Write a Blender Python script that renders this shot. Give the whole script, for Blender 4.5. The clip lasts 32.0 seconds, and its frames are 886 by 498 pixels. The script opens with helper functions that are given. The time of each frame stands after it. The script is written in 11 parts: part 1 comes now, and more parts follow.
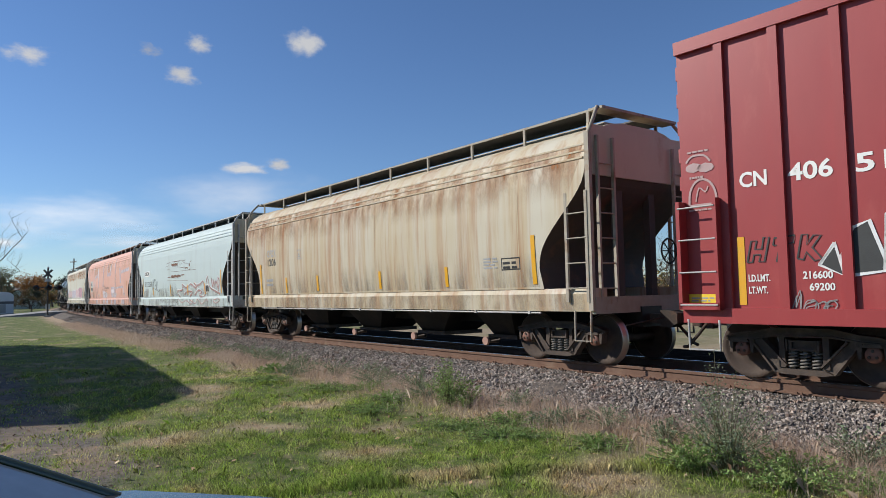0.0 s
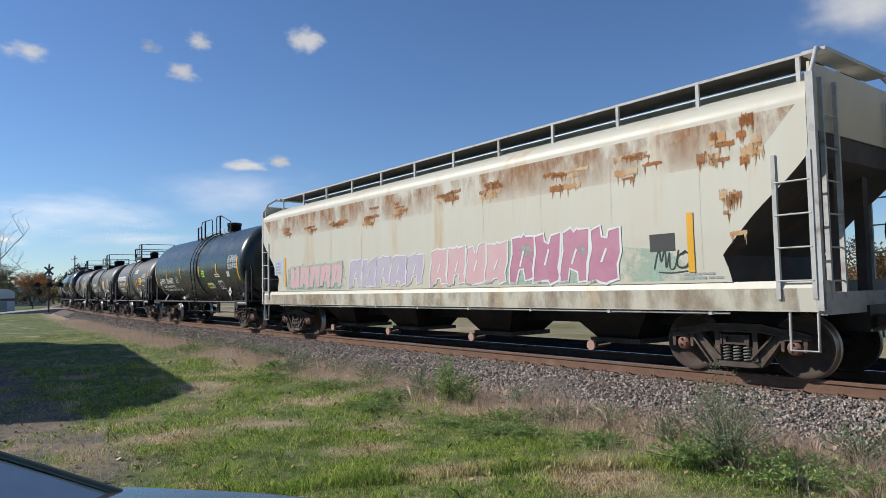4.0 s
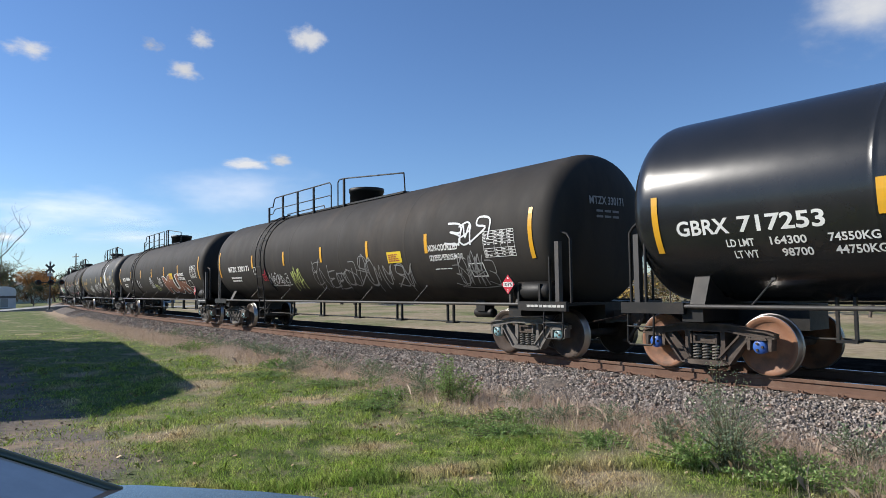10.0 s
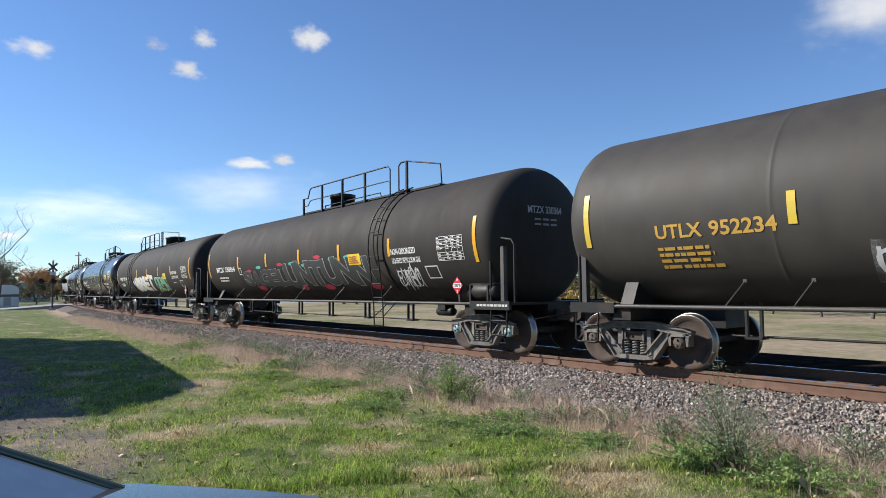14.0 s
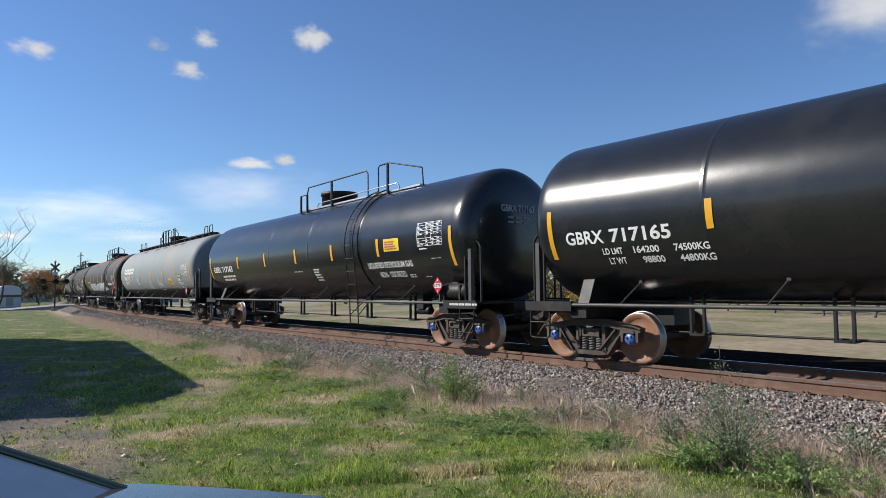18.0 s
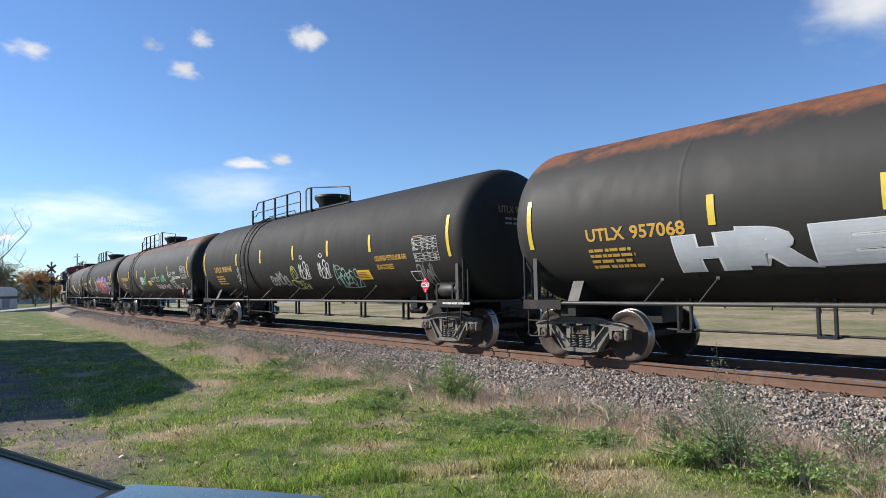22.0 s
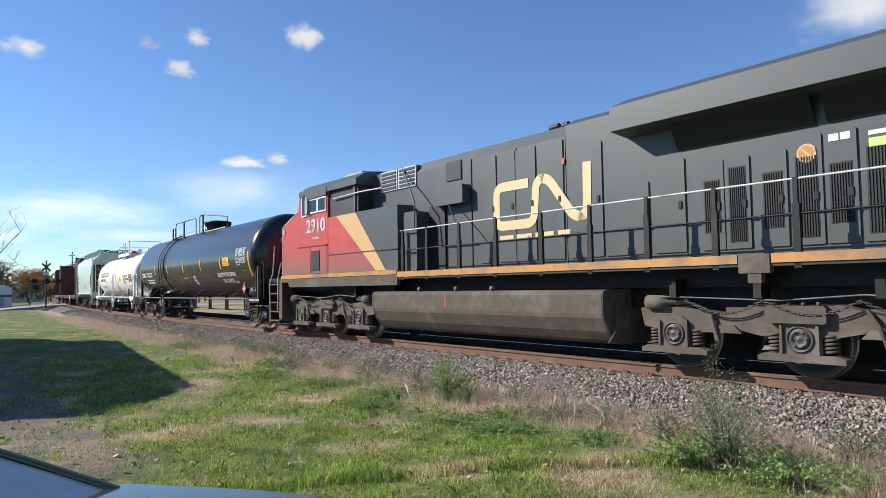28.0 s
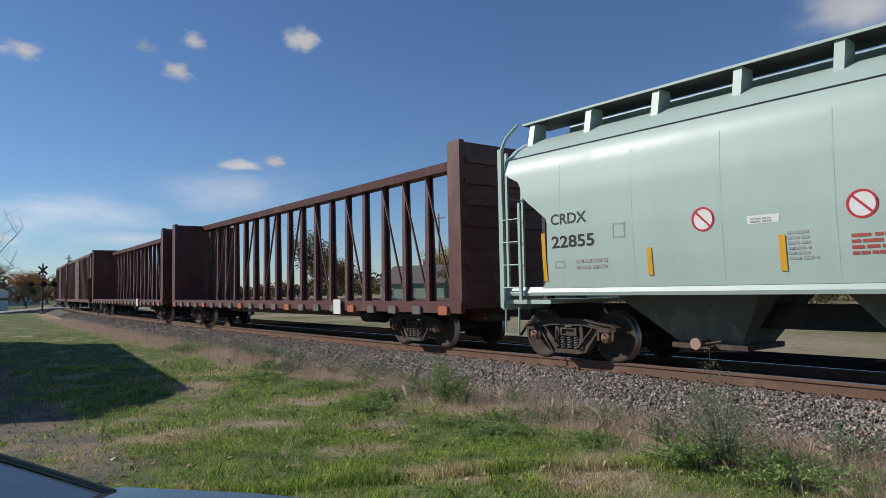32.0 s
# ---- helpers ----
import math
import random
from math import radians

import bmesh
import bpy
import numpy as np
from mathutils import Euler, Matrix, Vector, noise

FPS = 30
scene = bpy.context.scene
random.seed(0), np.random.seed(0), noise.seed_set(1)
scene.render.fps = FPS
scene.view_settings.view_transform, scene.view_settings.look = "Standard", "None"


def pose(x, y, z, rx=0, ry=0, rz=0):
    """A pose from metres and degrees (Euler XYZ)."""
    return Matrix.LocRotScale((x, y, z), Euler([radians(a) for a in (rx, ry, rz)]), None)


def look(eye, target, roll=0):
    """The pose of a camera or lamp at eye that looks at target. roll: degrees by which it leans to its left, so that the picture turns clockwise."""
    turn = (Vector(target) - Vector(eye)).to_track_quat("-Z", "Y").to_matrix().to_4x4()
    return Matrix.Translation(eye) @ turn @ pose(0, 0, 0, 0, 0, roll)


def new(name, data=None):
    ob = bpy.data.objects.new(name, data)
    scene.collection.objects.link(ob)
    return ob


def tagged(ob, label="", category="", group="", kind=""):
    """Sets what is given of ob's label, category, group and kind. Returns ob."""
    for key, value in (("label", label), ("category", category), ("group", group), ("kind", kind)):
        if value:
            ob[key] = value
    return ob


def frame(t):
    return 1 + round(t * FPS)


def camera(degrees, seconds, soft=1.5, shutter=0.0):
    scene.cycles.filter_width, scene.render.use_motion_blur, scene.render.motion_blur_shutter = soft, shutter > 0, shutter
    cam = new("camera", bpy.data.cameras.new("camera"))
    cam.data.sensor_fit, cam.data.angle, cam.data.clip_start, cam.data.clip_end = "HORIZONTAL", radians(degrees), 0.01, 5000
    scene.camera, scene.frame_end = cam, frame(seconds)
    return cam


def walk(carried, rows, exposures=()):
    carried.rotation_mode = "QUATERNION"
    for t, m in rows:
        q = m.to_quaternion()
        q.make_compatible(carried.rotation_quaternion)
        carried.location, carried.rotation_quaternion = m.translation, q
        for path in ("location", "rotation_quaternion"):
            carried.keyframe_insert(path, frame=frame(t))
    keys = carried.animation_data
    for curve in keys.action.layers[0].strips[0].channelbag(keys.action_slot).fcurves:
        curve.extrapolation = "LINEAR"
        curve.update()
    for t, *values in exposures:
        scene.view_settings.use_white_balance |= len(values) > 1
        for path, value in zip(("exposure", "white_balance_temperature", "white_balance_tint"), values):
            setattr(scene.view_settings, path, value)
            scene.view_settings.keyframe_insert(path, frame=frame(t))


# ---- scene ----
# Metres. x runs along the train's way, y across the track away from the camera, z = 0 on the rail's top.
CURVE_R, RAIL_Y, HALF = 800.15, 10.277, 0.7525      # radius of the track's curve, near rail, half the rails' spacing
SPEED, SLOWING = 15.185, -0.0301                    # train at 16 s
EYE = (0.0, 0.0, 1.44)
LIFT = 0.045                                         # the rails' tops over z = 0
GROUND = -0.55

cam = camera(66.376, 32.0, soft=0.75)
CAM_TURNS = [
    (0, 93.629, 1.109, 51.603), (1, 93.521, 1.149, 51.633), (2, 93.436, 1.083, 51.640), (3, 93.380, 1.059, 51.658),
    (3.5, 93.377, 1.084, 51.665), (5.5, 93.403, 1.192, 51.634), (6, 93.406, 1.217, 51.636), (7, 93.409, 1.180, 51.634),
    (8, 93.373, 1.073, 51.654), (9, 93.366, 0.956, 51.681), (10, 93.327, 0.858, 51.726), (11, 93.308, 0.801, 51.755),
    (12, 93.323, 0.777, 51.783), (13, 93.300, 0.719, 51.847), (14, 93.329, 0.658, 51.898), (14.5, 93.344, 0.643, 51.922),
    (16.5, 93.321, 0.730, 52.017), (17, 93.323, 0.734, 52.024), (18, 93.303, 0.766, 52.041), (19, 93.280, 0.784, 52.055),
    (20, 93.283, 0.857, 52.011), (21, 93.277, 0.962, 51.940), (22, 93.218, 1.087, 51.813), (23, 93.218, 1.178, 51.696),
    (24, 93.201, 1.100, 51.644), (25, 93.191, 1.027, 51.619), (25.5, 93.207, 1.002, 51.609), (27.5, 93.166, 0.918, 51.532),
    (28, 93.184, 0.930, 51.483), (29, 93.223, 0.989, 51.372), (30, 93.248, 1.052, 51.329), (31, 93.317, 1.057, 51.291),
    (32, 93.375, 1.049, 51.273),
]
walk(cam, [(t, pose(*EYE, a, b, c)) for t, a, b, c in CAM_TURNS],
     exposures=[(0.0, 0.06), (1.0, -0.15), (2.0, -0.30), (3.0, -0.16), (5.6, 0.36), (10.0, 0.34), (11.0, 0.46), (14.5, 0.50), (16.6, 0.50), (17.2, 0.46), (18.0, 0.29), (19.4, 0.22), (20.6, 0.38), (21.6, 0.54), (28.4, 0.54), (29.2, 0.42), (30.0, 0.0), (31.0, -0.58), (32.0, -0.18)])

# ---- light: clear autumn day, sun behind the camera and up the line
SUN_AZ, SUN_EL = 47.0, 32.0
sun_to = Vector((-math.sin(radians(SUN_AZ)) * math.cos(radians(SUN_EL)), -math.cos(radians(SUN_AZ)) * math.cos(radians(SUN_EL)), math.sin(radians(SUN_EL))))
sun_data = bpy.data.lights.new("sun", "SUN")
sun_data.energy, sun_data.angle, sun_data.color = 4.9, radians(0.5), (1.0, 0.95, 0.88)
sun_ob = new("sun", sun_data)
sun_ob.matrix_world = look((0, 0, 60), Vector((0, 0, 60)) - sun_to)
world = bpy.data.worlds.new("sky")
scene.world = world
world.use_nodes = True
wn = world.node_tree.nodes
sky = wn.new("ShaderNodeTexSky")
sky.sky_type, sky.sun_disc = "NISHITA", False
sky.sun_elevation = radians(SUN_EL)
sky.sun_rotation = math.atan2(sun_to.x, sun_to.y)
sky.altitude, sky.air_density, sky.dust_density, sky.ozone_density = 100, 1.0, 0.0, 3.0
wn["Background"].inputs["Strength"].default_value = 0.088
tint = wn.new("ShaderNodeMix")
tint.data_type, tint.blend_type = "RGBA", "MULTIPLY"
tint.inputs[0].default_value = 1.0
tint.inputs[7].default_value = (0.80, 0.96, 1.20, 1)
world.node_tree.links.new(sky.outputs[0], tint.inputs[6])
world.node_tree.links.new(tint.outputs[2], wn["Background"].inputs["Color"])


# ---- materials
def material(name, color, rough=0.5, metal=0.0, second=None, grain=6.0, amount=0.5, third=None, patch=0.7, patch_low=0.52, patch_high=0.66,
             stretch=(1, 1, 1), bump=0.15, bump_scale=40.0, coat=0.0, rough_vary=0.12, per_object=True, zband=None, island=0.0, spec=0.5, worn=None):
    """Principled surface: colour, fine grain towards `second`, larger patches of `third`; zband=(z, colour, blur) is
    another colour below a height;
    worn=(scale, low, high, thinnest, thickest, z of none, z of full) lets the paint below show through."""
    m = bpy.data.materials.new(name)
    m.use_nodes = True
    n, l = m.node_tree.nodes, m.node_tree.links
    b = n["Principled BSDF"]
    tc = n.new("ShaderNodeTexCoord")
    mp = n.new("ShaderNodeMapping")
    mp.inputs["Scale"].default_value = stretch
    l.new(tc.outputs["Object"], mp.inputs["Vector"])
    vec = mp.outputs[0]
    if per_object:
        oi = n.new("ShaderNodeObjectInfo")
        sc = n.new("ShaderNodeMath"); sc.operation = "MULTIPLY"; sc.inputs[1].default_value = 61.0
        l.new(oi.outputs["Random"], sc.inputs[0])
        ad = n.new("ShaderNodeVectorMath"); ad.operation = "ADD"
        l.new(vec, ad.inputs[0]); l.new(sc.outputs[0], ad.inputs[1])
        vec = ad.outputs[0]

    def noise_at(scale, detail, rough_=0.6):
        t = n.new("ShaderNodeTexNoise")
        t.inputs["Scale"].default_value, t.inputs["Detail"].default_value, t.inputs["Roughness"].default_value = scale, detail, rough_
        l.new(vec, t.inputs["Vector"])
        return t.outputs["Fac"]

    def ramp(fac, lo, hi):
        r = n.new("ShaderNodeMapRange")
        r.inputs["From Min"].default_value, r.inputs["From Max"].default_value = lo, hi
        l.new(fac, r.inputs["Value"])
        return r.outputs[0]

    def mix(fac, a, c):
        x = n.new("ShaderNodeMix"); x.data_type = "RGBA"
        l.new(fac, x.inputs[0])
        for sock, v in ((x.inputs[6], a), (x.inputs[7], c)):
            if isinstance(v, tuple):
                sock.default_value = (*v, 1)
            else:
                l.new(v, sock)
        return x.outputs[2]

    second = second or tuple(c * 0.72 for c in color)
    g = noise_at(grain, 4)
    amt = n.new("ShaderNodeMath"); amt.operation = "MULTIPLY"; amt.inputs[1].default_value = amount
    l.new(ramp(g, 0.35, 0.65), amt.inputs[0])
    col = mix(amt.outputs[0], tuple(color), tuple(second))
    if third:
        col = mix(ramp(noise_at(patch, 6, 0.65), patch_low, patch_high), col, tuple(third))
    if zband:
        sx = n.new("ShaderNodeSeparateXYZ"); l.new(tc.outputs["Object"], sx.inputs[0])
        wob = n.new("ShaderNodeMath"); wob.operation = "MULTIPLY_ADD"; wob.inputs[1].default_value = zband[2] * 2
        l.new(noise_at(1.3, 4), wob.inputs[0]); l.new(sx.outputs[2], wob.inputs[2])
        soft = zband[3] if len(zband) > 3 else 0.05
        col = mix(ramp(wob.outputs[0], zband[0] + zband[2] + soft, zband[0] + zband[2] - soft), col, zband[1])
    if island:
        ge = n.new("ShaderNodeNewGeometry")
        hsv = n.new("ShaderNodeHueSaturation")
        v = n.new("ShaderNodeMapRange"); v.inputs["To Min"].default_value, v.inputs["To Max"].default_value = 1 - island, 1 + island
        l.new(ge.outputs["Random Per Island"], v.inputs["Value"]); l.new(v.outputs[0], hsv.inputs["Value"])
        l.new(col, hsv.inputs["Color"]); col = hsv.outputs[0]
    l.new(col, b.inputs["Base Color"])
    rv = n.new("ShaderNodeMapRange")
    rv.inputs["To Min"].default_value, rv.inputs["To Max"].default_value = max(0.04, rough - rough_vary), min(1.0, rough + rough_vary)
    l.new(noise_at(2.2, 5), rv.inputs["Value"]); l.new(rv.outputs[0], b.inputs["Roughness"])
    if worn:
        w = n.new("ShaderNodeMapRange")
        w.inputs["From Min"].default_value, w.inputs["From Max"].default_value, w.inputs["To Min"].default_value, w.inputs["To Max"].default_value = worn[1:5]
        l.new(noise_at(worn[0], 6, 0.7), w.inputs["Value"])
        cover = w.outputs[0]
        if len(worn) > 5:
            sz = n.new("ShaderNodeSeparateXYZ"); l.new(tc.outputs["Object"], sz.inputs[0])
            thin = n.new("ShaderNodeMath"); thin.operation = "MULTIPLY"
            l.new(cover, thin.inputs[0]); l.new(ramp(sz.outputs[2], worn[5], worn[6]), thin.inputs[1])
            cover = thin.outputs[0]
        l.new(cover, b.inputs["Alpha"])
    b.inputs["Metallic"].default_value = metal
    b.inputs["Coat Weight"].default_value = coat
    b.inputs["Specular IOR Level"].default_value = spec
    if bump:
        bp = n.new("ShaderNodeBump"); bp.inputs["Strength"].default_value = bump; bp.inputs["Distance"].default_value = 0.01
        l.new(noise_at(bump_scale, 3), bp.inputs["Height"]); l.new(bp.outputs[0], b.inputs["Normal"])
    return m


def let_through(key, amount):
    """Thin leaves: part of the light passes through them."""
    t = M[key].node_tree
    b, out = t.nodes["Principled BSDF"], t.nodes["Material Output"]
    tr = t.nodes.new("ShaderNodeBsdfTranslucent")
    src = b.inputs["Base Color"].links[0].from_socket
    t.links.new(src, tr.inputs["Color"])
    mx = t.nodes.new("ShaderNodeMixShader")
    mx.inputs[0].default_value = amount
    t.links.new(b.outputs[0], mx.inputs[1]); t.links.new(tr.outputs[0], mx.inputs[2])
    t.links.new(mx.outputs[0], out.inputs["Surface"])


M = {}


def mat(key, *a, **k):
    M[key] = material(key, *a, **k)
    return M[key]


RUST = (0.17, 0.07, 0.03)
mat("tank_gloss_black", (0.013, 0.0142, 0.0150), 0.25, spec=0.5, coat=0.12, second=(0.02, 0.02, 0.021), grain=2.0, third=(0.03, 0.028, 0.026), patch=0.5, patch_low=0.55, patch_high=0.75, bump=0.05, bump_scale=3.5, rough_vary=0.04)
mat("tank_dull_black", (0.030, 0.027, 0.024), 0.72, spec=0.2, second=(0.042, 0.037, 0.031), grain=3.0, third=(0.050, 0.041, 0.033), patch=0.6, bump=0.08, bump_scale=12, stretch=(1, 1, 0.35))
mat("tank_worn_black", (0.024, 0.023, 0.021), 0.7, spec=0.22, second=(0.034, 0.031, 0.027), grain=3.0, third=(0.046, 0.034, 0.025), patch=0.5, patch_low=0.58, patch_high=0.72, bump=0.08, bump_scale=12, stretch=(1, 1, 0.35))
mat("tank_aged_black", (0.046, 0.042, 0.037), 0.62, spec=0.28, second=(0.062, 0.055, 0.046), grain=2.2, amount=0.8, third=(0.032, 0.030, 0.028), patch=0.5, patch_low=0.5, patch_high=0.68, bump=0.08, bump_scale=12, stretch=(1, 1, 0.35))
mat("repaint_black", (0.030, 0.033, 0.036), 0.5, spec=0.35, second=(0.040, 0.043, 0.046), grain=3)
mat("tank_rusty_black", (0.20, 0.075, 0.032), 0.68, spec=0.35, second=(0.11, 0.05, 0.03), grain=5.0, amount=0.9, third=(0.05, 0.034, 0.027), patch=1.2, patch_low=0.5, patch_high=0.6, bump=0.15, bump_scale=14, stretch=(1, 1, 0.5), zband=(3.78, (0.026, 0.0245, 0.022), 0.45, 0.10))
mat("loco_dirt", (0.115, 0.098, 0.08), 0.85, spec=0.25, second=(0.070, 0.059, 0.048), grain=6, third=(0.16, 0.138, 0.112), patch=1.2, bump=0.1)
mat("tank_grey_black", (0.046, 0.047, 0.045), 0.5, second=(0.055, 0.053, 0.049), grain=3.0, third=(0.075, 0.068, 0.058), patch=0.6, bump=0.08, bump_scale=12, stretch=(1, 1, 0.35))
mat("tank_green_black", (0.017, 0.027, 0.024), 0.28, second=(0.025, 0.034, 0.03), grain=2.5, third=(0.045, 0.05, 0.045), patch=0.5, patch_low=0.58, patch_high=0.75, bump=0.06, bump_scale=8, stretch=(1, 1, 0.4))
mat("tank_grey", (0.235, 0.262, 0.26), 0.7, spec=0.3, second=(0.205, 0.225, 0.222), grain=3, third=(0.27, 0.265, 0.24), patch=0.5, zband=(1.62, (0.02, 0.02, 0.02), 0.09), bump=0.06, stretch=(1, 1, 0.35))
mat("tank_white", (0.74, 0.72, 0.66), 0.5, second=(0.70, 0.68, 0.615), grain=2, third=(0.68, 0.65, 0.58), patch=0.6, patch_low=0.58, patch_high=0.8, bump=0.04, stretch=(1, 1, 0.3))
mat("hopper_tan", (0.47, 0.385, 0.245), 0.6, spec=0.3, second=(0.52, 0.485, 0.385), grain=0.9, amount=1.0, third=(0.34, 0.165, 0.07), patch=1.9, patch_low=0.47, patch_high=0.74, stretch=(1.9, 1, 0.10), bump=0.06)
mat("hopper_blue", (0.475, 0.56, 0.545), 0.6, spec=0.3, second=(0.45, 0.54, 0.53), grain=2.0, third=(0.38, 0.415, 0.395), patch=0.8, patch_low=0.55, patch_high=0.78, stretch=(1.6, 1, 0.22), bump=0.06)
mat("hopper_pink", (0.59, 0.325, 0.25), 0.6, spec=0.3, second=(0.62, 0.39, 0.32), grain=1.8, third=(0.54, 0.31, 0.22), patch=1.0, stretch=(1.5, 1, 0.3), bump=0.06)
mat("hopper_cream", (0.52, 0.505, 0.42), 0.5, second=(0.50, 0.47, 0.36), grain=2.0, third=(0.47, 0.36, 0.22), patch=0.8, patch_low=0.56, patch_high=0.7, stretch=(1.5, 1, 0.25), bump=0.06)
mat("hopper_mint", (0.40, 0.505, 0.45), 0.45, second=(0.37, 0.465, 0.415), grain=2.0, third=(0.38, 0.46, 0.41), patch=0.7, stretch=(1.2, 1, 0.3), bump=0.05)
mat("boxcar_red", (0.31, 0.036, 0.036), 0.45, second=(0.27, 0.032, 0.032), grain=2.5, third=(0.38, 0.075, 0.065), patch=1.1, patch_low=0.55, patch_high=0.75, stretch=(1, 1, 0.4), bump=0.06)
mat("boxcar_brown", (0.11, 0.035, 0.025), 0.55, second=(0.15, 0.05, 0.035), grain=2.5, third=(0.09, 0.05, 0.04), patch=1.0, stretch=(1, 1, 0.4))
mat("flat_brown", (0.085, 0.028, 0.024), 0.55, second=(0.12, 0.04, 0.032), grain=5, third=(0.14, 0.06, 0.04), patch=1.3, stretch=(1, 1, 0.5))
mat("loco_grey", (0.064, 0.074, 0.073), 0.45, zband=(1.75, (0.095, 0.086, 0.072), 0.25, 0.5), second=(0.070, 0.077, 0.074), grain=2.5, third=(0.084, 0.082, 0.072), patch=0.8, patch_low=0.55, patch_high=0.75, stretch=(1, 1, 0.4), bump=0.05)
mat("loco_dark", (0.022, 0.022, 0.022), 0.55, second=(0.035, 0.032, 0.029), third=(0.05, 0.043, 0.035), patch=1.2)
mat("loco_red", (0.50, 0.062, 0.056), 0.45, zband=(2.2, (0.16, 0.115, 0.09), 0.25, 0.5), second=(0.36, 0.035, 0.03), grain=2.5, third=(0.40, 0.07, 0.05), patch=0.9, patch_low=0.55, patch_high=0.8, bump=0.05)
mat("loco_dark_red", (0.17, 0.018, 0.018), 0.5, second=(0.14, 0.02, 0.018), grain=2.5, third=(0.12, 0.03, 0.025), patch=0.9, bump=0.05)
mat("loco_orange", (0.50, 0.235, 0.06), 0.55, second=(0.42, 0.20, 0.06), third=(0.24, 0.15, 0.085), patch=1.4, patch_low=0.48, patch_high=0.66)
mat("loco_tan", (0.60, 0.37, 0.16), 0.45, second=(0.55, 0.34, 0.16), grain=3)
mat("logo_cream", (0.66, 0.50, 0.27), 0.5, second=(0.58, 0.44, 0.24), grain=3)
mat("frame_black", (0.010, 0.0097, 0.0093), 0.55, spec=0.35, second=(0.015, 0.014, 0.013), third=(0.03, 0.023, 0.018), patch=2.0)
mat("frame_grey", (0.055, 0.052, 0.049), 0.55, second=(0.036, 0.033, 0.03), third=(0.085, 0.07, 0.056), patch=2.0)
mat("truck_iron", (0.085, 0.064, 0.051), 0.75, spec=0.3, second=(0.035, 0.029, 0.025), grain=7, third=(0.125, 0.098, 0.077), patch=3.0, bump=0.35)
mat("truck_pale", (0.16, 0.147, 0.132), 0.7, spec=0.3, second=(0.06, 0.054, 0.048), grain=7, third=(0.21, 0.19, 0.16), patch=3.0, bump=0.3)
mat("wheel_plate", (0.072, 0.052, 0.042), 0.8, spec=0.25, second=(0.045, 0.034, 0.028), grain=8, third=(0.085, 0.062, 0.048), patch=3.0, bump=0.2)
mat("wheel_rust", (0.24, 0.11, 0.06), 0.7, second=(0.30, 0.15, 0.08), grain=8, third=(0.15, 0.08, 0.05), patch=3.0, bump=0.2)
mat("wheel_tread", (0.42, 0.40, 0.38), 0.34, metal=1.0, second=(0.3, 0.28, 0.26))
# Hopper end recesses: dirty brown with the recess's shade put into it.
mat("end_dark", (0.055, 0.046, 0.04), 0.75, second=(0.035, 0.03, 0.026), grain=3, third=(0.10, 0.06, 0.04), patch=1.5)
mat("coupler_iron", (0.05, 0.038, 0.03), 0.8, spec=0.3, second=(0.03, 0.024, 0.02), grain=8, third=(0.10, 0.055, 0.035), patch=3.0, bump=0.3)
mat("cap_blue", (0.04, 0.12, 0.42), 0.4)
mat("cap_teal", (0.22, 0.38, 0.40), 0.45)
mat("cap_rust", (0.20, 0.09, 0.06), 0.6)
mat("rail_rust", (0.165, 0.098, 0.069), 0.8, spec=0.2, second=(0.12, 0.07, 0.05), grain=7, third=(0.19, 0.125, 0.09), patch=2.0, bump=0.3, per_object=False)
mat("rail_shine", (0.5, 0.48, 0.46), 0.25, metal=1.0, second=(0.36, 0.32, 0.29))
mat("tie_wood", (0.10, 0.08, 0.065), 0.85, second=(0.06, 0.05, 0.04), grain=4, third=(0.15, 0.12, 0.095), patch=2, stretch=(6, 1, 1), bump=0.5)
mat("white_paint", (0.74, 0.74, 0.71), 0.5, second=(0.66, 0.66, 0.62), grain=9)
mat("grimy_white", (0.55, 0.54, 0.51), 0.55, second=(0.40, 0.39, 0.36), grain=9, third=(0.3, 0.29, 0.27), patch=3)
mat("black_paint", (0.02, 0.02, 0.02), 0.5)
mat("grey_paint", (0.33, 0.34, 0.34), 0.5, second=(0.28, 0.29, 0.29))
mat("yellow_bar", (0.72, 0.36, 0.015), 0.35, second=(0.62, 0.36, 0.05), grain=8)
mat("yellow_strip", (0.66, 0.47, 0.05), 0.45, second=(0.56, 0.42, 0.08), grain=8)
mat("yellow_panel", (0.80, 0.58, 0.03), 0.45, second=(0.74, 0.52, 0.04), grain=8)
mat("yellow_letter", (0.55, 0.32, 0.06), 0.5, second=(0.45, 0.27, 0.06))
mat("head_amber", (0.24, 0.155, 0.05), 0.6, second=(0.17, 0.11, 0.04), grain=6)
mat("placard_red", (0.55, 0.02, 0.04), 0.4)
mat("placard_yellow", (0.72, 0.55, 0.08), 0.4)
mat("green_sticker", (0.35, 0.75, 0.12), 0.5)
mat("galvanized", (0.50, 0.51, 0.50), 0.38, metal=0.7, second=(0.4, 0.4, 0.4))
mat("glass_dark", (0.01, 0.012, 0.015), 0.08, bump=0, rough_vary=0.02)
mat("louver_black", (0.012, 0.012, 0.012), 0.6)
mat("spray_white", (0.70, 0.71, 0.70), 0.5, second=(0.55, 0.56, 0.56), grain=5)
mat("spray_silver", (0.50, 0.53, 0.57), 0.5, second=(0.38, 0.41, 0.44), grain=2.5, third=(0.52, 0.53, 0.55), patch=1.5)
mat("spray_grey", (0.36, 0.37, 0.37), 0.5, second=(0.28, 0.28, 0.28), grain=5)
mat("spray_char", (0.028, 0.03, 0.03), 0.6, second=(0.045, 0.05, 0.05), grain=3)
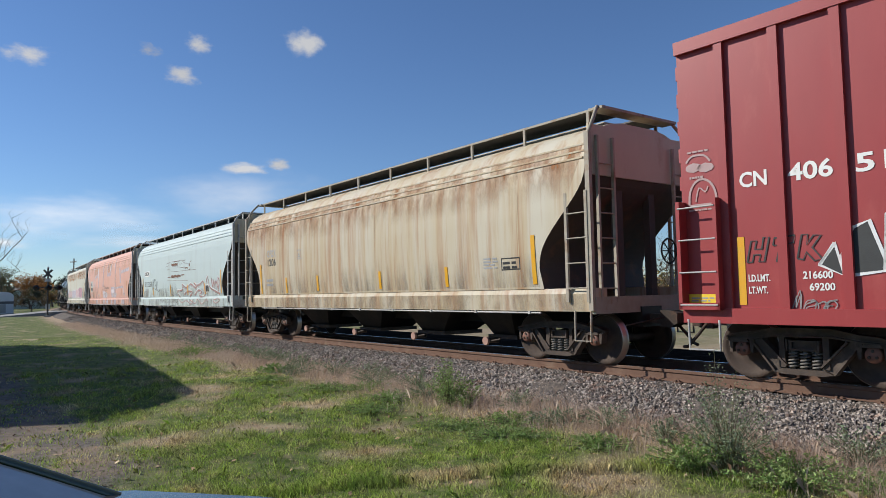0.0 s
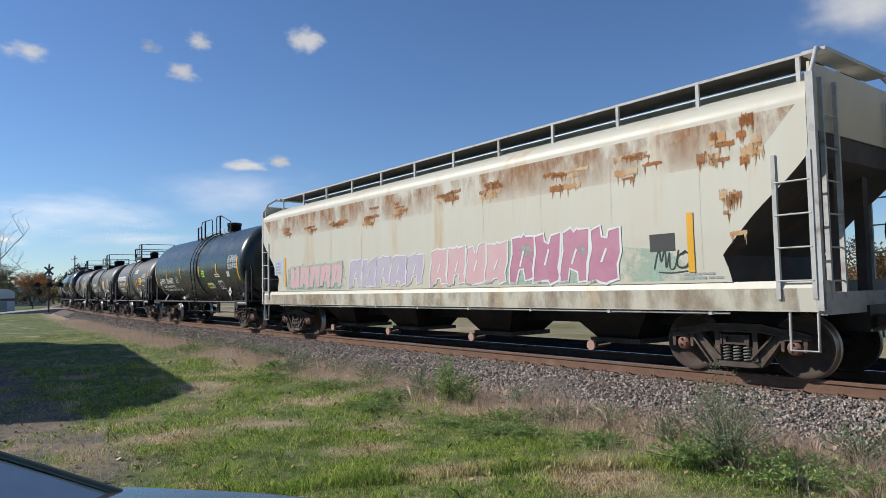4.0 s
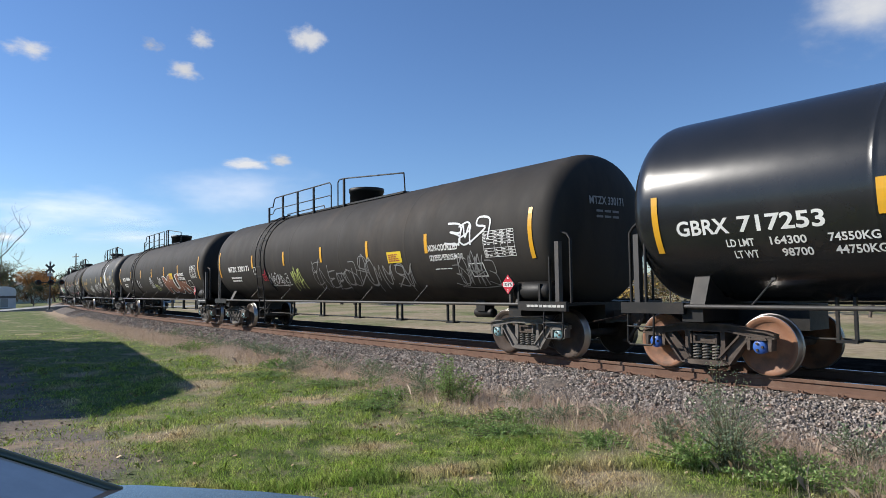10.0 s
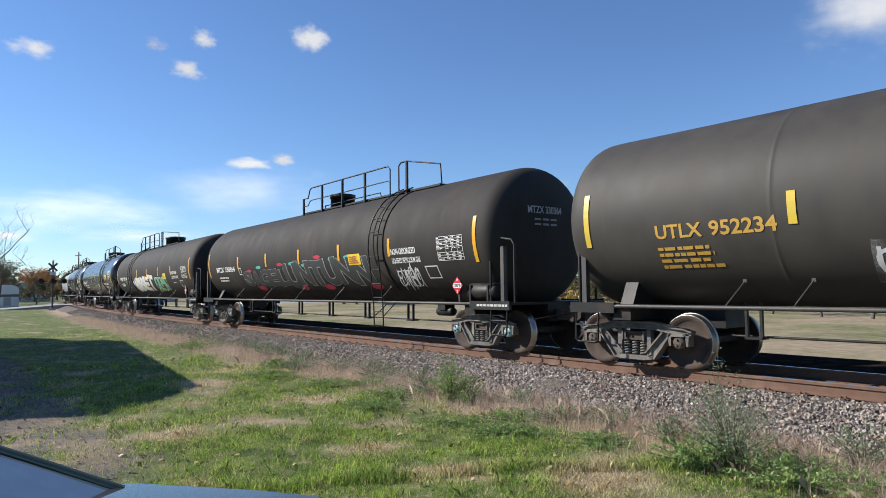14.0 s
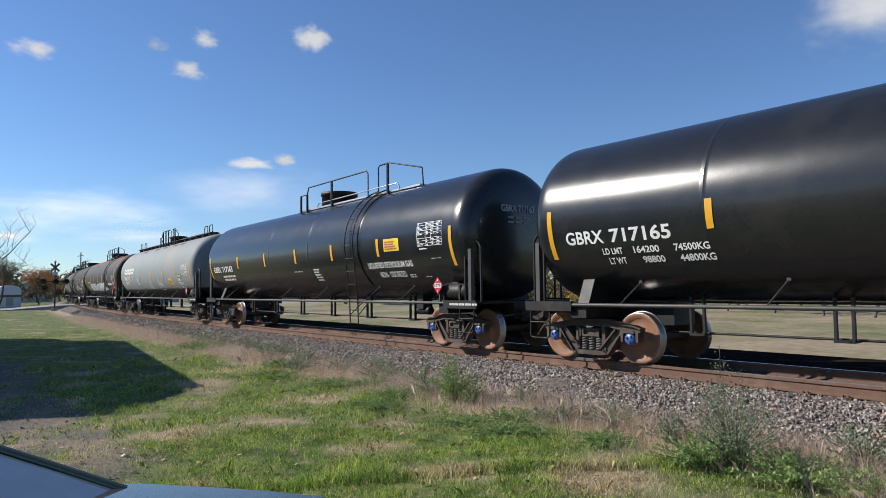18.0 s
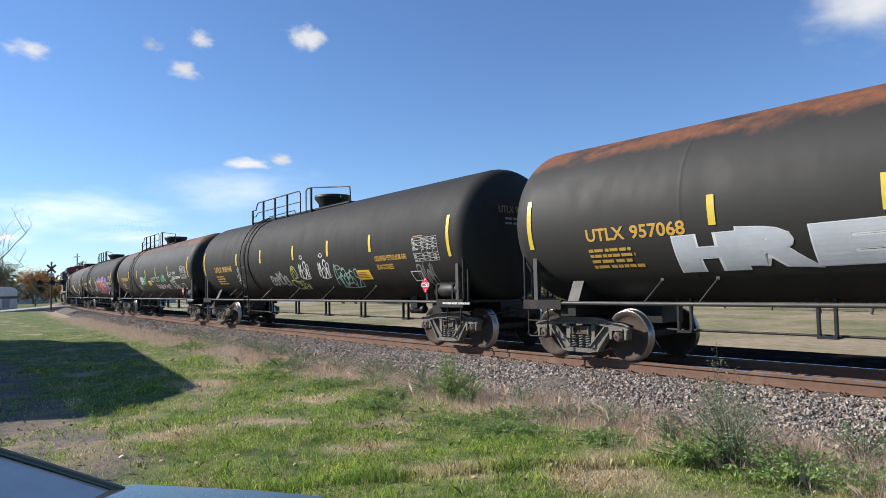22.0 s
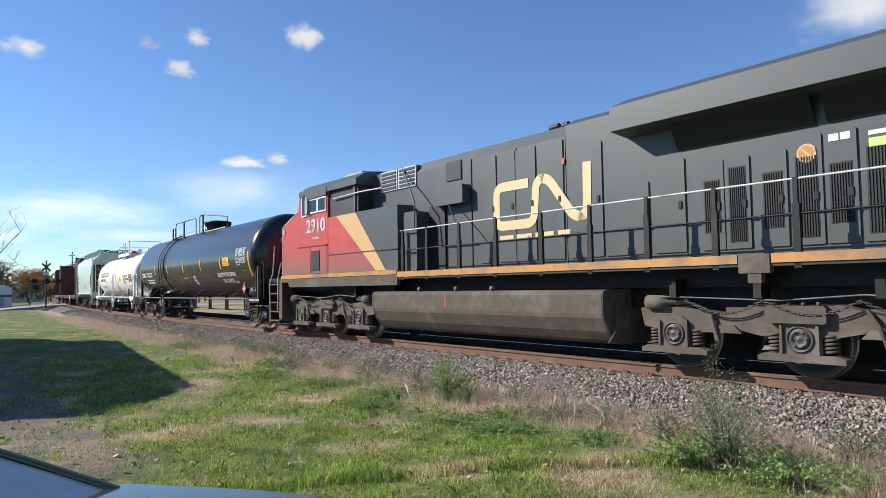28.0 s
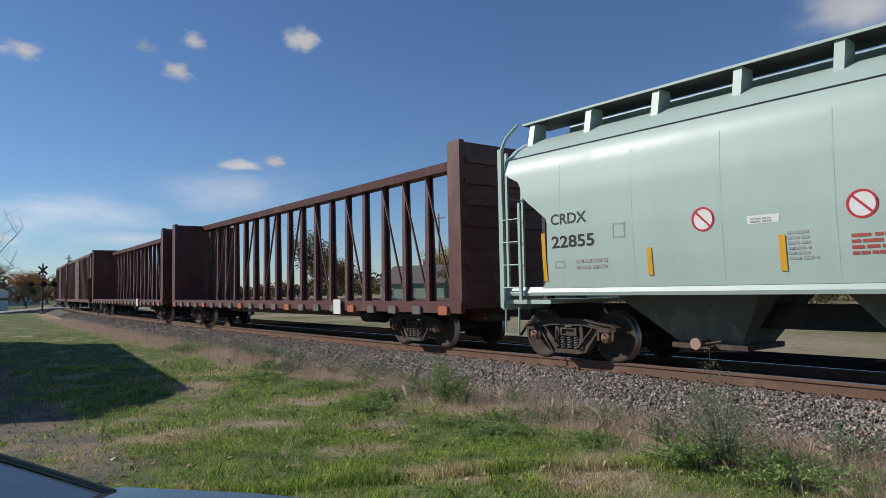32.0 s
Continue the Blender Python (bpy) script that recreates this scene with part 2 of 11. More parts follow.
mat("spray_faint", (0.27, 0.27, 0.265), 0.5, second=(0.17, 0.17, 0.17), grain=5)
mat("spray_ash", (0.42, 0.30, 0.29), 0.6, second=(0.36, 0.22, 0.21), grain=4)
mat("spray_foam", (0.34, 0.52, 0.47), 0.5, second=(0.28, 0.44, 0.40), grain=4)
mat("spray_teal", (0.10, 0.42, 0.36), 0.5)
mat("spray_green", (0.10, 0.45, 0.22), 0.5)
mat("spray_yellow", (0.62, 0.42, 0.05), 0.5, second=(0.55, 0.38, 0.06))
mat("spray_lime", (0.55, 0.62, 0.20), 0.5, second=(0.45, 0.52, 0.16))
mat("spray_orange", (0.42, 0.14, 0.06), 0.5)
mat("spray_red", (0.52, 0.018, 0.05), 0.5, second=(0.38, 0.016, 0.035), grain=2.0)
mat("spray_violet", (0.19, 0.13, 0.42), 0.6, second=(0.14, 0.09, 0.33), grain=2.5)
mat("spray_maroon", (0.13, 0.014, 0.03), 0.6, second=(0.09, 0.01, 0.022), grain=2.5)
mat("spray_brown", (0.20, 0.072, 0.036), 0.65, second=(0.15, 0.05, 0.026), grain=3.0)
mat("spray_pink", (0.70, 0.05, 0.16), 0.5)
mat("spray_blue", (0.42, 0.48, 0.62), 0.5, second=(0.50, 0.52, 0.56))
mat("faded_block", (0.54, 0.52, 0.58), 0.6, spec=0.3, second=(0.55, 0.51, 0.53), grain=1.6, amount=1.0, stretch=(1.5, 1, 0.3), worn=(1.4, 0.35, 0.6, 0.4, 0.9))
mat("faded_tan", (0.53, 0.39, 0.275), 0.6, spec=0.3, second=(0.46, 0.38, 0.27), grain=1.6, stretch=(1.5, 1, 0.3), worn=(1.1, 0.38, 0.65, 0.05, 0.6))
mat("faded_white", (0.64, 0.61, 0.64), 0.6, spec=0.3, second=(0.58, 0.52, 0.53), grain=2.0, worn=(1.6, 0.3, 0.55, 0.55, 1.0))
mat("road_dirt", (0.27, 0.235, 0.19), 0.85, spec=0.2, second=(0.22, 0.19, 0.15), grain=4, stretch=(2.2, 1, 0.35), worn=(1.3, 0.44, 0.74, 0.0, 0.8, 2.2, 1.55))
mat("rust_bloom", (0.36, 0.16, 0.06), 0.85, spec=0.2, second=(0.28, 0.12, 0.05), grain=6, stretch=(1.2, 1, 0.5), worn=(1.5, 0.40, 0.66, 0.0, 0.8, 3.1, 3.75))
mat("sill_dirt", (0.30, 0.22, 0.15), 0.85, spec=0.2, second=(0.24, 0.17, 0.11), grain=5, stretch=(1.6, 1, 0.6), worn=(1.6, 0.42, 0.7, 0.0, 0.75))
mat("spray_scarlet", (0.42, 0.13, 0.10), 0.6, second=(0.46, 0.22, 0.18), grain=3, worn=(3.0, 0.3, 0.6, 0.3, 1.0))
mat("spray_blush", (0.50, 0.44, 0.42), 0.6, second=(0.46, 0.34, 0.31), grain=2, worn=(1.8, 0.35, 0.65, 0.0, 0.8))
mat("spray_mist", (0.30, 0.30, 0.29), 0.6, second=(0.22, 0.22, 0.21), grain=4, worn=(3.0, 0.4, 0.65, 0.1, 0.8))
mat("spray_haze", (0.66, 0.66, 0.64), 0.6, second=(0.56, 0.57, 0.56), grain=3, worn=(2.5, 0.3, 0.62, 0.15, 0.9))
mat("spray_umber", (0.105, 0.09, 0.075), 0.7, second=(0.16, 0.14, 0.115), grain=3, worn=(4.0, 0.3, 0.6, 0.25, 1.0))
mat("spray_slate", (0.10, 0.115, 0.11), 0.6, second=(0.16, 0.17, 0.16), grain=3, worn=(4.0, 0.3, 0.55, 0.4, 1.0))
mat("post_tan", (0.37, 0.335, 0.27), 0.65, spec=0.3, second=(0.27, 0.23, 0.17), grain=5, third=(0.26, 0.15, 0.08), patch=2.2, patch_low=0.55, patch_high=0.72)
mat("post_grey", (0.47, 0.47, 0.45), 0.65, spec=0.3, second=(0.33, 0.32, 0.30), grain=5, third=(0.18, 0.13, 0.10), patch=2.2, patch_low=0.55, patch_high=0.72)
mat("end_panel", (0.55, 0.515, 0.40), 0.65, spec=0.3, second=(0.48, 0.44, 0.34), grain=2.0, third=(0.36, 0.25, 0.15), patch=0.9, patch_low=0.56, patch_high=0.76, stretch=(1, 1, 0.5))
mat("top_dirt", (0.46, 0.36, 0.24), 0.8, spec=0.2, second=(0.40, 0.29, 0.18), grain=4, stretch=(1.4, 1, 0.3), worn=(1.3, 0.40, 0.70, 0.0, 0.5, 3.2, 3.8))
# Dirty mint bays, darkened further: the shade below the sill is in this colour.
mat("bay_dirty", (0.12, 0.14, 0.125), 0.75, spec=0.2, second=(0.12, 0.13, 0.115), grain=3, amount=0.9, third=(0.20, 0.23, 0.20), patch=1.2, stretch=(1.5, 1, 0.4))
mat("gate_cap", (0.40, 0.25, 0.20), 0.7, spec=0.3, second=(0.30, 0.17, 0.12), grain=9)
mat("rust_smear", (0.46, 0.26, 0.11), 0.8, second=(0.38, 0.19, 0.08), grain=6, third=(0.53, 0.42, 0.27), patch=2.5, patch_low=0.45, patch_high=0.65)
mat("rust_blotch", (0.36, 0.15, 0.055), 0.85, spec=0.2, second=(0.25, 0.10, 0.04), grain=7, worn=(3.0, 0.3, 0.55, 0.2, 1.0))
mat("mint_haze", (0.33, 0.50, 0.40), 0.6, spec=0.3, second=(0.40, 0.50, 0.42), grain=2, worn=(1.5, 0.4, 0.62, 0.0, 0.85))
mat("faded_plum", (0.42, 0.17, 0.25), 0.55, second=(0.50, 0.27, 0.32), grain=3)
mat("faded_rose", (0.58, 0.36, 0.38), 0.55, second=(0.55, 0.44, 0.40), grain=3)
mat("faded_lilac", (0.42, 0.38, 0.47), 0.55, second=(0.50, 0.46, 0.46), grain=3)
mat("faded_mint_pale", (0.50, 0.52, 0.47), 0.6, spec=0.3, second=(0.55, 0.50, 0.44), grain=2, worn=(1.6, 0.3, 0.55, 0.55, 1.0))
mat("faded_mint", (0.30, 0.44, 0.34), 0.55, second=(0.40, 0.46, 0.38), grain=3)
mat("rust_patch", (0.15, 0.068, 0.04), 0.85, second=(0.10, 0.045, 0.028), grain=14, third=(0.24, 0.125, 0.07), patch=5, bump=0.4)
mat("faded_red", (0.40, 0.07, 0.06), 0.55)


# ---- mesh building
class Shape:
    """Collects faces, each with a material slot, for one mesh."""

    def __init__(self):
        self.v, self.f, self.mi, self.sm = [], [], [], []

    def add(self, verts, faces, mi=0, smooth=False):
        o = len(self.v)
        self.v += [tuple(p) for p in verts]
        self.f += [tuple(i + o for i in f) for f in faces]
        self.mi += [mi] * len(faces)
        self.sm += [smooth] * len(faces)
        return self

    def box(self, x0, x1, y0, y1, z0, z1, mi=0, bev=0.0):
        if bev <= 0:
            v = [(x, y, z) for x in (x0, x1) for y in (y0, y1) for z in (z0, z1)]
            return self.add(v, [(0, 1, 3, 2), (4, 6, 7, 5), (0, 4, 5, 1), (2, 3, 7, 6), (0, 2, 6, 4), (1, 5, 7, 3)], mi)
        b = min(bev, (x1 - x0) / 3, (y1 - y0) / 3, (z1 - z0) / 3)
        return self.prism([(x0 + b, z0), (x1 - b, z0), (x1, z0 + b), (x1, z1 - b), (x1 - b, z1), (x0 + b, z1), (x0, z1 - b), (x0, z0 + b)], y0, y1, mi)

    def prism(self, outline, y0, y1, mi=0, smooth=False):
        """Outline in x and z, counter-clockwise seen from -y, drawn out along y."""
        n = len(outline)
        v = [(x, y0, z) for x, z in outline] + [(x, y1, z) for x, z in outline]
        self.add(v, [tuple(range(n)), tuple(range(2 * n - 1, n - 1, -1))], mi)
        return self.add(v, [(i, i + n, (i + 1) % n + n, (i + 1) % n) for i in range(n)], mi, smooth)

    def extrude_x(self, outline, x0, x1, mi=0, smooth=False):
        """Outline in y and z drawn out along x."""
        n = len(outline)
        v = [(x0, y, z) for y, z in outline] + [(x1, y, z) for y, z in outline]
        self.add(v, [tuple(range(n)), tuple(range(2 * n - 1, n - 1, -1))], mi)
        return self.add(v, [(i, (i + 1) % n, (i + 1) % n + n, i + n) for i in range(n)], mi, smooth)

    def rod(self, a, b, r, n=8, mi=0, cap=True):
        return self.tube([a, b], r, n, mi, cap)

    def tube(self, pts, r, n=6, mi=0, cap=True, closed=False):
        pts = [Vector(p) for p in pts]
        v, f, k = [], [], len(pts)
        prev = None
        for i, p in enumerate(pts):
            a = pts[(i - 1) % k] if (i > 0 or closed) else p
            b = pts[(i + 1) % k] if (i < k - 1 or closed) else p
            d = (b - a).normalized()
            if prev is None:
                up = Vector((0, 0, 1)) if abs(d.z) < 0.9 else Vector((1, 0, 0))
                u = d.cross(up).normalized()
            else:
                u = (prev - d * prev.dot(d)).normalized()
            prev = u
            w = d.cross(u)
            rr = r[i] if isinstance(r, (list, tuple)) else r
            v += [p + (u * math.cos(2 * math.pi * j / n) + w * math.sin(2 * math.pi * j / n)) * rr for j in range(n)]
        m = k if closed else k - 1
        for i in range(m):
            q = (i + 1) % k
            f += [(i * n + j, i * n + (j + 1) % n, q * n + (j + 1) % n, q * n + j) for j in range(n)]
        self.add(v, f, mi, True)
        if cap and not closed:
            self.add(v[:n], [tuple(range(n - 1, -1, -1))], mi)
            self.add(v[-n:], [tuple(range(n))], mi)
        return self

    def lathe(self, profile, axis="x", centre=(0, 0, 0), n=32, mi=0, smooth=True, mats=None):
        """profile: (along, radius) pairs turned round an axis."""
        v, f, k = [], [], len(profile)
        cx, cy, cz = centre
        for a, r in profile:
            for j in range(n):
                c, s = r * math.cos(2 * math.pi * j / n), r * math.sin(2 * math.pi * j / n)
                v.append({"x": (cx + a, cy + c, cz + s), "y": (cx + s, cy + a, cz + c), "z": (cx + c, cy + s, cz + a)}[axis])
        for i in range(k - 1):
            q = [(i * n + j, (i + 1) * n + j, (i + 1) * n + (j + 1) % n, i * n + (j + 1) % n) for j in range(n)]
            if mats:
                self.add(v, [], 0)
            f.append(q)
        if mats is None:
            return self.add(v, [g for q in f for g in q], mi, smooth)
        o = len(self.v)
        self.v += v
        for q, m_ in zip(f, mats):
            self.f += [tuple(i + o for i in g) for g in q]
            self.mi += [m_] * n
            self.sm += [smooth] * n
        return self

    def mesh(self, name, mats):
        me = bpy.data.meshes.new(name)
        me.from_pydata(self.v, [], self.f)
        for m_ in mats:
            me.materials.append(M[m_] if isinstance(m_, str) else m_)
        me.polygons.foreach_set("material_index", self.mi)
        me.polygons.foreach_set("use_smooth", self.sm)
        me.update()
        bm = bmesh.new(); bm.from_mesh(me)
        bmesh.ops.recalc_face_normals(bm, faces=bm.faces)
        bm.to_mesh(me); bm.free()
        return me


def part(name, shape, mats, parent, label="", at=None):
    """One mesh object under a thing or a part; shape is a Shape or a ready mesh."""
    if isinstance(mats, str):
        mats = (mats,)
    me = shape.mesh(name, mats) if isinstance(shape, Shape) else shape
    ob = new(name, me)
    ob.parent = parent
    if at is not None:
        ob.matrix_basis = at
    return tagged(ob, label)


def thing(name, label, category, group="", m=None):
    ob = new(name)
    ob.empty_display_size = 0.3
    if m is not None:
        ob.matrix_basis = m
    return tagged(ob, label, category, group)


def mesh_thing(name, shape, mats, label, category, group="", kind="", m=None):
    if isinstance(mats, str):
        mats = (mats,)
    ob = new(name, shape.mesh(name, mats) if isinstance(shape, Shape) else shape)
    if m is not None:
        ob.matrix_basis = m
    return tagged(ob, label, category, group, kind)


def on_track(s, n=HALF, z=0.0):
    """The place on the curve s metres along it, n metres beyond the near rail, with its heading."""
    a = s / CURVE_R
    return pose((CURVE_R - n) * math.sin(a), RAIL_Y + CURVE_R - (CURVE_R - n) * math.cos(a), z, 0, 0, math.degrees(a))


# ---- running gear shared by all cars
def wheelset_mesh(plate, cap, r=0.457, gauge_y=0.7525, cap_y=1.09):
    s = Shape()
    s.rod((0, -cap_y + 0.02, 0), (0, cap_y - 0.02, 0), 0.078, 12, 0)
    for side in (-1, 1):
        prof = [(-0.075, 0.0), (-0.075, 0.13), (-0.05, 0.15), (-0.02, r * 0.78), (-0.062, r * 0.84), (-0.062, r - 0.012), (-0.055, r), (0.05, r + 0.006), (0.06, r + 0.02), (0.062, r + 0.028), (0.078, r + 0.028), (0.082, r + 0.01), (0.075, r * 0.83), (0.03, r * 0.76), (0.05, 0.15), (0.08, 0.13), (0.08, 0.0)]
        prof = [((gauge_y - a) * side, q) for a, q in prof]
        s.lathe(prof, "y", n=36, mats=[1, 1, 1, 1, 1, 2, 2, 2, 2, 2, 2, 1, 1, 1, 1, 1])
        s.lathe([(side * (cap_y - 0.13), 0.0), (side * (cap_y - 0.13), 0.105), (side * (cap_y - 0.03), 0.11), (side * cap_y, 0.095), (side * cap_y, 0.0)], "y", n=18, mi=3)
        for k in range(3):
            a = k * 2.094
            s.lathe([(side * cap_y, 0.022), (side * (cap_y + 0.02), 0.02), (side * (cap_y + 0.02), 0)], "y", (0.055 * math.sin(a), 0, 0.055 * math.cos(a)), 6, 0, False)
    return s.mesh("wheelset", ("truck_iron", plate, "wheel_tread", cap))


AXLE = 0.8875                                        # half the truck's wheelbase


def side_frame_mesh(side, main):
    """Cast side frame: channel-section members with lips, pedestals over the bearings, a spring window in the middle."""
    s = Shape()
    y0, y1 = (-1.09, -0.93) if side < 0 else (0.93, 1.09)
    web = (y0 + 0.055, y1 - 0.02) if side < 0 else (y0 + 0.02, y1 - 0.055)

    def member(low, high, lip=0.026):
        """A channel between two edge lines, each a row of (x, z)."""
        for (a, b), (c, d) in zip(zip(low[:-1], low[1:]), zip(high[:-1], high[1:])):
            s.prism([a, b, d, c], *web)
            s.prism([a, b, (b[0], b[1] + lip), (a[0], a[1] + lip)], y0, y1)
            s.prism([(c[0], c[1] - lip), (d[0], d[1] - lip), d, c], y0, y1)
    xs = (-1.12, -0.98, -0.74, -0.40, 0.40, 0.74, 0.98, 1.12)
    member([(x, z) for x, z in zip(xs, (0.575, 0.585, 0.60, 0.655, 0.655, 0.60, 0.585, 0.575))],
           [(x, z) for x, z in zip(xs, (0.645, 0.69, 0.715, 0.785, 0.785, 0.715, 0.69, 0.645))])
    for d in (-1, 1):
        leg = [(d * 0.74, 0.60), (d * 0.585, 0.615), (d * 0.235, 0.25), (d * 0.265, 0.135), (d * 0.40, 0.155)]
        s.prism(leg if d < 0 else leg[::-1], *web)
        for a, b in ((leg[0], leg[4]), (leg[1], leg[2])):                              # raised edges of the slanting leg
            n_ = Vector((a[1] - b[1], b[0] - a[0])).normalized() * 0.014
            q = [(a[0] - n_.x, a[1] - n_.y), (b[0] - n_.x, b[1] - n_.y), (b[0] + n_.x, b[1] + n_.y), (a[0] + n_.x, a[1] + n_.y)]
            s.prism(q, y0, y1)
        s.prism([(d * 0.30 - 0.045, 0.22), (d * 0.30 + 0.045, 0.22), (d * 0.30 + 0.04, 0.67), (d * 0.30 - 0.04, 0.67)], y0 + 0.03, y1 - 0.03)
        for o in (-0.19, 0.13):                                                        # jaws
            s.prism([(d * AXLE + o + 0.01, 0.40), (d * AXLE + o + 0.05, 0.40), (d * AXLE + o + 0.065, 0.61), (d * AXLE + o - 0.005, 0.61)], y0, y1)
        s.prism([(d * AXLE - 0.13, 0.555), (d * AXLE + 0.13, 0.555), (d * AXLE + 0.10, 0.60), (d * AXLE - 0.10, 0.60)], y0 - 0.02, y1 + 0.02)
        s.box(d * 0.215 - 0.012, d * 0.215 + 0.012, y0 - 0.012, y1, 0.46, 0.62)         # gib beside the bolster's end
    s.prism([(-0.40, 0.155), (-0.265, 0.13), (0.265, 0.13), (0.40, 0.155), (0.30, 0.205), (-0.30, 0.205)], y0 - 0.02, y1 + 0.02)
    return s.mesh("side_frame", (main,))


def spring_mesh():
    s = Shape()
    pts = [(0.060 * math.cos(t * 0.7), 0.060 * math.sin(t * 0.7), 0.205 + 0.255 * t / 50) for t in range(51)]
    s.tube(pts, 0.0165, 5)
    s.rod((0, 0, 0.2), (0, 0, 0.46), 0.03, 6)
    return s.mesh("spring", ("truck_pale",))


def bolster_mesh():
    s = Shape()
    s.prism([(-0.19, 0.46), (0.19, 0.46), (0.20, 0.51), (0.20, 0.61), (-0.20, 0.61), (-0.20, 0.51)], -1.03, 1.03)
    for y in (-1.05, 1.05):                                                            # open frame of the bolster's end
        for x0, x1, z0, z1 in ((-0.19, 0.19, 0.465, 0.495), (-0.19, 0.19, 0.585, 0.61), (-0.19, -0.15, 0.495, 0.585), (0.15, 0.19, 0.495, 0.585)):
            s.box(x0, x1, y - 0.035, y + 0.035, z0, z1)
    s.lathe([(0.60, 0.2), (0.70, 0.2), (0.70, 0.0)], "z", n=20)
    for d in (-1, 1):
        s.box(d * 0.42 - 0.05, d * 0.42 + 0.05, -0.85, 0.85, 0.30, 0.40)              # brake beams
        for y in (-0.75, 0.75):
            s.prism([(d * 0.37, 0.30), (d * 0.43, 0.26), (d * 0.43, 0.56), (d * 0.37, 0.52)], y - 0.05, y + 0.05)
    s.rod((-0.5, -0.55, 0.68), (0.5, -0.55, 0.70), 0.02, 6)                            # brake rod over the bolster
    s.box(-0.33, -0.27, -0.6, -0.5, 0.36, 0.72)
    return s.mesh("bolster", ("truck_iron",))


SIDE_FRAMES = {(k, d): side_frame_mesh(d, k) for k in ("truck_iron", "truck_pale") for d in (-1, 1)}
SPRING, BOLSTER = spring_mesh(), bolster_mesh()
WHEELSETS = {}
SPINNING = []          # all freight wheelsets, with their place under the truck


def truck(car, x, iron="truck_iron", plate="wheel_plate", cap="truck_iron"):
    t = part("truck", BOLSTER, (), car, at=pose(x, 0, LIFT))
    for d in (-1, 1):
        part("side_frame", SIDE_FRAMES[iron, d], (), t)
        for k in (-0.165, 0.0, 0.165):
            part("spring", SPRING, (), t, at=pose(k, d * 1.0, 0))
    for k in (-AXLE, AXLE):
        if (plate, cap) not in WHEELSETS:
            WHEELSETS[plate, cap] = wheelset_mesh(plate, cap)
        w = part("wheelset", WHEELSETS[plate, cap], (), t, at=pose(k, 0, 0.457))
        SPINNING.append((w, k))
    return t


def coupler_mesh():
    s = Shape()
    s.box(-0.75, 0.0, -0.08, 0.08, 0.78, 0.96, bev=0.02)
    s.prism([(-0.05, 0.72), (0.16, 0.72), (0.30, 0.80), (0.30, 0.98), (0.16, 1.03), (-0.05, 1.03)], -0.17, 0.11)
    s.prism([(0.10, 0.76), (0.28, 0.76), (0.28, 0.99), (0.10, 0.99)], 0.13, 0.19)
    s.tube([(-0.1, 0.32, 0.85), (0.05, 0.42, 0.62), (0.25, 0.40, 0.42), (0.42, 0.25, 0.40)], 0.03, 6)      # brake hose
    s.rod((0.02, -1.25, 0.80), (0.02, 0.0, 0.92), 0.014, 6)                                                     # lift bar
    return s.mesh("coupler", ("coupler_iron",))


COUPLER = coupler_mesh()


def couplers(car, half):
    part("coupler", COUPLER, (), car, at=pose(half - 0.28, 0, 0))
    part("coupler", COUPLER, (), car, at=pose(-half + 0.28, 0, 0, 0, 0, 180))


# ---- lettering, bars and spray paint laid on a side; side(z) is how far the surface stands out from the middle
def glyphs(text, height, width=None, bold=0.024):
    c = bpy.data.curves.new("letters", "FONT")
    c.body, c.size, c.resolution_u, c.offset = text, 1.0, 3, bold
    ob = bpy.data.objects.new("letters", c)
    me = bpy.data.meshes.new_from_object(ob)
    v = np.array([p.co[:2] for p in me.vertices])
    f = [tuple(q.vertices) for q in me.polygons]
    bpy.data.objects.remove(ob); bpy.data.curves.remove(c); bpy.data.meshes.remove(me)
    v -= v.min(0)
    k = height / 0.73 if v[:, 1].max() < 0.9 else height / v[:, 1].max()
    v *= k
    if width:
        v[:, 0] *= width / v[:, 0].max()
    return v, f


def islands(v, f):
    """Splits a flat mesh into its connected pieces."""
    root = list(range(len(v)))

    def find(i):
        while root[i] != i:
            root[i] = root[root[i]]
            i = root[i]
        return i
    for q in f:
        for i in q[1:]:
            root[find(i)] = find(q[0])
    sets = {}
    for q in f:
        sets.setdefault(find(q[0]), []).append(q)
    out = []
    for faces in sets.values():
        used = sorted({i for q in faces for i in q})
        at = {i: k for k, i in enumerate(used)}
        out.append(([v[i] for i in used], [tuple(at[i] for i in q) for q in faces]))
    return out


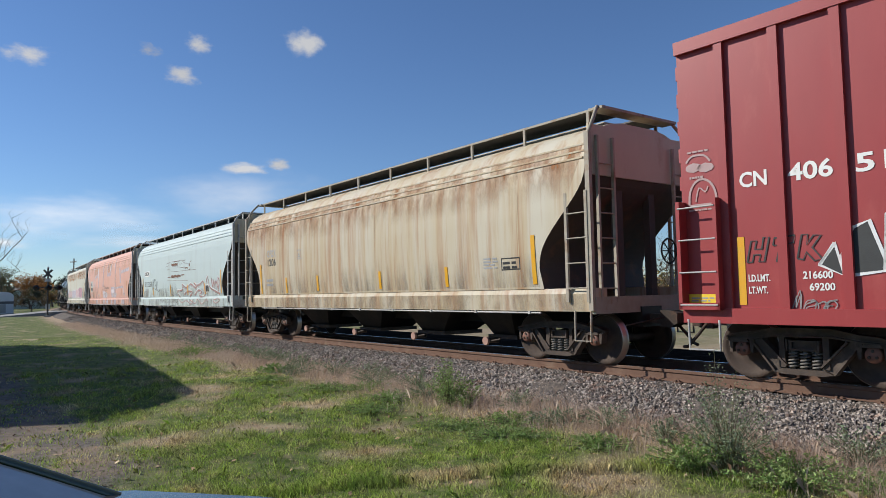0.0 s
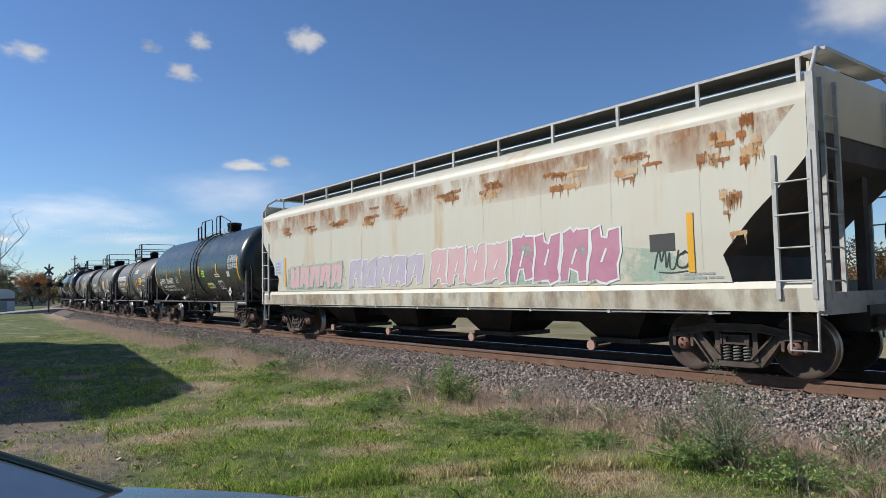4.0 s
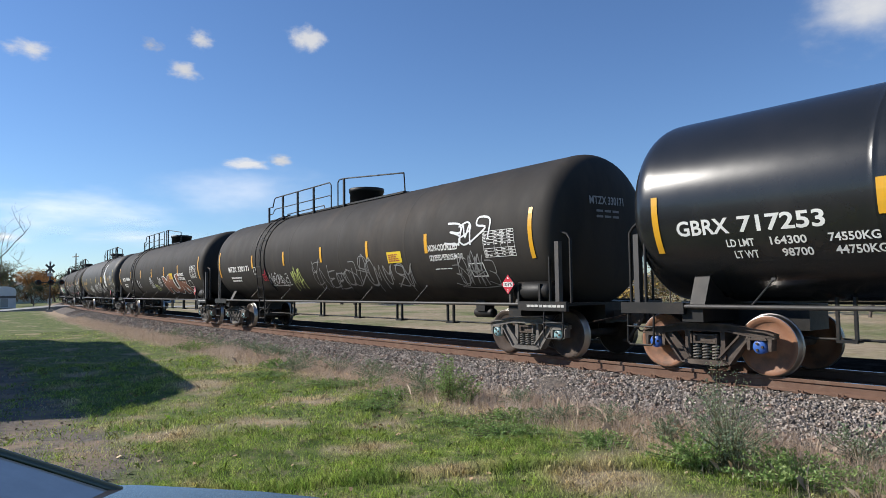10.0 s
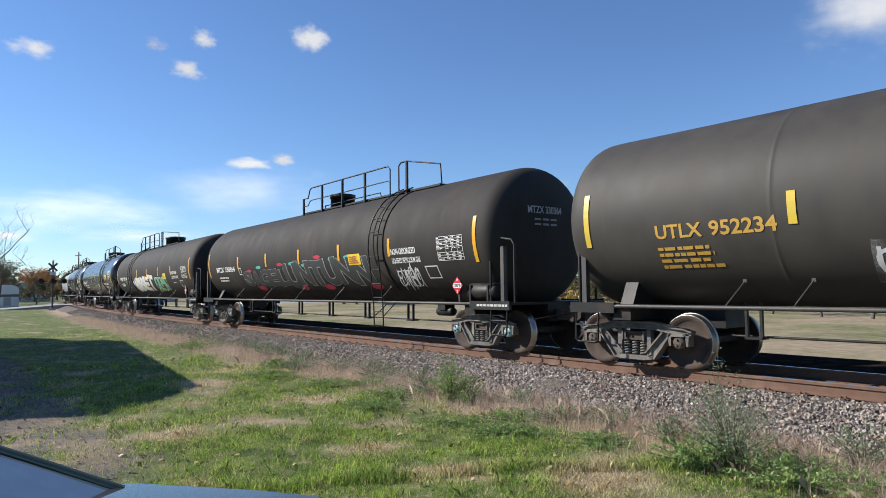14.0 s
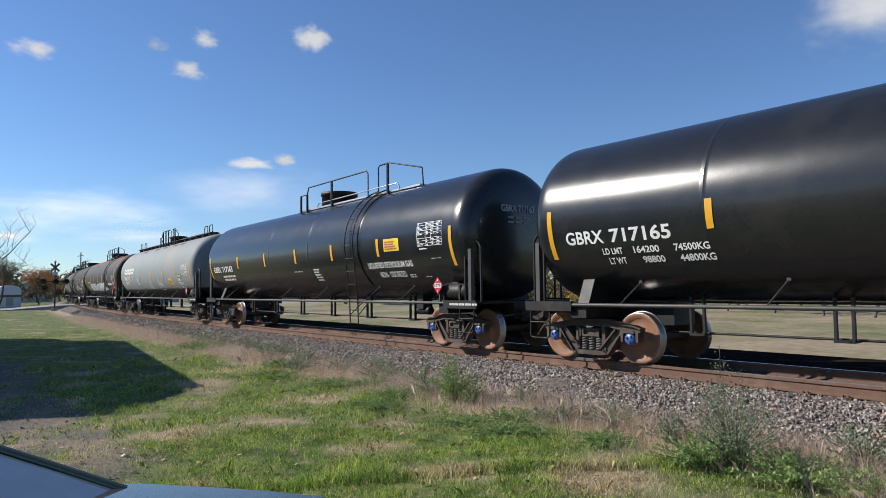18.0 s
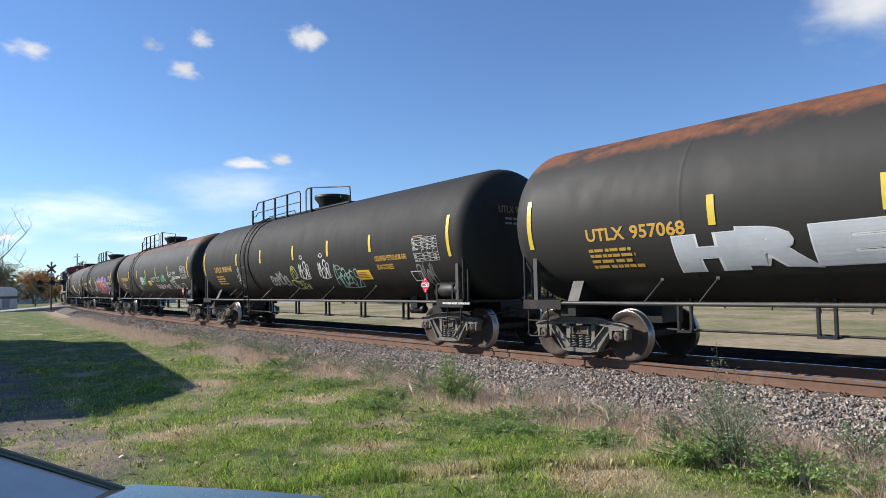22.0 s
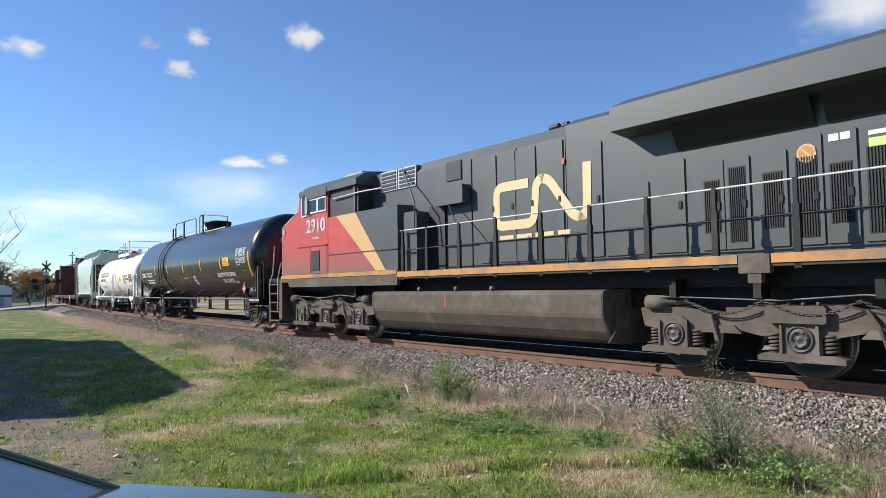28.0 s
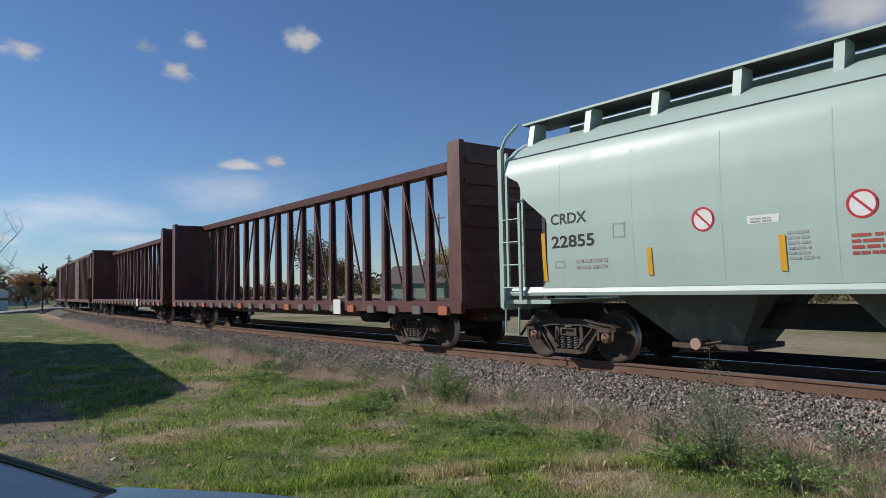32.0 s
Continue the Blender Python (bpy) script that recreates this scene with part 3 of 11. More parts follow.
class Decal:
    """Flat figures in x and z, laid on a side."""

    def __init__(self, side, off=0.012, dx=0.0):
        self.side, self.off, self.dx, self.s = side, off, dx, Shape()

    def place(self, x, z, lift=0.0):
        return (x + self.dx, -self.side(z) - self.off - lift, z)

    def text(self, text, x, z, height, width=None, mi=0, lift=0.0):
        v, f = glyphs(text, height, width)
        self.s.add([self.place(x + a, z + b, lift) for a, b in v], f, mi)
        return self

    def rect(self, x0, x1, z0, z1, mi=0, lift=0.0, lean=0.0):
        k = max(1, int((z1 - z0) / 0.12))
        v = []
        for i in range(k + 1):
            z = z0 + (z1 - z0) * i / k
            v += [self.place(x0 + lean * i / k, z, lift), self.place(x1 + lean * i / k, z, lift)]
        self.s.add(v, [(2 * i, 2 * i + 1, 2 * i + 3, 2 * i + 2) for i in range(k)], mi)
        return self

    def poly(self, pts, mi=0, lift=0.0):
        self.s.add([self.place(x, z, lift) for x, z in pts], [tuple(range(len(pts)))], mi)
        return self

    def ribbon(self, pts, w, mi=0, lift=0.0):
        p = [Vector((a, b)) for a, b in pts]
        v = []
        for i, q in enumerate(p):
            d = (p[min(i + 1, len(p) - 1)] - p[max(i - 1, 0)])
            d = d.normalized() if d.length > 1e-6 else Vector((1, 0))
            n_ = Vector((-d.y, d.x)) * w / 2
            v += [self.place(*(q - n_), lift), self.place(*(q + n_), lift)]
        self.s.add(v, [(2 * i, 2 * i + 1, 2 * i + 3, 2 * i + 2) for i in range(len(p) - 1)], mi)
        return self

    def bars(self, x, z, width, height, rows, mi=0, seed=1, words=4):
        """Small writing too small to read: rows of short bars."""
        rnd = random.Random(seed)
        step = height / rows
        for r in range(rows):
            x1, zz = x, z + height - (r + 1) * step
            end = x + width * rnd.uniform(0.75, 1.0)
            while x1 < end - 0.02:
                w = min(rnd.uniform(0.4, 1.4) * width / words, end - x1)
                self.rect(x1, x1 + w * 0.82, zz, zz + step * 0.55, mi)
                x1 += w
        return self

    def tag(self, x, z, width, height, mi=0, seed=1, w=0.035, letters=5, lift=0.0):
        """A hand-sprayed scrawl: quick curved strokes run together, unreadable."""
        rnd = random.Random(seed)
        step = width / letters
        lean = rnd.uniform(0.1, 0.3)
        pulls = ([[(0.1, 0.0), (0.15, 0.9), (0.6, 1.0), (0.7, 0.65), (0.25, 0.45), (0.9, -0.1)]], [[(0.85, 0.85), (0.4, 1.05), (0.15, 0.75), (0.5, 0.5), (0.8, 0.25), (0.45, -0.05), (0.05, 0.15)]],
                 [[(0.0, 0.0), (0.4, 1.1), (0.55, 0.9), (0.85, -0.05)], [(0.1, 0.35), (0.95, 0.5)]], [[(0.05, 0.0), (0.12, 1.0), (0.6, 0.1), (0.8, 1.1)]], [[(0.6, 0.95), (0.15, 0.7), (0.2, 0.1), (0.7, 0.05), (0.85, 0.6), (0.5, 1.0), (0.35, 0.8)]],
                 [[(0.05, -0.1), (0.2, 0.95), (0.4, 0.35), (0.6, 1.0), (0.85, 0.0)]], [[(0.1, 1.0), (0.2, 0.1), (0.55, 0.05), (0.75, 0.9), (0.8, 0.1)]], [[(0.8, 0.95), (0.2, 0.9), (0.15, 0.5), (0.6, 0.55), (0.15, 0.4), (0.2, 0.0), (0.9, 0.1)]], [[(0.1, 1.0), (0.45, 0.5), (0.85, 1.05)], [(0.45, 0.5), (0.35, -0.25)]])
        for i in range(letters):
            wide, tall, drop_, flip = rnd.uniform(1.1, 1.7), rnd.uniform(0.7, 1.3), rnd.uniform(-0.2, 0.15), rnd.random() < 0.4
            for pull in rnd.choice(pulls) + (rnd.choice(pulls)[:1] if rnd.random() < 0.65 else []):
                pts = [Vector((x + step * (i + (1 - u if flip else u) * wide + rnd.uniform(-0.06, 0.06)) + lean * (v - 0.5) * height, z + height * (drop_ + v * tall + rnd.uniform(-0.05, 0.05)))) for u, v in pull]
                p, out = [pts[0]] + pts + [pts[-1]], []
                for k in range(1, len(p) - 2):
                    a, b, c_, e = p[k - 1:k + 3]
                    out += [0.5 * (2 * b + (c_ - a) * u + (2 * a - 5 * b + 4 * c_ - e) * u * u + (3 * b - a - 3 * c_ + e) * u ** 3) for u in (0.0, 0.2, 0.4, 0.6, 0.8)]
                self.ribbon([tuple(q) for q in out] + [tuple(p[-1])], w * rnd.uniform(0.75, 1.1), mi, lift)
        if rnd.random() < 0.4:
            self.ribbon([(x + width * u, z - height * (0.12 + 0.1 * math.sin(3 * u))) for u in (0.1, 0.35, 0.6, 0.85, 1.05)], w * 0.8, mi, lift)
        return self

    def block_letters(self, x, z, width, height, letters, fill=0, edge=1, seed=1, slant=0.1, edge_w=0.03, lift=0.0):
        """Filled bubble letters of no language: blobs with an outline."""
        rnd = random.Random(seed)
        step = width / letters
        for i in range(letters):
            cx = x + step * (i + 0.5)
            notch, foot = rnd.uniform(0.12, 0.3), rnd.choice((0, 1))
            raw = [(0.0, 0.0), (0.34, 0.02), (0.40, notch if foot else 0.0), (0.60, notch if foot else 0.0), (0.68, 0.0), (1.0, 0.05), (0.93, 0.30), (1.0, 0.55), (0.96, 1.0), (0.62, 0.96), (0.55, 1.0 if foot else 0.8), (0.42, 1.0 if foot else 0.8), (0.36, 1.0), (0.02, 0.94), (0.07, 0.6), (0.0, 0.35)]
            k = len(raw)
            pts = [(x + step * (i + 0.0) + step * 1.02 * (u + rnd.uniform(-0.035, 0.035)) + slant * (v - 0.5) * height, z + height * (v + rnd.uniform(-0.05, 0.05))) for u, v in raw]
            self.s.add([self.place(a, b, lift) for a, b in pts], [tuple(range(k))], fill)
            self.ribbon(pts + pts[:2], edge_w, edge, lift + 0.004)
            self.ribbon([(cx - step * 0.08, z + height * 0.35), (cx + step * 0.1, z + height * rnd.uniform(0.55, 0.7))], edge_w, edge, lift + 0.004)
        return self

    def put(self, name, mats, parent, label=""):
        return part(name, self.s, mats, parent, label)


class MarkSet:
    """Puts each word, bar group or patch on a side as a part of its own."""

    def __init__(self, side, car, off=0.006):
        self.side, self.car, self.off, self.dx = side, car, off, 0.0

    def one(self, lift=0.0):
        return Decal(self.side, self.off + lift, self.dx)

    def text(self, text, x, z, h, w, m_, lift=0.0):
        v, f = glyphs(text, h, w)
        if h < 0.16:                                    # small stencilled words stay whole
            tagged(self.one(lift).text(text, x, z, h, w).put("lettering", m_, self.car), kind="stuff")
            return self
        for vs, fs in islands(v, f):                    # each large letter by itself
            d = self.one(lift)
            d.s.add([d.place(x + a, z + b) for a, b in vs], fs)
            d.put("letter", m_, self.car)
        return self

    def rect(self, x0, x1, z0, z1, m_, lift=0.0, lean=0.0):
        self.one(lift).rect(x0, x1, z0, z1, 0, 0, lean).put("painted_patch", m_, self.car); return self

    def poly(self, pts, m_, lift=0.0):
        self.one(lift).poly(pts).put("painted_patch", m_, self.car); return self

    def bars(self, x, z, w, h, rows, m_, seed, words):
        tagged(self.one(0.003).bars(x, z, w, h, rows, 0, seed, words).put("small_writing", m_, self.car), kind="stuff"); return self

    def outline(self, x0, x1, z0, z1, m_, w=0.025):
        d = self.one()
        d.rect(x0, x1, z0, z0 + w).rect(x0, x1, z1 - w, z1).rect(x0, x0 + w, z0, z1).rect(x1 - w, x1, z0, z1)
        d.put("stencil_box", m_, self.car); return self

    def tag(self, x, z, w, h, letters, m_, seed, stroke, lift=0.006):
        tagged(self.one(lift).tag(x, z, w, h, 0, seed, stroke, letters).put("graffiti", m_, self.car), kind="stuff"); return self

    def line(self, pts, m_, w, lift=0.002):
        self.one(lift).ribbon(pts, w).put("graffiti_letter", m_, self.car); return self

    def blocks(self, x, z, w, h, letters, fill, edge, seed, ew, lift=0.002):
        step = w / letters
        for i in range(letters):
            self.one(lift + 0.0016 * (i % 2)).block_letters(x + i * step, z, step, h, 1, 0, 1, seed * 31 + i, 0.1, ew).put("graffiti_letter", (fill, edge), self.car)
        return self

    def word(self, text, x, z, w, h, fill, edge, swell=0.05, ew=0.05, jump=0.06, lean=0.08, seed=1, lift=0.0, thin=0.0, squeeze=1.12):
        """Fat sprayed letters with an outline; edge=None leaves the bare strokes."""
        rnd = random.Random(seed)
        step = w / len(text)
        for i, ch in enumerate(text):
            if ch == " ":
                continue
            hh, zz, tilt = h * rnd.uniform(1 - jump, 1 + jump), z + h * rnd.uniform(-jump, jump), rnd.uniform(-0.09, 0.09)
            for k, (bold, m_) in enumerate(((swell + ew, edge), (swell - thin, fill))):
                if m_ is None:
                    continue
                v, f = glyphs(ch, 1.0, None, bold)
                v = v - (v.max(0) + v.min(0)) / 2
                size = (v.max(0) - v.min(0))
                grow = 1.0 if k else 1 + 2 * ew * 0.7
                v = v / size * np.array([step * squeeze * grow * (0.5 if ch in "I1i!" else 1.0), hh * grow])
                c_, s_ = math.cos(tilt), math.sin(tilt)
                pts = [(x + step * (i + 0.5) + c_ * a - s_ * b + lean * b, zz + h / 2 + s_ * a + c_ * b) for a, b in v]
                d = self.one(lift + 0.003 * k + 0.0012 * (i % 2))
                d.s.add([(a, 0.0, b) for a, b in pts], f)
                me = d.s.mesh("graffiti_letter", (m_,))
                bm = bmesh.new(); bm.from_mesh(me)
                lo, hi = min(p[1] for p in pts), max(p[1] for p in pts)
                for q in np.arange(lo + 0.07, hi, 0.07):
                    bmesh.ops.bisect_plane(bm, geom=bm.verts[:] + bm.edges[:] + bm.faces[:], plane_co=(0, 0, q), plane_no=(0, 0, 1))
                for p in bm.verts:
                    p.co = d.place(p.co.x, p.co.z)
                bm.to_mesh(me); bm.free()
                part("graffiti_letter", me, (), self.car)
        return self

    def blob(self, x, z, rx, rz, m_, seed=1, lift=0.001, rough=0.05):
        """A soft-edged sprayed patch."""
        rnd = random.Random(seed)
        n_ = max(6, int(2 * rz / 0.06))
        rows = []
        for k in range(n_ + 1):
            u = -1 + 2 * k / n_
            half_w = rx * math.sqrt(max(0.0, 1 - u * u))
            rows.append((x - half_w - rnd.uniform(0, rough) * rx, x + half_w + rnd.uniform(0, rough) * rx, z + rz * u))
        d = self.one(lift)
        v = [p for a, b, q in rows for p in (d.place(a, q), d.place(b, q))]
        d.s.add(v, [(2 * k, 2 * k + 1, 2 * k + 3, 2 * k + 2) for k in range(n_)])
        d.put("graffiti_patch", m_, self.car); return self

    def quad(self, pts, m_, lift=0.0004):
        """A straight-edged patch: low left, low right, top right, top left."""
        a, b, c_, e = (Vector(p) for p in pts)
        k = max(1, int(abs(e.y - a.y) / 0.09))
        d = self.one(lift)
        v = [d.place(*p) for i in range(k + 1) for p in (a.lerp(e, i / k), b.lerp(c_, i / k))]
        d.s.add(v, [(2 * i, 2 * i + 1, 2 * i + 3, 2 * i + 2) for i in range(k)])
        d.put("painted_patch", m_, self.car); return self

    def stroke(self, pts, m_, w, lift=0.003, name="graffiti_stroke"):
        """One smooth pull of the spray can through the points."""
        p = [Vector(q) for q in pts]
        p = [p[0]] + p + [p[-1]]
        out = []
        for i in range(1, len(p) - 2):
            a, b, c_, e = p[i - 1:i + 3]
            k = max(3, int((c_ - b).length / 0.06))
            for j in range(k):
                u = j / k
                out.append(0.5 * (2 * b + (c_ - a) * u + (2 * a - 5 * b + 4 * c_ - e) * u * u + (3 * b - a - 3 * c_ + e) * u ** 3))
        out.append(p[-1])
        self.one(lift).ribbon([tuple(q) for q in out], w).put(name, m_, self.car); return self

    def rings(self, x, z, w, h, count, stroke, m_, slant=0.0):
        """A maker's mark as a row of plain rounded frames."""
        step = w / count
        for i in range(count):
            a, b = x + i * step + step * 0.06 + stroke / 2, x + (i + 1) * step - step * 0.06 - stroke / 2
            lo, hi, r = z + stroke / 2, z + h - stroke / 2, min(0.07, h * 0.2)
            pts = [(a + r, lo), (b - r, lo), (b, lo + r), (b, hi - r), (b - r, hi), (a + r, hi), (a, hi - r), (a, lo + r), (a + r, lo), (b - r, lo)]
            self.one(0.001).ribbon([(p + slant * (q - z), q) for p, q in pts], stroke).put("maker_mark", m_, self.car)
        return self

    def ring(self, x, z, r, w, m_, fill):
        k = 24
        d = self.one()
        pts = [(x + r * math.cos(2 * math.pi * j / k), z + r * math.sin(2 * math.pi * j / k)) for j in range(k)]
        d.poly(pts, 1)
        d.ribbon(pts + pts[:2], w, 0, 0.004).ribbon([(x - r * 0.7, z + r * 0.7), (x + r * 0.7, z - r * 0.7)], w, 0, 0.004)
        d.put("warning_sign", (m_, fill), self.car); return self

    def rust(self, x, z, w, h, seed, drips=5, m_="rust_patch", drop=(0.02, 0.06, 0.05, 0.3)):
        """A rust patch with an uneven edge and drips below it."""
        rnd = random.Random(seed)
        k = 14
        top = [(x + w * j / k, z + h * rnd.uniform(0.7, 1.15)) for j in range(k + 1)]
        low = [(x + w * j / k, z + h * rnd.uniform(-0.15, 0.25)) for j in range(k, -1, -1)]
        d = self.one(0.002)
        v = [d.place(*p) for p in top + low[::-1]]
        d.s.add(v, [(j, j + 1, k + 2 + j, k + 1 + j) for j in range(k)])
        for j in range(drips):
            xx = x + w * rnd.uniform(0.05, 0.9)
            d.poly([(xx, z + h * 0.2), (xx + rnd.uniform(*drop[:2]), z + h * 0.2), (xx + drop[0] * 0.7, z - rnd.uniform(*drop[2:]))])
        d.put("rust_stain", m_, self.car); return self


# ---- tank cars
def tank_mesh(r, zc, half, paint, seams, head=0.78, n=56):
    prof = []
    head *= 0.82
    ends = [(math.cos(math.pi / 2 * i / 24) ** 0.70, math.sin(math.pi / 2 * i / 24) ** 0.66) for i in range(25)]
    for a, b in ends:
        prof.append((-half - head * a, r * b))
    prof += [(-half + 0.012, r), (-half + 0.06, r)]
    for x in seams[1:-1]:
        prof += [(x - 0.07, r), (x - 0.022, r), (x - 0.008, r + 0.004), (x + 0.008, r + 0.004), (x + 0.022, r), (x + 0.07, r)]
    prof += [(half - 0.06, r), (half - 0.012, r)]
    for a, b in ends[::-1]:
        prof.append((half + head * a, r * b))
    s = Shape()
    s.lathe(prof, "x", (0, 0, zc), n)
    return s.mesh("tank", (paint,))


def arc_points(x, r, zc, a0, a1, k=10):
    """Points round the near side of a tank: angle 0 is the side, 90 the top."""
    return [(x, -r * math.cos(radians(a0 + (a1 - a0) * i / k)), zc + r * math.sin(radians(a0 + (a1 - a0) * i / k))) for i in range(k + 1)]


def railing(car, pts, posts, base, metal, r=0.022, mid=True, name="railing"):
    s = Shape()
    s.tube(pts, r, 6)
    if mid:
        s.tube([(x, y, base + (z - base) * 0.5) for x, y, z in pts if z > base + 0.5], r * 0.8, 5)
    part(name, s, metal, car)
    for x, y, top in posts:
        q = Shape()
        q.box(x - 0.03, x + 0.03, y - 0.03, y + 0.03, base - 0.12, top)
        part("railing_post", q, metal, car)


def tank_car(name, label, c, tc, paint, half, r=1.56, zc=2.71, metal="frame_black", seams=None, ladder=3.9, platform=(-1.4, 4.9), dome=(0.22, 0.42), bars=(), bar_z=2.52, bar_h=0.23, bar_mat="yellow_bar",
             end_bars=True, marks=None, rail_style="long", iron="truck_iron", plate="wheel_plate", cap="truck_iron", stays=(), over=1.95, head=0.78, saddle_text=True, side_rail=True, ladder_low=0.45, chart=None, panel=None,
             placard=None, boxed=None, rail_z=1.1, rail_y=1.43, reservoir=True, table_mat="white_paint", end_z=(1.95, 2.85), head_text="", set_back=0.0):
    """A tank car of coupled half-length tc/2 + over."""
    car = thing(name, label, "tank car", "train")
    side = lambda z: math.sqrt(max(0.02, r * r - (z - zc) ** 2))
    seams = seams if seams is not None else [half * k for k in (-1, -0.62, -0.25, 0.12, 0.5, 1)]
    part("tank", tank_mesh(r, zc, half, paint, seams, head), (), car)
    end = tc / 2 + over
    for x in (-tc / 2, tc / 2):
        truck(car, x - set_back, iron, plate, cap)
    couplers(car, end)
    for d in (-1, 1):
        x = d * tc / 2 - set_back
        s = Shape()                                             # draft sill and bolster
        s.box(min(x - d * 1.3, d * (end - 0.75)), max(x - d * 1.3, d * (end - 0.75)), -0.33, 0.33, 0.72, 1.12)
        s.box(x - 0.18, x + 0.18, -1.38, 1.38, 0.86, 1.12)
        s.extrude_x([(-1.25, 1.1), (1.25, 1.1), (1.05, zc - r * 0.72), (0.6, zc - r * 0.95), (-0.6, zc - r * 0.95), (-1.05, zc - r * 0.72)], x - 0.13, x + 0.13)
        part("bolster_sill", s, metal, car)
        for y in (-1, 1):
            w = Shape()                                         # end platform on each side
            xa, xb = sorted((d * (tc / 2 + 0.1), d * (end - 0.72)))
            w.box(xa, xb, min(y * 0.35, y * 1.45), max(y * 0.35, y * 1.45), 1.08, 1.13)
            w.box(xa, xb, min(y * 1.40, y * 1.47), max(y * 1.40, y * 1.47), 0.98, 1.16)
            part("end_platform", w, metal, car)
            h = Shape()                                         # hoop handrail over the end
            xx = d * (half + 0.25) if y < 0 else d * (half + 0.3)
            x2 = d * (end - 0.78)
            h.tube([(xx, y * 1.38, 1.12), (xx, y * 1.38, 2.35), (xx + d * 0.06, y * 1.36, 2.46), (xx + d * 0.16, y * 1.3, 2.5), (x2 - d * 0.08, y * 1.25, 2.44), (x2, y * 1.25, 2.34), (x2, y * 1.25, 1.12)], 0.028, 7)
            part("end_handrail", h, metal, car)
            g = Shape()                                         # sill step
            g.tube([(x2 - d * 0.05, y * 1.42, 1.08), (x2 - d * 0.05, y * 1.45, 0.5), (x2 - d * 0.1, y * 1.45, 0.46), (x2 - d * 0.5, y * 1.45, 0.46), (x2 - d * 0.55, y * 1.45, 0.5), (x2 - d * 0.55, y * 1.42, 1.08)], 0.018, 6)
            g.rod((x2 - d * 0.05, y * 1.45, 0.76), (x2 - d * 0.55, y * 1.45, 0.76), 0.016, 6)
            part("sill_step", g, metal, car)
        pk = Shape()                                            # upright guard by the platform
        px = d * (end - 1.0)
        pk.box(px - 0.05, px + 0.05, -1.40, -1.30, 1.1, 2.3)
        part("grab_post", pk, "frame_grey" if metal == "frame_black" else metal, car)
    if side_rail:
        for y in (-1, 1):
            s = Shape()
            s.rod((-tc / 2 - 0.2, y * rail_y, rail_z), (tc / 2 + 0.2, y * rail_y, rail_z), 0.034, 8)
            part("side_handrail", s, metal if metal != "frame_black" else "frame_grey", car)
            for x in stays:
                q = Shape()
                q.rod((x + 0.3, y * rail_y, rail_z), (x + 0.45, y * (side(1.5) + 0.01), 1.5), 0.012, 6)
                q.box(x + 0.42, x + 0.48, min(y * side(1.5), y * (side(1.5) + 0.03)), max(y * side(1.5), y * (side(1.5) + 0.03)), 1.475, 1.525)
                part("stay", q, "frame_grey" if metal == "frame_black" else metal, car)
    for y, z in ((-0.45, 0.62),):                 # brake pipes slung underneath
        s = Shape()
        s.rod((-tc / 2 + 0.9, y, z), (tc / 2 - 0.9, y, z), 0.022, 6)
        part("brake_pipe", s, "frame_black", car)
    for k in range(int(tc / 2.4)):
        x = -tc / 2 + 1.9 + k * 2.3
        if x < tc / 2 - 1.6:
            s = Shape()
            for dx in (-0.12, 0.12):
                s.box(x + dx - 0.02, x + dx + 0.02, -0.58, -0.52, 0.60, zc - r + 0.08)
            s.box(x - 0.14, x + 0.14, -0.6, -0.38, 0.58, 0.62)
            part("pipe_hanger", s, "frame_black", car)
    # valves and brake gear under the tank, towards the leading truck
    s = Shape()
    s.lathe([(-0.32, 0.0), (-0.32, 0.09), (-0.28, 0.11), (0.28, 0.11), (0.32, 0.09), (0.32, 0.0)], "x", (tc / 2 - 2.1, -0.45, 0.86), 16)
    s.box(tc / 2 - 2.25, tc / 2 - 1.95, -0.6, -0.3, 0.9, zc - r + 0.15)
    part("brake_cylinder", s, "frame_black", car)
    if reservoir:
        s = Shape()
        x = tc / 2 + 0.35
        s.lathe([(-0.52, 0.0), (-0.50, 0.13), (-0.43, 0.19), (0.43, 0.19), (0.50, 0.13), (0.52, 0.0)], "x", (x, -1.22, 1.36), 20)
        s.box(x - 0.32, x - 0.27, -1.42, -1.02, 1.12, 1.5)
        s.box(x + 0.27, x + 0.32, -1.42, -1.02, 1.12, 1.5)
        part("air_reservoir", s, "frame_black" if metal == "frame_black" else metal, car)
    # ladder up the side
    if ladder is not None:
        w = 0.23
        for dx in (-w, w):
            s = Shape()
            low = [(ladder + dx, -rail_y - 0.05, ladder_low), (ladder + dx, -rail_y - 0.07, 1.15), (ladder + dx, -r - 0.10, zc - 0.1)]
            s.tube(low + arc_points(ladder + dx, r + 0.10, zc, 0, 72, 8), 0.02, 6)
            part("ladder_rail", s, metal, car)
        k = 0
        z = ladder_low + 0.05
        while z < zc:
            f_ = (z - 1.15) / (zc - 1.25)
            y = -rail_y - 0.07 if z < 1.15 else -rail_y - 0.07 + (-r - 0.10 + rail_y + 0.07) * f_
            q = Shape()
            q.rod((ladder - w, y, z), (ladder + w, y, z), 0.014, 6)
            part("rung", q, metal, car)
            z += 0.36
        for a in (12, 25, 38, 51, 64):
            p = arc_points(0, r + 0.10, zc, a, a, 1)[0]
            q = Shape()
            q.rod((ladder - w, p[1], p[2]), (ladder + w, p[1], p[2]), 0.014, 6)
            part("rung", q, metal, car)
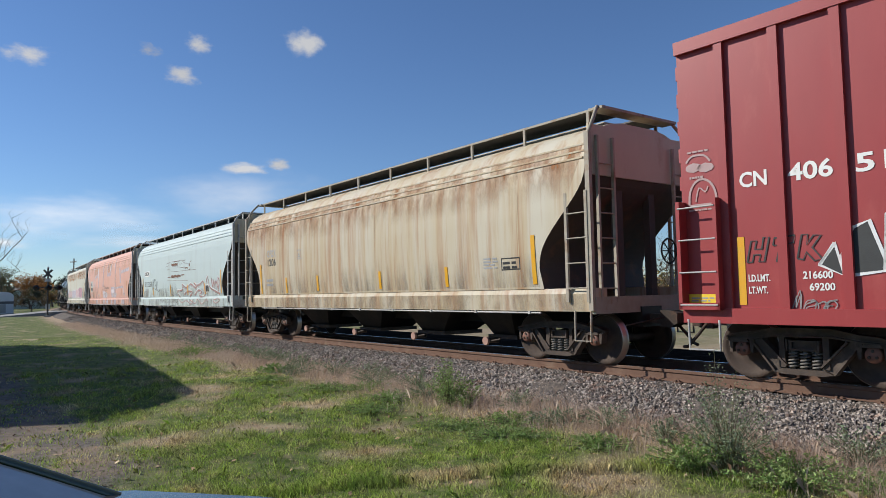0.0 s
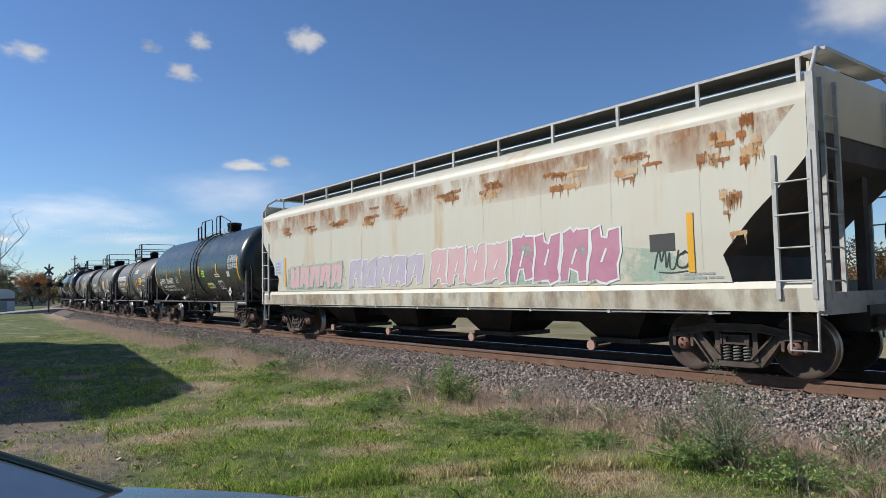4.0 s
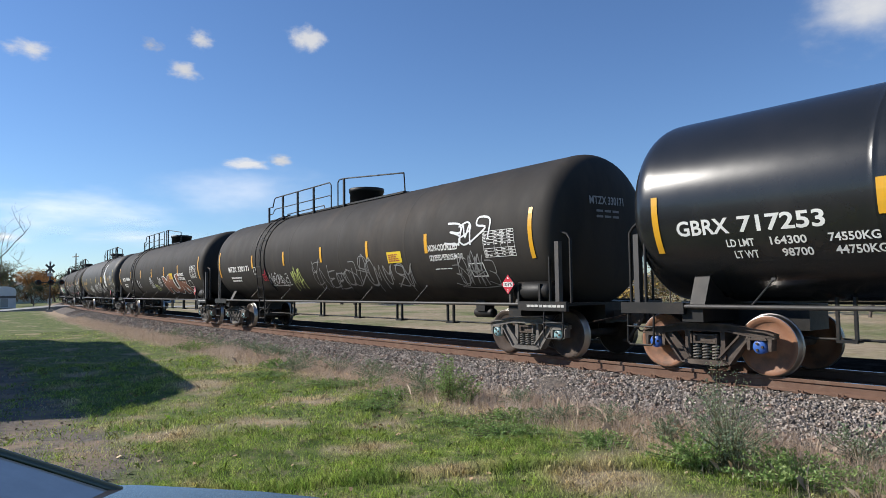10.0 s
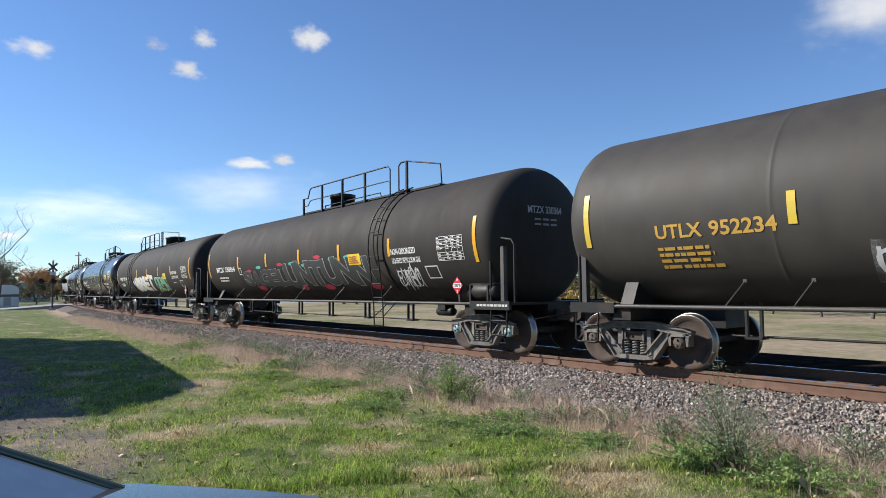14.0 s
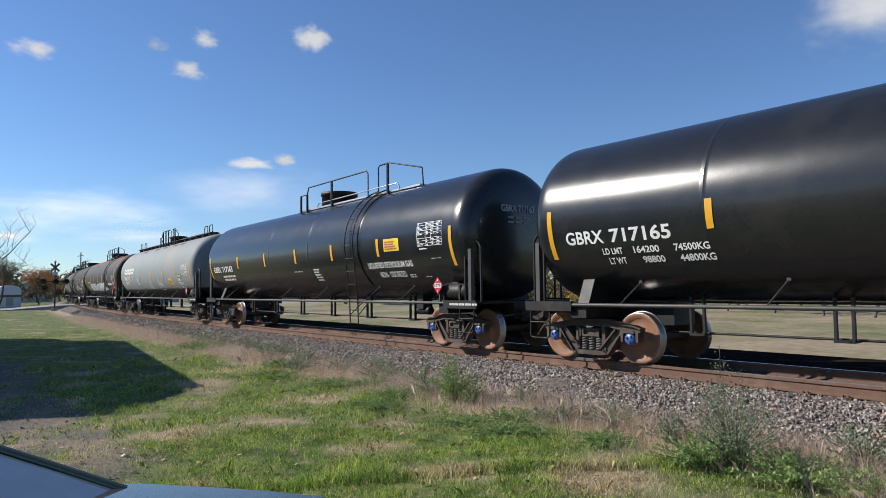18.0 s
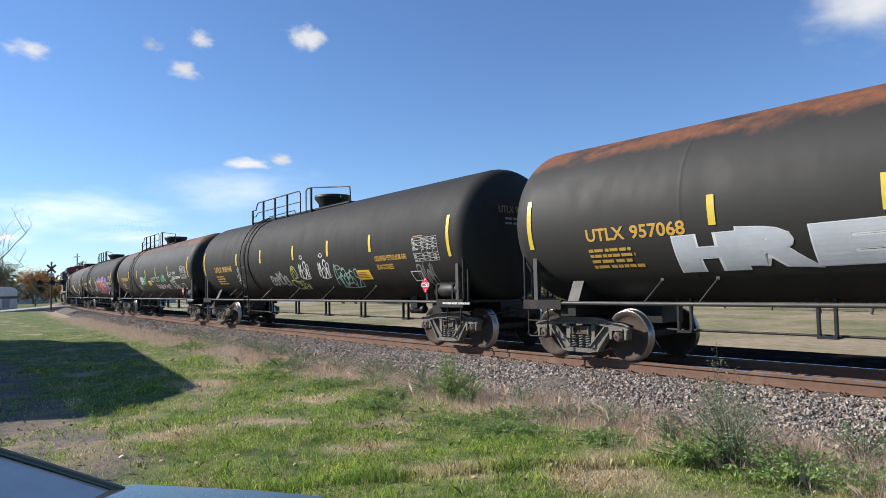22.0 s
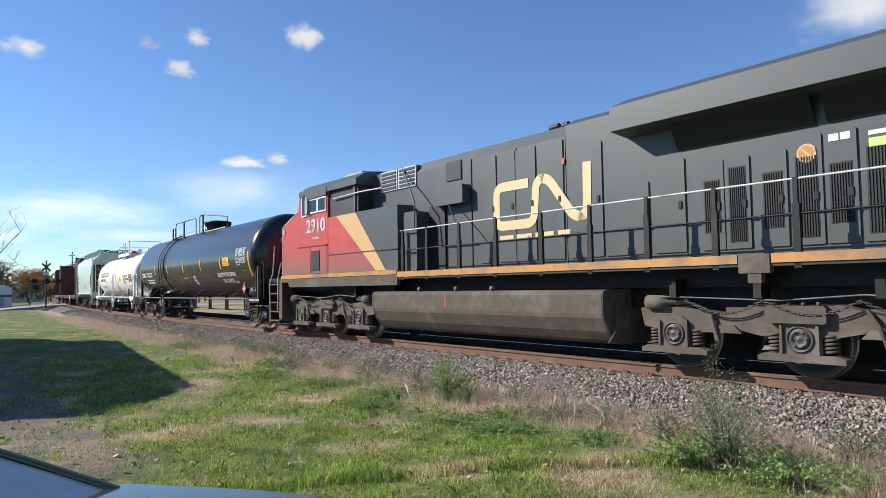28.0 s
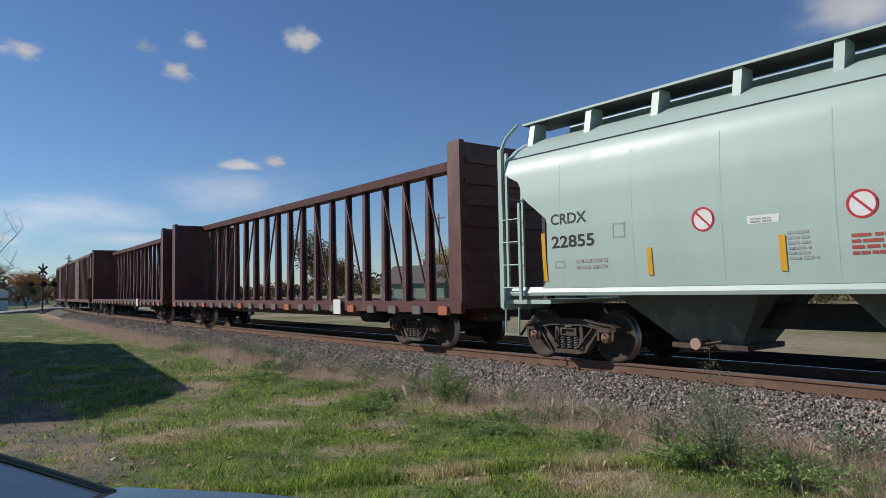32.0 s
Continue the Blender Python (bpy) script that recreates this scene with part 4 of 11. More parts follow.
        part("ladder_brace", Shape().rod((ladder + w, -rail_y - 0.06, 0.72), (ladder + w + 0.52, -rail_y, rail_z), 0.014, 6).rod((ladder - w, -rail_y - 0.06, 0.72), (ladder + w + 0.2, -rail_y, rail_z), 0.014, 6), metal, car)
        q = Shape()
        for dx in (0.34,):
            q.tube(arc_points(ladder + dx, r + 0.012, zc, -48, 75, 16), 0.022, 5)
        part("tank_band", q, paint, car)
    # platform and railing on top
    if platform:
        xa, xm, xb = platform
        top = zc + r
        s = Shape()
        zz = top - 0.1
        for y in (-0.62, 0.62):
            s.box(xa, xb, min(y, y * 0.45), max(y, y * 0.45), zz + 0.0, zz + 0.05)
        part("running_board", s, "galvanized" if rail_style == "new" else metal, car)
        rt = top + (0.74 if rail_style == "long" else 0.68)
        y0 = -0.66
        if rail_style in ("long", "utlx"):
            n = 5
            xs = [xa + (xm - xa) * i / (n - 1) for i in range(n)]
            r1 = [(xs[0], y0, zz), (xs[0], y0, zz + 0.52), (xs[0] + 0.35, y0, zz + 0.52), (xs[0] + 0.5, y0, rt - 0.04), (xs[0] + 0.62, y0, rt), (xs[-1] - 0.12, y0, rt), (xs[-1], y0, rt - 0.1), (xs[-1], y0, zz)]
            railing(car, r1, [(x, y0, rt if i else zz + 0.52) for i, x in enumerate(xs[:-1])], zz, metal)
            r2 = [(xm + 0.45, y0, zz), (xm + 0.45, y0, rt - 0.08), (xm + 0.55, y0, rt), (xm + 0.85, y0, rt), (xb - 0.05, y0 + 0.1, rt - 0.28), (xb, y0 + 0.1, zz)]
            railing(car, r2, [(xm + 0.85, y0, rt)], zz, metal, mid=False)
            part("running_rail", Shape().tube([(xs[0] + 1.4, y0 + 0.1, zz), (xs[0] + 1.45, y0 + 0.1, zz + 0.15), (xm - 0.7, y0 + 0.1, zz + 0.17), (xm - 0.6, y0 + 0.1, zz)], 0.018, 5), metal, car)
        elif rail_style == "new":
            r1 = [(xa, y0, zz), (xa, y0, zz + 0.55), (xa + 0.5, y0, zz + 0.55), (xa + 0.62, y0, rt), (xm - 0.1, y0, rt), (xm, y0, rt - 0.1), (xm, y0, zz)]
            railing(car, r1, [(xa, y0, zz + 0.55), (xa + 0.5, y0, zz + 0.55), ((xa + xm) / 2, y0, rt)], zz, metal, mid=False)
            r2 = [(xm + 0.6, y0, zz), (xm + 0.6, y0, rt), (xm + 0.7, y0, rt + 0.05), (xm + 1.2, y0, rt + 0.05), (xb - 0.05, y0 + 0.15, rt - 0.28), (xb, y0 + 0.15, zz)]
            railing(car, r2, [(xm + 1.1, y0, rt + 0.03)], zz, metal, mid=False)
            part("running_rail", Shape().tube([(xa + 1.3, y0, zz), (xa + 1.35, y0, zz + 0.16), (xm + 1.6, y0, zz + 0.2), (xm + 1.7, y0, zz + 0.1), (xm + 1.7, y0, zz)], 0.018, 5), "galvanized", car)
        else:
            rt = top + 0.85
            s = Shape()
            s.box(xa, xb, -0.95, 0.95, top - 0.02, top + 0.03)
            s.box(xa, xb, -0.97, -0.93, top - 0.06, top + 0.12)
            part("platform_deck", s, metal, car)
            y1, y2 = -0.95, 0.95
            r1 = [(xa, y2, top), (xa, y2, rt - 0.2), (xa, y1, rt - 0.2), (xm - 0.32, y1, rt - 0.2), (xm - 0.3, y1, rt - 0.26), (xm - 0.3, y1, top)]
            railing(car, r1, [(xa, y1, rt - 0.2), (xa, y2, rt - 0.2)], top, metal)
            r2 = [(xm + 0.3, y1, top), (xm + 0.3, y1, rt - 0.1), (xm + 0.45, y1, rt), (xb, y1, rt), (xb, y2, rt), (xb, y2, top)]
            railing(car, r2, [(xm + 0.95, y1, rt), (xb, y1, rt), (xb, y2, rt)], top, metal)
        x, rr = dome
        s = Shape()
        h = 0.42
        if rail_style == "utlx":
            s.lathe([(top - 0.2, 0.0), (top - 0.2, rr * 0.82), (top + 0.1, rr * 0.86), (top + 0.30, rr * 1.12), (top + 0.40, rr * 1.12), (top + 0.42, 0.0)], "z", (x, 0, 0), 24)
            s.prism([(x + rr, top + 0.32), (x + rr + 0.22, top + 0.36), (x + rr + 0.2, top + 0.24)], -0.1, 0.1)
        else:
            s.lathe([(top - 0.2, 0.0), (top - 0.2, rr), (top + h - 0.12, rr), (top + h - 0.12, rr * 1.06), (top + h, rr * 1.06), (top + h + 0.03, rr * 0.7), (top + h + 0.03, 0.0)], "z", (x, 0, 0), 24)
        part("valve_dome", s, metal, car)
    # reflective bars
    for x in bars:
        d = Decal(side).rect(x - 0.06, x + 0.06, bar_z - bar_h, bar_z + bar_h)
        d.put("reflector", bar_mat, car, "amber reflective strip")
    if end_bars:
        for x in (-half + 0.08, half - 0.08):
            d = Decal(side).rect(x - 0.055, x + 0.055, *end_z)
            d.put("reflector", bar_mat, car, "amber reflective strip")
    if head_text:
        v, f = glyphs(head_text, 0.16, 0.092 * len(head_text))
        hx = lambda y, z: half + head * 0.82 * max(0.0, 1 - ((y * y + (z - zc) ** 2) / (r * r)) ** 1.515) ** 0.35 + 0.02
        s = Shape().add([(hx(a - 0.62, zc + 0.45 + b), a - 0.62, zc + 0.45 + b) for a, b in v], f)
        tagged(part("lettering", s, "head_amber" if head_text.startswith("UTLX") else "spray_grey", car), kind="stuff")
        s = Shape()
        for k in range(2):
            for q in range(3):
                y0, z0 = -0.45 + q * 0.24, zc + 0.30 - 0.11 * k
                s.add([(hx(y, z), y, z) for y, z in ((y0, z0), (y0 + 0.19, z0), (y0 + 0.19, z0 + 0.045), (y0, z0 + 0.045))], [(0, 1, 2, 3)])
        tagged(part("small_writing", s, "spray_faint", car), kind="stuff")
    for fn in marks or ():
        fn(MarkSet(side, car))
    if panel:
        d = Decal(side).rect(panel[0], panel[1], panel[2], panel[3])
        d.put("emergency_panel", "yellow_panel", car, "yellow panel with small black writing")
        w = panel[1] - panel[0]
        MarkSet(side, car, 0.016).bars(panel[0] + 0.06, panel[2] + 0.04, w - 0.12, panel[3] - panel[2] - 0.08, 4, "faded_red", 3, 5)
    if chart:
        x0, x1, z0, z1 = chart
        d = Decal(side)
        k, cols, rnd = 9, (0.0, 0.36, 0.58, 0.80, 1.0), random.Random(11)
        for i in range(k + 1):
            z = z0 + (z1 - z0) * i / k
            if i not in (4,):
                d.rect(x0, x1, z - 0.005, z + 0.005)
        for q in cols:
            d.rect(x0 + (x1 - x0) * q - 0.005, x0 + (x1 - x0) * q + 0.005, z0, z1)
        for i in range(k):
            if i == 3:
                continue
            za = z0 + (z1 - z0) * (i + 0.3) / k
            for q0, q1 in zip(cols[:-1], cols[1:]):
                xa = x0 + (x1 - x0) * q0 + 0.025
                for w_ in range(rnd.choice((1, 2))):
                    xb = xa + rnd.uniform(0.05, 0.1)
                    if xb < x0 + (x1 - x0) * q1 - 0.02:
                        d.rect(xa, xb, za, za + (z1 - z0) / k * 0.36)
                    xa = xb + 0.025
        tagged(d.put("data_table", table_mat, car, "stencilled data table"), kind="stuff")
    if placard:
        x, kind = placard
        s = Shape()
        s.box(x - 0.02, x + 0.02, -1.46, -1.40, 1.12, 1.62)
        s.prism([(x, 1.30), (x + 0.2, 1.50), (x, 1.70), (x - 0.2, 1.50)][::1], -1.50, -1.47)
        part("placard_holder", s, "frame_grey", car)
        flat = lambda z: 1.502
        d = Decal(flat, 0.004)
        col = {"1075": "placard_red", "2015": "placard_yellow"}.get(kind, "white_paint")
        d.poly([(x, 1.30), (x + 0.19, 1.50), (x, 1.70), (x - 0.19, 1.50)], 0)
        d.rect(x - 0.14, x + 0.14, 1.45, 1.55, 1, 0.003)
        d.text(kind, x - 0.12, 1.46, 0.075, 0.24, 2, 0.006)
        d.poly([(x - 0.03, 1.61), (x + 0.03, 1.61), (x, 1.66)], 1, 0.003)
        if kind == "1075":
            d.text("2", x - 0.02, 1.34, 0.06, None, 1, 0.003)
        part("placard", d.s, (col, "white_paint", "black_paint"), car, "diamond hazard placard")
    if saddle_text:
        flat = lambda z: 1.472
        d = Decal(flat, 0.004)
        tagged(d.bars(tc / 2 + 0.35, 1.05, 1.1, 0.085, 1, 0, 5, 12).put("small_writing", "grimy_white", car), kind="stuff")
    CARS.append((car, c))
    return car


CARS = []


W, Y, B, GW = "white_paint", "yellow_letter", "black_paint", "grimy_white"


def new_tank(c, number, weights=None, ladder=3.9, platform=(-1.35, 3.3, 5.95), dome=(0.25, 0.58), bars=(-5.2, -2.5, 0.1, 2.65, 5.28)):
    def fn(d):
        d.text("GBRX", -8.1, 2.19, 0.23, 0.86, W).text(number, -7.1, 2.19, 0.23, 1.2, W)
        if weights:
            d.text("LD LMT", -7.33, 1.99, 0.11, 0.42, W).text(weights[0], -6.68, 1.99, 0.11, 0.5, W).text(weights[1] + "KG", -5.9, 1.99, 0.11, 0.62, W)
            d.text("LT WT", -7.25, 1.82, 0.11, 0.36, W).text(weights[2], -6.55, 1.82, 0.11, 0.42, W).text(weights[3] + "KG", -5.85, 1.82, 0.11, 0.62, W)
        else:
            d.bars(-7.2, 1.86, 1.7, 0.26, 2, W, 7, 6)
        d.text("LIQUEFIED PETROLEUM GAS", 4.6, 1.96, 0.15, 2.15, W).text("NON-  ODORIZED", 5.02, 1.74, 0.15, 1.25, W)
        d.bars(-0.2, 2.02, 0.75, 0.04, 1, W, 8, 5).bars(1.2, 1.72, 0.5, 0.4, 5, W, 9, 3)
        d.bars(6.4, 1.72, 0.35, 0.1, 2, W, 4, 1).bars(7.05, 1.72, 0.32, 0.03, 1, W, 4, 3).bars(7.6, 2.14, 0.5, 0.02, 1, W, 4, 1).bars(7.2, 2.37, 0.42, 0.05, 1, W, 4, 3)
    return tank_car("tank_car", "glossy black tank car with blue axle caps", c, 15.91, "tank_gloss_black", 8.54, ladder=ladder, platform=platform, dome=dome, bars=bars, marks=[fn],
                    rail_style="new", cap="cap_blue", plate="wheel_rust", stays=(-7.3, -4.75, -1.85, 0.85, 4.05, 5.75), chart=(7.15, 8.15, 2.45, 3.0), panel=(5.6, 6.32, 2.40, 2.72), placard=(7.9, "1075"), over=2.0, head_text="GBRX " + number)


def dull_tank(c, number, marks=(), tc=16.96, half=8.95, set_back=0.0, label="dull black tank car with pale scrawls and long railing", cap="cap_teal", ladder=-4.65, platform=(-6.0, -1.0, 3.1), dome=(0.1, 0.52), panel=(3.68, 4.33, 2.1, 2.38), words=True):
    def fn(d):
        d.text("MTZX", -7.95, 2.18, 0.2, 0.85, W).text(number, -6.95, 2.18, 0.2, 1.1, W)
        d.bars(-7.85, 1.82, 1.3, 0.22, 2, W, 7, 6)
        if words:
            d.text("NON-ODORIZED", 5.5, 2.3, 0.15, 1.1, W).text("LIQUEFIED PETROLEUM GAS", 5.5, 2.06, 0.13, 1.25, W)
        d.bars(5.6, 1.88, 0.8, 0.04, 1, W, 8, 5).outline(6.85, 7.35, 1.68, 1.98, W).outline(-5.45, -5.2, 2.05, 2.3, W)
    return tank_car("tank_car", label, c, tc, "tank_dull_black", half, zc=2.60, ladder=ladder, platform=platform, dome=dome, bars=(-5.45, -2.7, 0.0, 2.7, 5.42), bar_z=2.5, marks=[fn] + list(marks), rail_style="long", cap=cap, iron="truck_pale",
                    stays=(-6.4, -3.6, -0.9, 1.8, 4.4), chart=(7.5, 8.45, 2.08, 2.62), panel=panel, placard=(8.2, "1075"), over=2.1, head_text="MTZX " + number, end_z=(2.0, 3.0), set_back=set_back)


def yellow_tank(c, number, marks=(), tc=15.97, label="matt black tank car with yellow lettering", ladder=-3.9, platform=(-5.4, -0.95, 2.45), dome=(0.2, 0.55), words=(), word_at=(5.3, 2.17), half=8.75, panel=(4.07, 4.72, 1.67, 1.93), paint="tank_worn_black", set_back=0.0, bars=(-4.95, -2.6, -0.25, 2.2, 4.85), bar_z=2.53):
    def fn(d):
        d.text("UTLX", -7.39, 2.19, 0.22, 0.82, Y).text(number, -6.45, 2.19, 0.22, 1.03, Y)
        d.bars(-7.4, 1.72, 1.1, 0.38, 4, Y, 7, 5)
        for i, w in enumerate(words):
            d.text(w, word_at[0], word_at[1] - 0.2 * i, 0.13, 0.063 * len(w) + 0.05, Y)
        d.outline(6.85, 7.3, 1.6, 1.85, W).bars(7.3, 2.66, 0.5, 0.04, 1, Y, 3, 3)
    return tank_car("tank_car", label, c, tc, paint, half, zc=2.65, ladder=ladder, platform=platform, dome=dome, bars=bars, bar_z=bar_z, bar_mat="yellow_strip", marks=[fn] + list(marks), rail_style="utlx", cap="truck_iron", iron="truck_pale", table_mat="grimy_white",
                    stays=(-6.6, -5.6, -3.0, -0.6, 1.8, 4.3), chart=(7.25, 8.25, 2.07, 2.63), panel=panel, placard=(7.7, "1075"), over=1.8, head_text="UTLX " + number, end_z=(2.13, 3.07), set_back=set_back)


def T(m_, x, z, w, h, k, seed, st):
    return lambda d: d.tag(x, z, w, h, k, m_, seed, st)


def L(fill, edge, x, z, w, h, k, seed, ew=0.03):
    return lambda d: d.blocks(x, z, w, h, k, fill, edge, seed, ew)


def P(m_, *boxes):
    def fn(d):
        for b in boxes:
            d.rect(*b, m_)
    return fn


def build_tanks():
    def fn5(d):
        d.text("SHPX", -5.42, 1.97, 0.25, 0.85, W).text("204637", -4.28, 1.97, 0.25, 1.2, W)
        d.text("LD LMT 193500 LB  87 750 KG", -5.2, 1.77, 0.11, 2.1, W).text("LT WT   69500 LB  31 500 KG   NEW 11-2001", -5.15, 1.6, 0.11, 3.0, W).rect(-5.7, -5.5, 1.9, 2.08, W)
        d.outline(-2.6, -2.25, 2.0, 2.28, W).bars(-2.52, 2.08, 0.2, 0.12, 1, W, 3, 1)
        d.bars(3.4, 2.12, 0.7, 0.14, 2, W, 5, 5).outline(3.55, 4.1, 1.62, 1.96, W, 0.035).outline(3.72, 3.9, 1.66, 1.92, W).rect(4.9, 5.2, 2.1, 2.3, GW).rect(3.9, 4.1, 1.45, 1.58, GW)
        d.rect(1.65, 2.02, 2.16, 2.44, "green_sticker").bars(1.68, 2.2, 0.3, 0.2, 3, B, 2, 2).rect(2.05, 2.72, 1.66, 1.9, "spray_lime").bars(2.1, 1.74, 0.55, 0.1, 1, B, 2, 3).ring(2.82, 1.78, 0.11, 0.02, W, "tank_green_black")
        d.tag(-5.9, 1.45, 0.35, 0.3, 2, "spray_white", 5, 0.015)
    tank_car("tank_car", "dark green-black tank car with orange strips", 148.65, 11.2, "tank_green_black", 6.3, r=1.57, zc=2.59, ladder=0.65, platform=(-1.8, 0.35, 2.45), dome=(1.4, 0.3), bars=(-4.1, -1.65, 1.3, 3.68), bar_z=2.42,
             marks=[fn5], rail_style="new", cap="cap_rust", iron="truck_iron", stays=(-4.2, -1.8, 2.6), chart=(5.15, 6.15, 2.4, 2.9), placard=(5.25, "3082"), over=2.1, seams=[-6.3, -1.4, 1.15, 5.0, 6.3], reservoir=False)

    def fn6(d):
        d.blob(-4.2, 2.5, 0.14, 0.17, W).rings(-3.98, 2.37, 2.2, 0.3, 6, 0.085, W)
        d.text("PROX 16165", -3.98, 2.02, 0.22, 1.85, W).bars(-3.85, 1.68, 1.6, 0.28, 3, W, 7, 6)
        d.bars(0.9, 2.72, 0.8, 0.26, 4, W, 5, 4).bars(1.05, 1.5, 0.55, 0.4, 5, W, 4, 3).bars(1.75, 1.55, 0.6, 0.36, 5, W, 9, 3).outline(2.9, 3.35, 1.7, 2.0, W)
        d.tag(-1.3, 1.55, 0.9, 0.35, 4, "spray_faint", 4, 0.02)
    tank_car("tank_car", "short dark grey tank car with white lettering", 134.77, 8.1, "tank_grey_black", 4.55, r=1.33, zc=2.36, ladder=-0.2, platform=(-0.85, -0.05, 1.05), dome=(0.0, 0.24), bars=(-1.85, -1.35, 1.12, 1.58), bar_z=2.1,
             marks=[fn6], rail_style="tall", cap="cap_rust", stays=(-2.4, 1.9), chart=(2.95, 3.95, 2.2, 2.65), panel=(2.12, 2.8, 2.05, 2.45), placard=(3.75, "1268"), over=2.05, set_back=0.1, seams=[-4.45, -1.4, 1.4, 4.45])

    def fn7(d):
        d.text("TILX", -4.0, 2.13, 0.24, 0.72, W).text("101357", -3.15, 2.13, 0.24, 1.0, W)
        d.bars(-3.95, 1.75, 2.0, 0.26, 2, W, 7, 8).bars(-1.75, 1.8, 0.9, 0.3, 5, W, 8, 3).bars(2.6, 1.7, 1.2, 0.28, 3, W, 3, 4).bars(4.35, 1.6, 0.4, 0.4, 5, W, 2, 2)
    tank_car("tank_car", "short dark grey tank car with tall railed platform", 122.11, 8.9, "tank_grey_black", 4.88, r=1.34, zc=2.36, ladder=0.08, platform=(-1.5, 0.0, 1.7), dome=(0.1, 0.36), bars=(-3.0, -1.85, 1.98, 3.05), bar_z=2.42,
             marks=[fn7, T("spray_white", -1.05, 1.85, 0.7, 0.45, 4, 3, 0.02), T("spray_white", 0.75, 1.65, 1.5, 0.5, 5, 8, 0.025)], rail_style="tall", cap="cap_teal", stays=(-2.6, 2.2), chart=(3.1, 4.1, 2.05, 2.6), panel=(1.2, 1.85, 2.05, 2.5), placard=(3.95, "1830"), over=2.1, set_back=0.1, seams=[-4.78, -1.5, 1.5, 4.78])

    def fn8(d):
        d.text("UTLX", -3.95, 2.15, 0.22, 0.8, Y).text("25758", -3.0, 2.15, 0.22, 0.8, Y).bars(-3.4, 1.65, 0.9, 0.3, 3, Y, 3, 5)
        d.bars(1.8, 2.86, 0.7, 0.22, 4, W, 5, 4).bars(1.8, 2.02, 0.35, 0.46, 5, W, 6, 2).bars(2.28, 2.02, 0.3, 0.46, 5, W, 16, 2).outline(2.7, 3.15, 1.66, 1.78, W)
    tank_car("tank_car", "short matt grey-black tank car with amber lettering", 109.24, 8.4, "tank_grey_black", 4.78, r=1.40, zc=2.42, ladder=-0.4, platform=(-1.1, -0.25, 1.35), dome=(0.3, 0.36), bars=(-1.83, 1.68), bar_z=2.44, bar_h=0.43, end_z=(1.97, 2.9), reservoir=False,
             marks=[fn8, T("spray_faint", -3.6, 1.75, 1.1, 0.25, 6, 6, 0.03), T("spray_grey", -2.5, 1.65, 1.25, 0.42, 5, 16, 0.035), T("spray_white", 0.15, 1.55, 1.15, 0.6, 4, 9, 0.04)], rail_style="tall", stays=(-2.2, 0.6), chart=(3.46, 4.5, 2.11, 2.7), panel=(2.69, 3.35, 2.14, 2.56), placard=(3.75, "1830"), over=2.15, set_back=0.1, seams=[-4.68, -1.2, 1.9, 4.68])

    new_tank(92.95, "717253", ("164300", "74550", "98700", "44750"))
    dull_tank(72.77, "330171", tc=16.7, half=9.0, set_back=0.1, marks=[T("spray_white", 6.1, 2.4, 1.5, 0.5, 3, 21, 0.045), T("spray_faint", -0.8, 1.55, 5.4, 0.6, 12, 5, 0.03), T("spray_faint", 6.1, 1.55, 1.5, 0.5, 5, 6, 0.025), T("spray_lime", -2.4, 1.6, 0.75, 0.5, 3, 7, 0.035), T("spray_white", -4.4, 1.68, 1.7, 0.32, 8, 17, 0.022), T("spray_red", -4.75, 1.85, 0.4, 0.25, 2, 18, 0.02)])
    dull_tank(52.08, "330056", tc=16.7, marks=[T("spray_white", -4.0, 1.8, 0.7, 0.35, 4, 31, 0.024), T("spray_white", -0.8, 1.8, 0.75, 0.36, 5, 32, 0.024), T("spray_white", 1.05, 1.8, 0.75, 0.4, 5, 33, 0.024), T("spray_lime", 0.2, 1.62, 0.7, 0.22, 4, 34, 0.024), (lambda d: d.word("MUR", 2.3, 1.42, 4.6, 0.84, "spray_brown", "spray_white", 0.05, 0.055, 0.03, -0.12, 35, 0.0, 0.0, 1.0)), (lambda d: d.rect(5.3, 6.5, 1.97, 2.2, "tank_dull_black", 0.018).text("NON-ODORIZED", 5.4, 2.2, 0.15, 1.05, W, 0.022).text("LIQUEFIED PETROLEUM GAS", 5.3, 2.0, 0.13, 1.25, W, 0.022))],
              label="dull black tank car with orange and white spray letters", words=False, platform=(-6.0, -1.0, 2.2))
    def fn13(d):
        d.quad([(7.15, 1.95), (8.45, 1.95), (8.45, 2.98), (7.15, 2.9)], "repaint_black", 0.0).quad([(8.5, 2.1), (8.72, 2.1), (8.72, 3.1), (8.5, 3.1)], "repaint_black", 0.0).quad([(6.2, 1.98), (7.08, 1.95), (7.08, 2.62), (6.25, 2.66)], "repaint_black", 0.0)
        d.blob(5.14, 2.25, 0.38, 0.34, "spray_white", 71, 0.001, 0.25).blob(4.98, 2.72, 0.26, 0.28, "spray_white", 72, 0.0016, 0.25).blob(5.2, 3.15, 0.2, 0.4, "spray_white", 73, 0.0022, 0.3).blob(5.42, 2.55, 0.1, 0.2, "spray_white", 74, 0.001, 0.3)
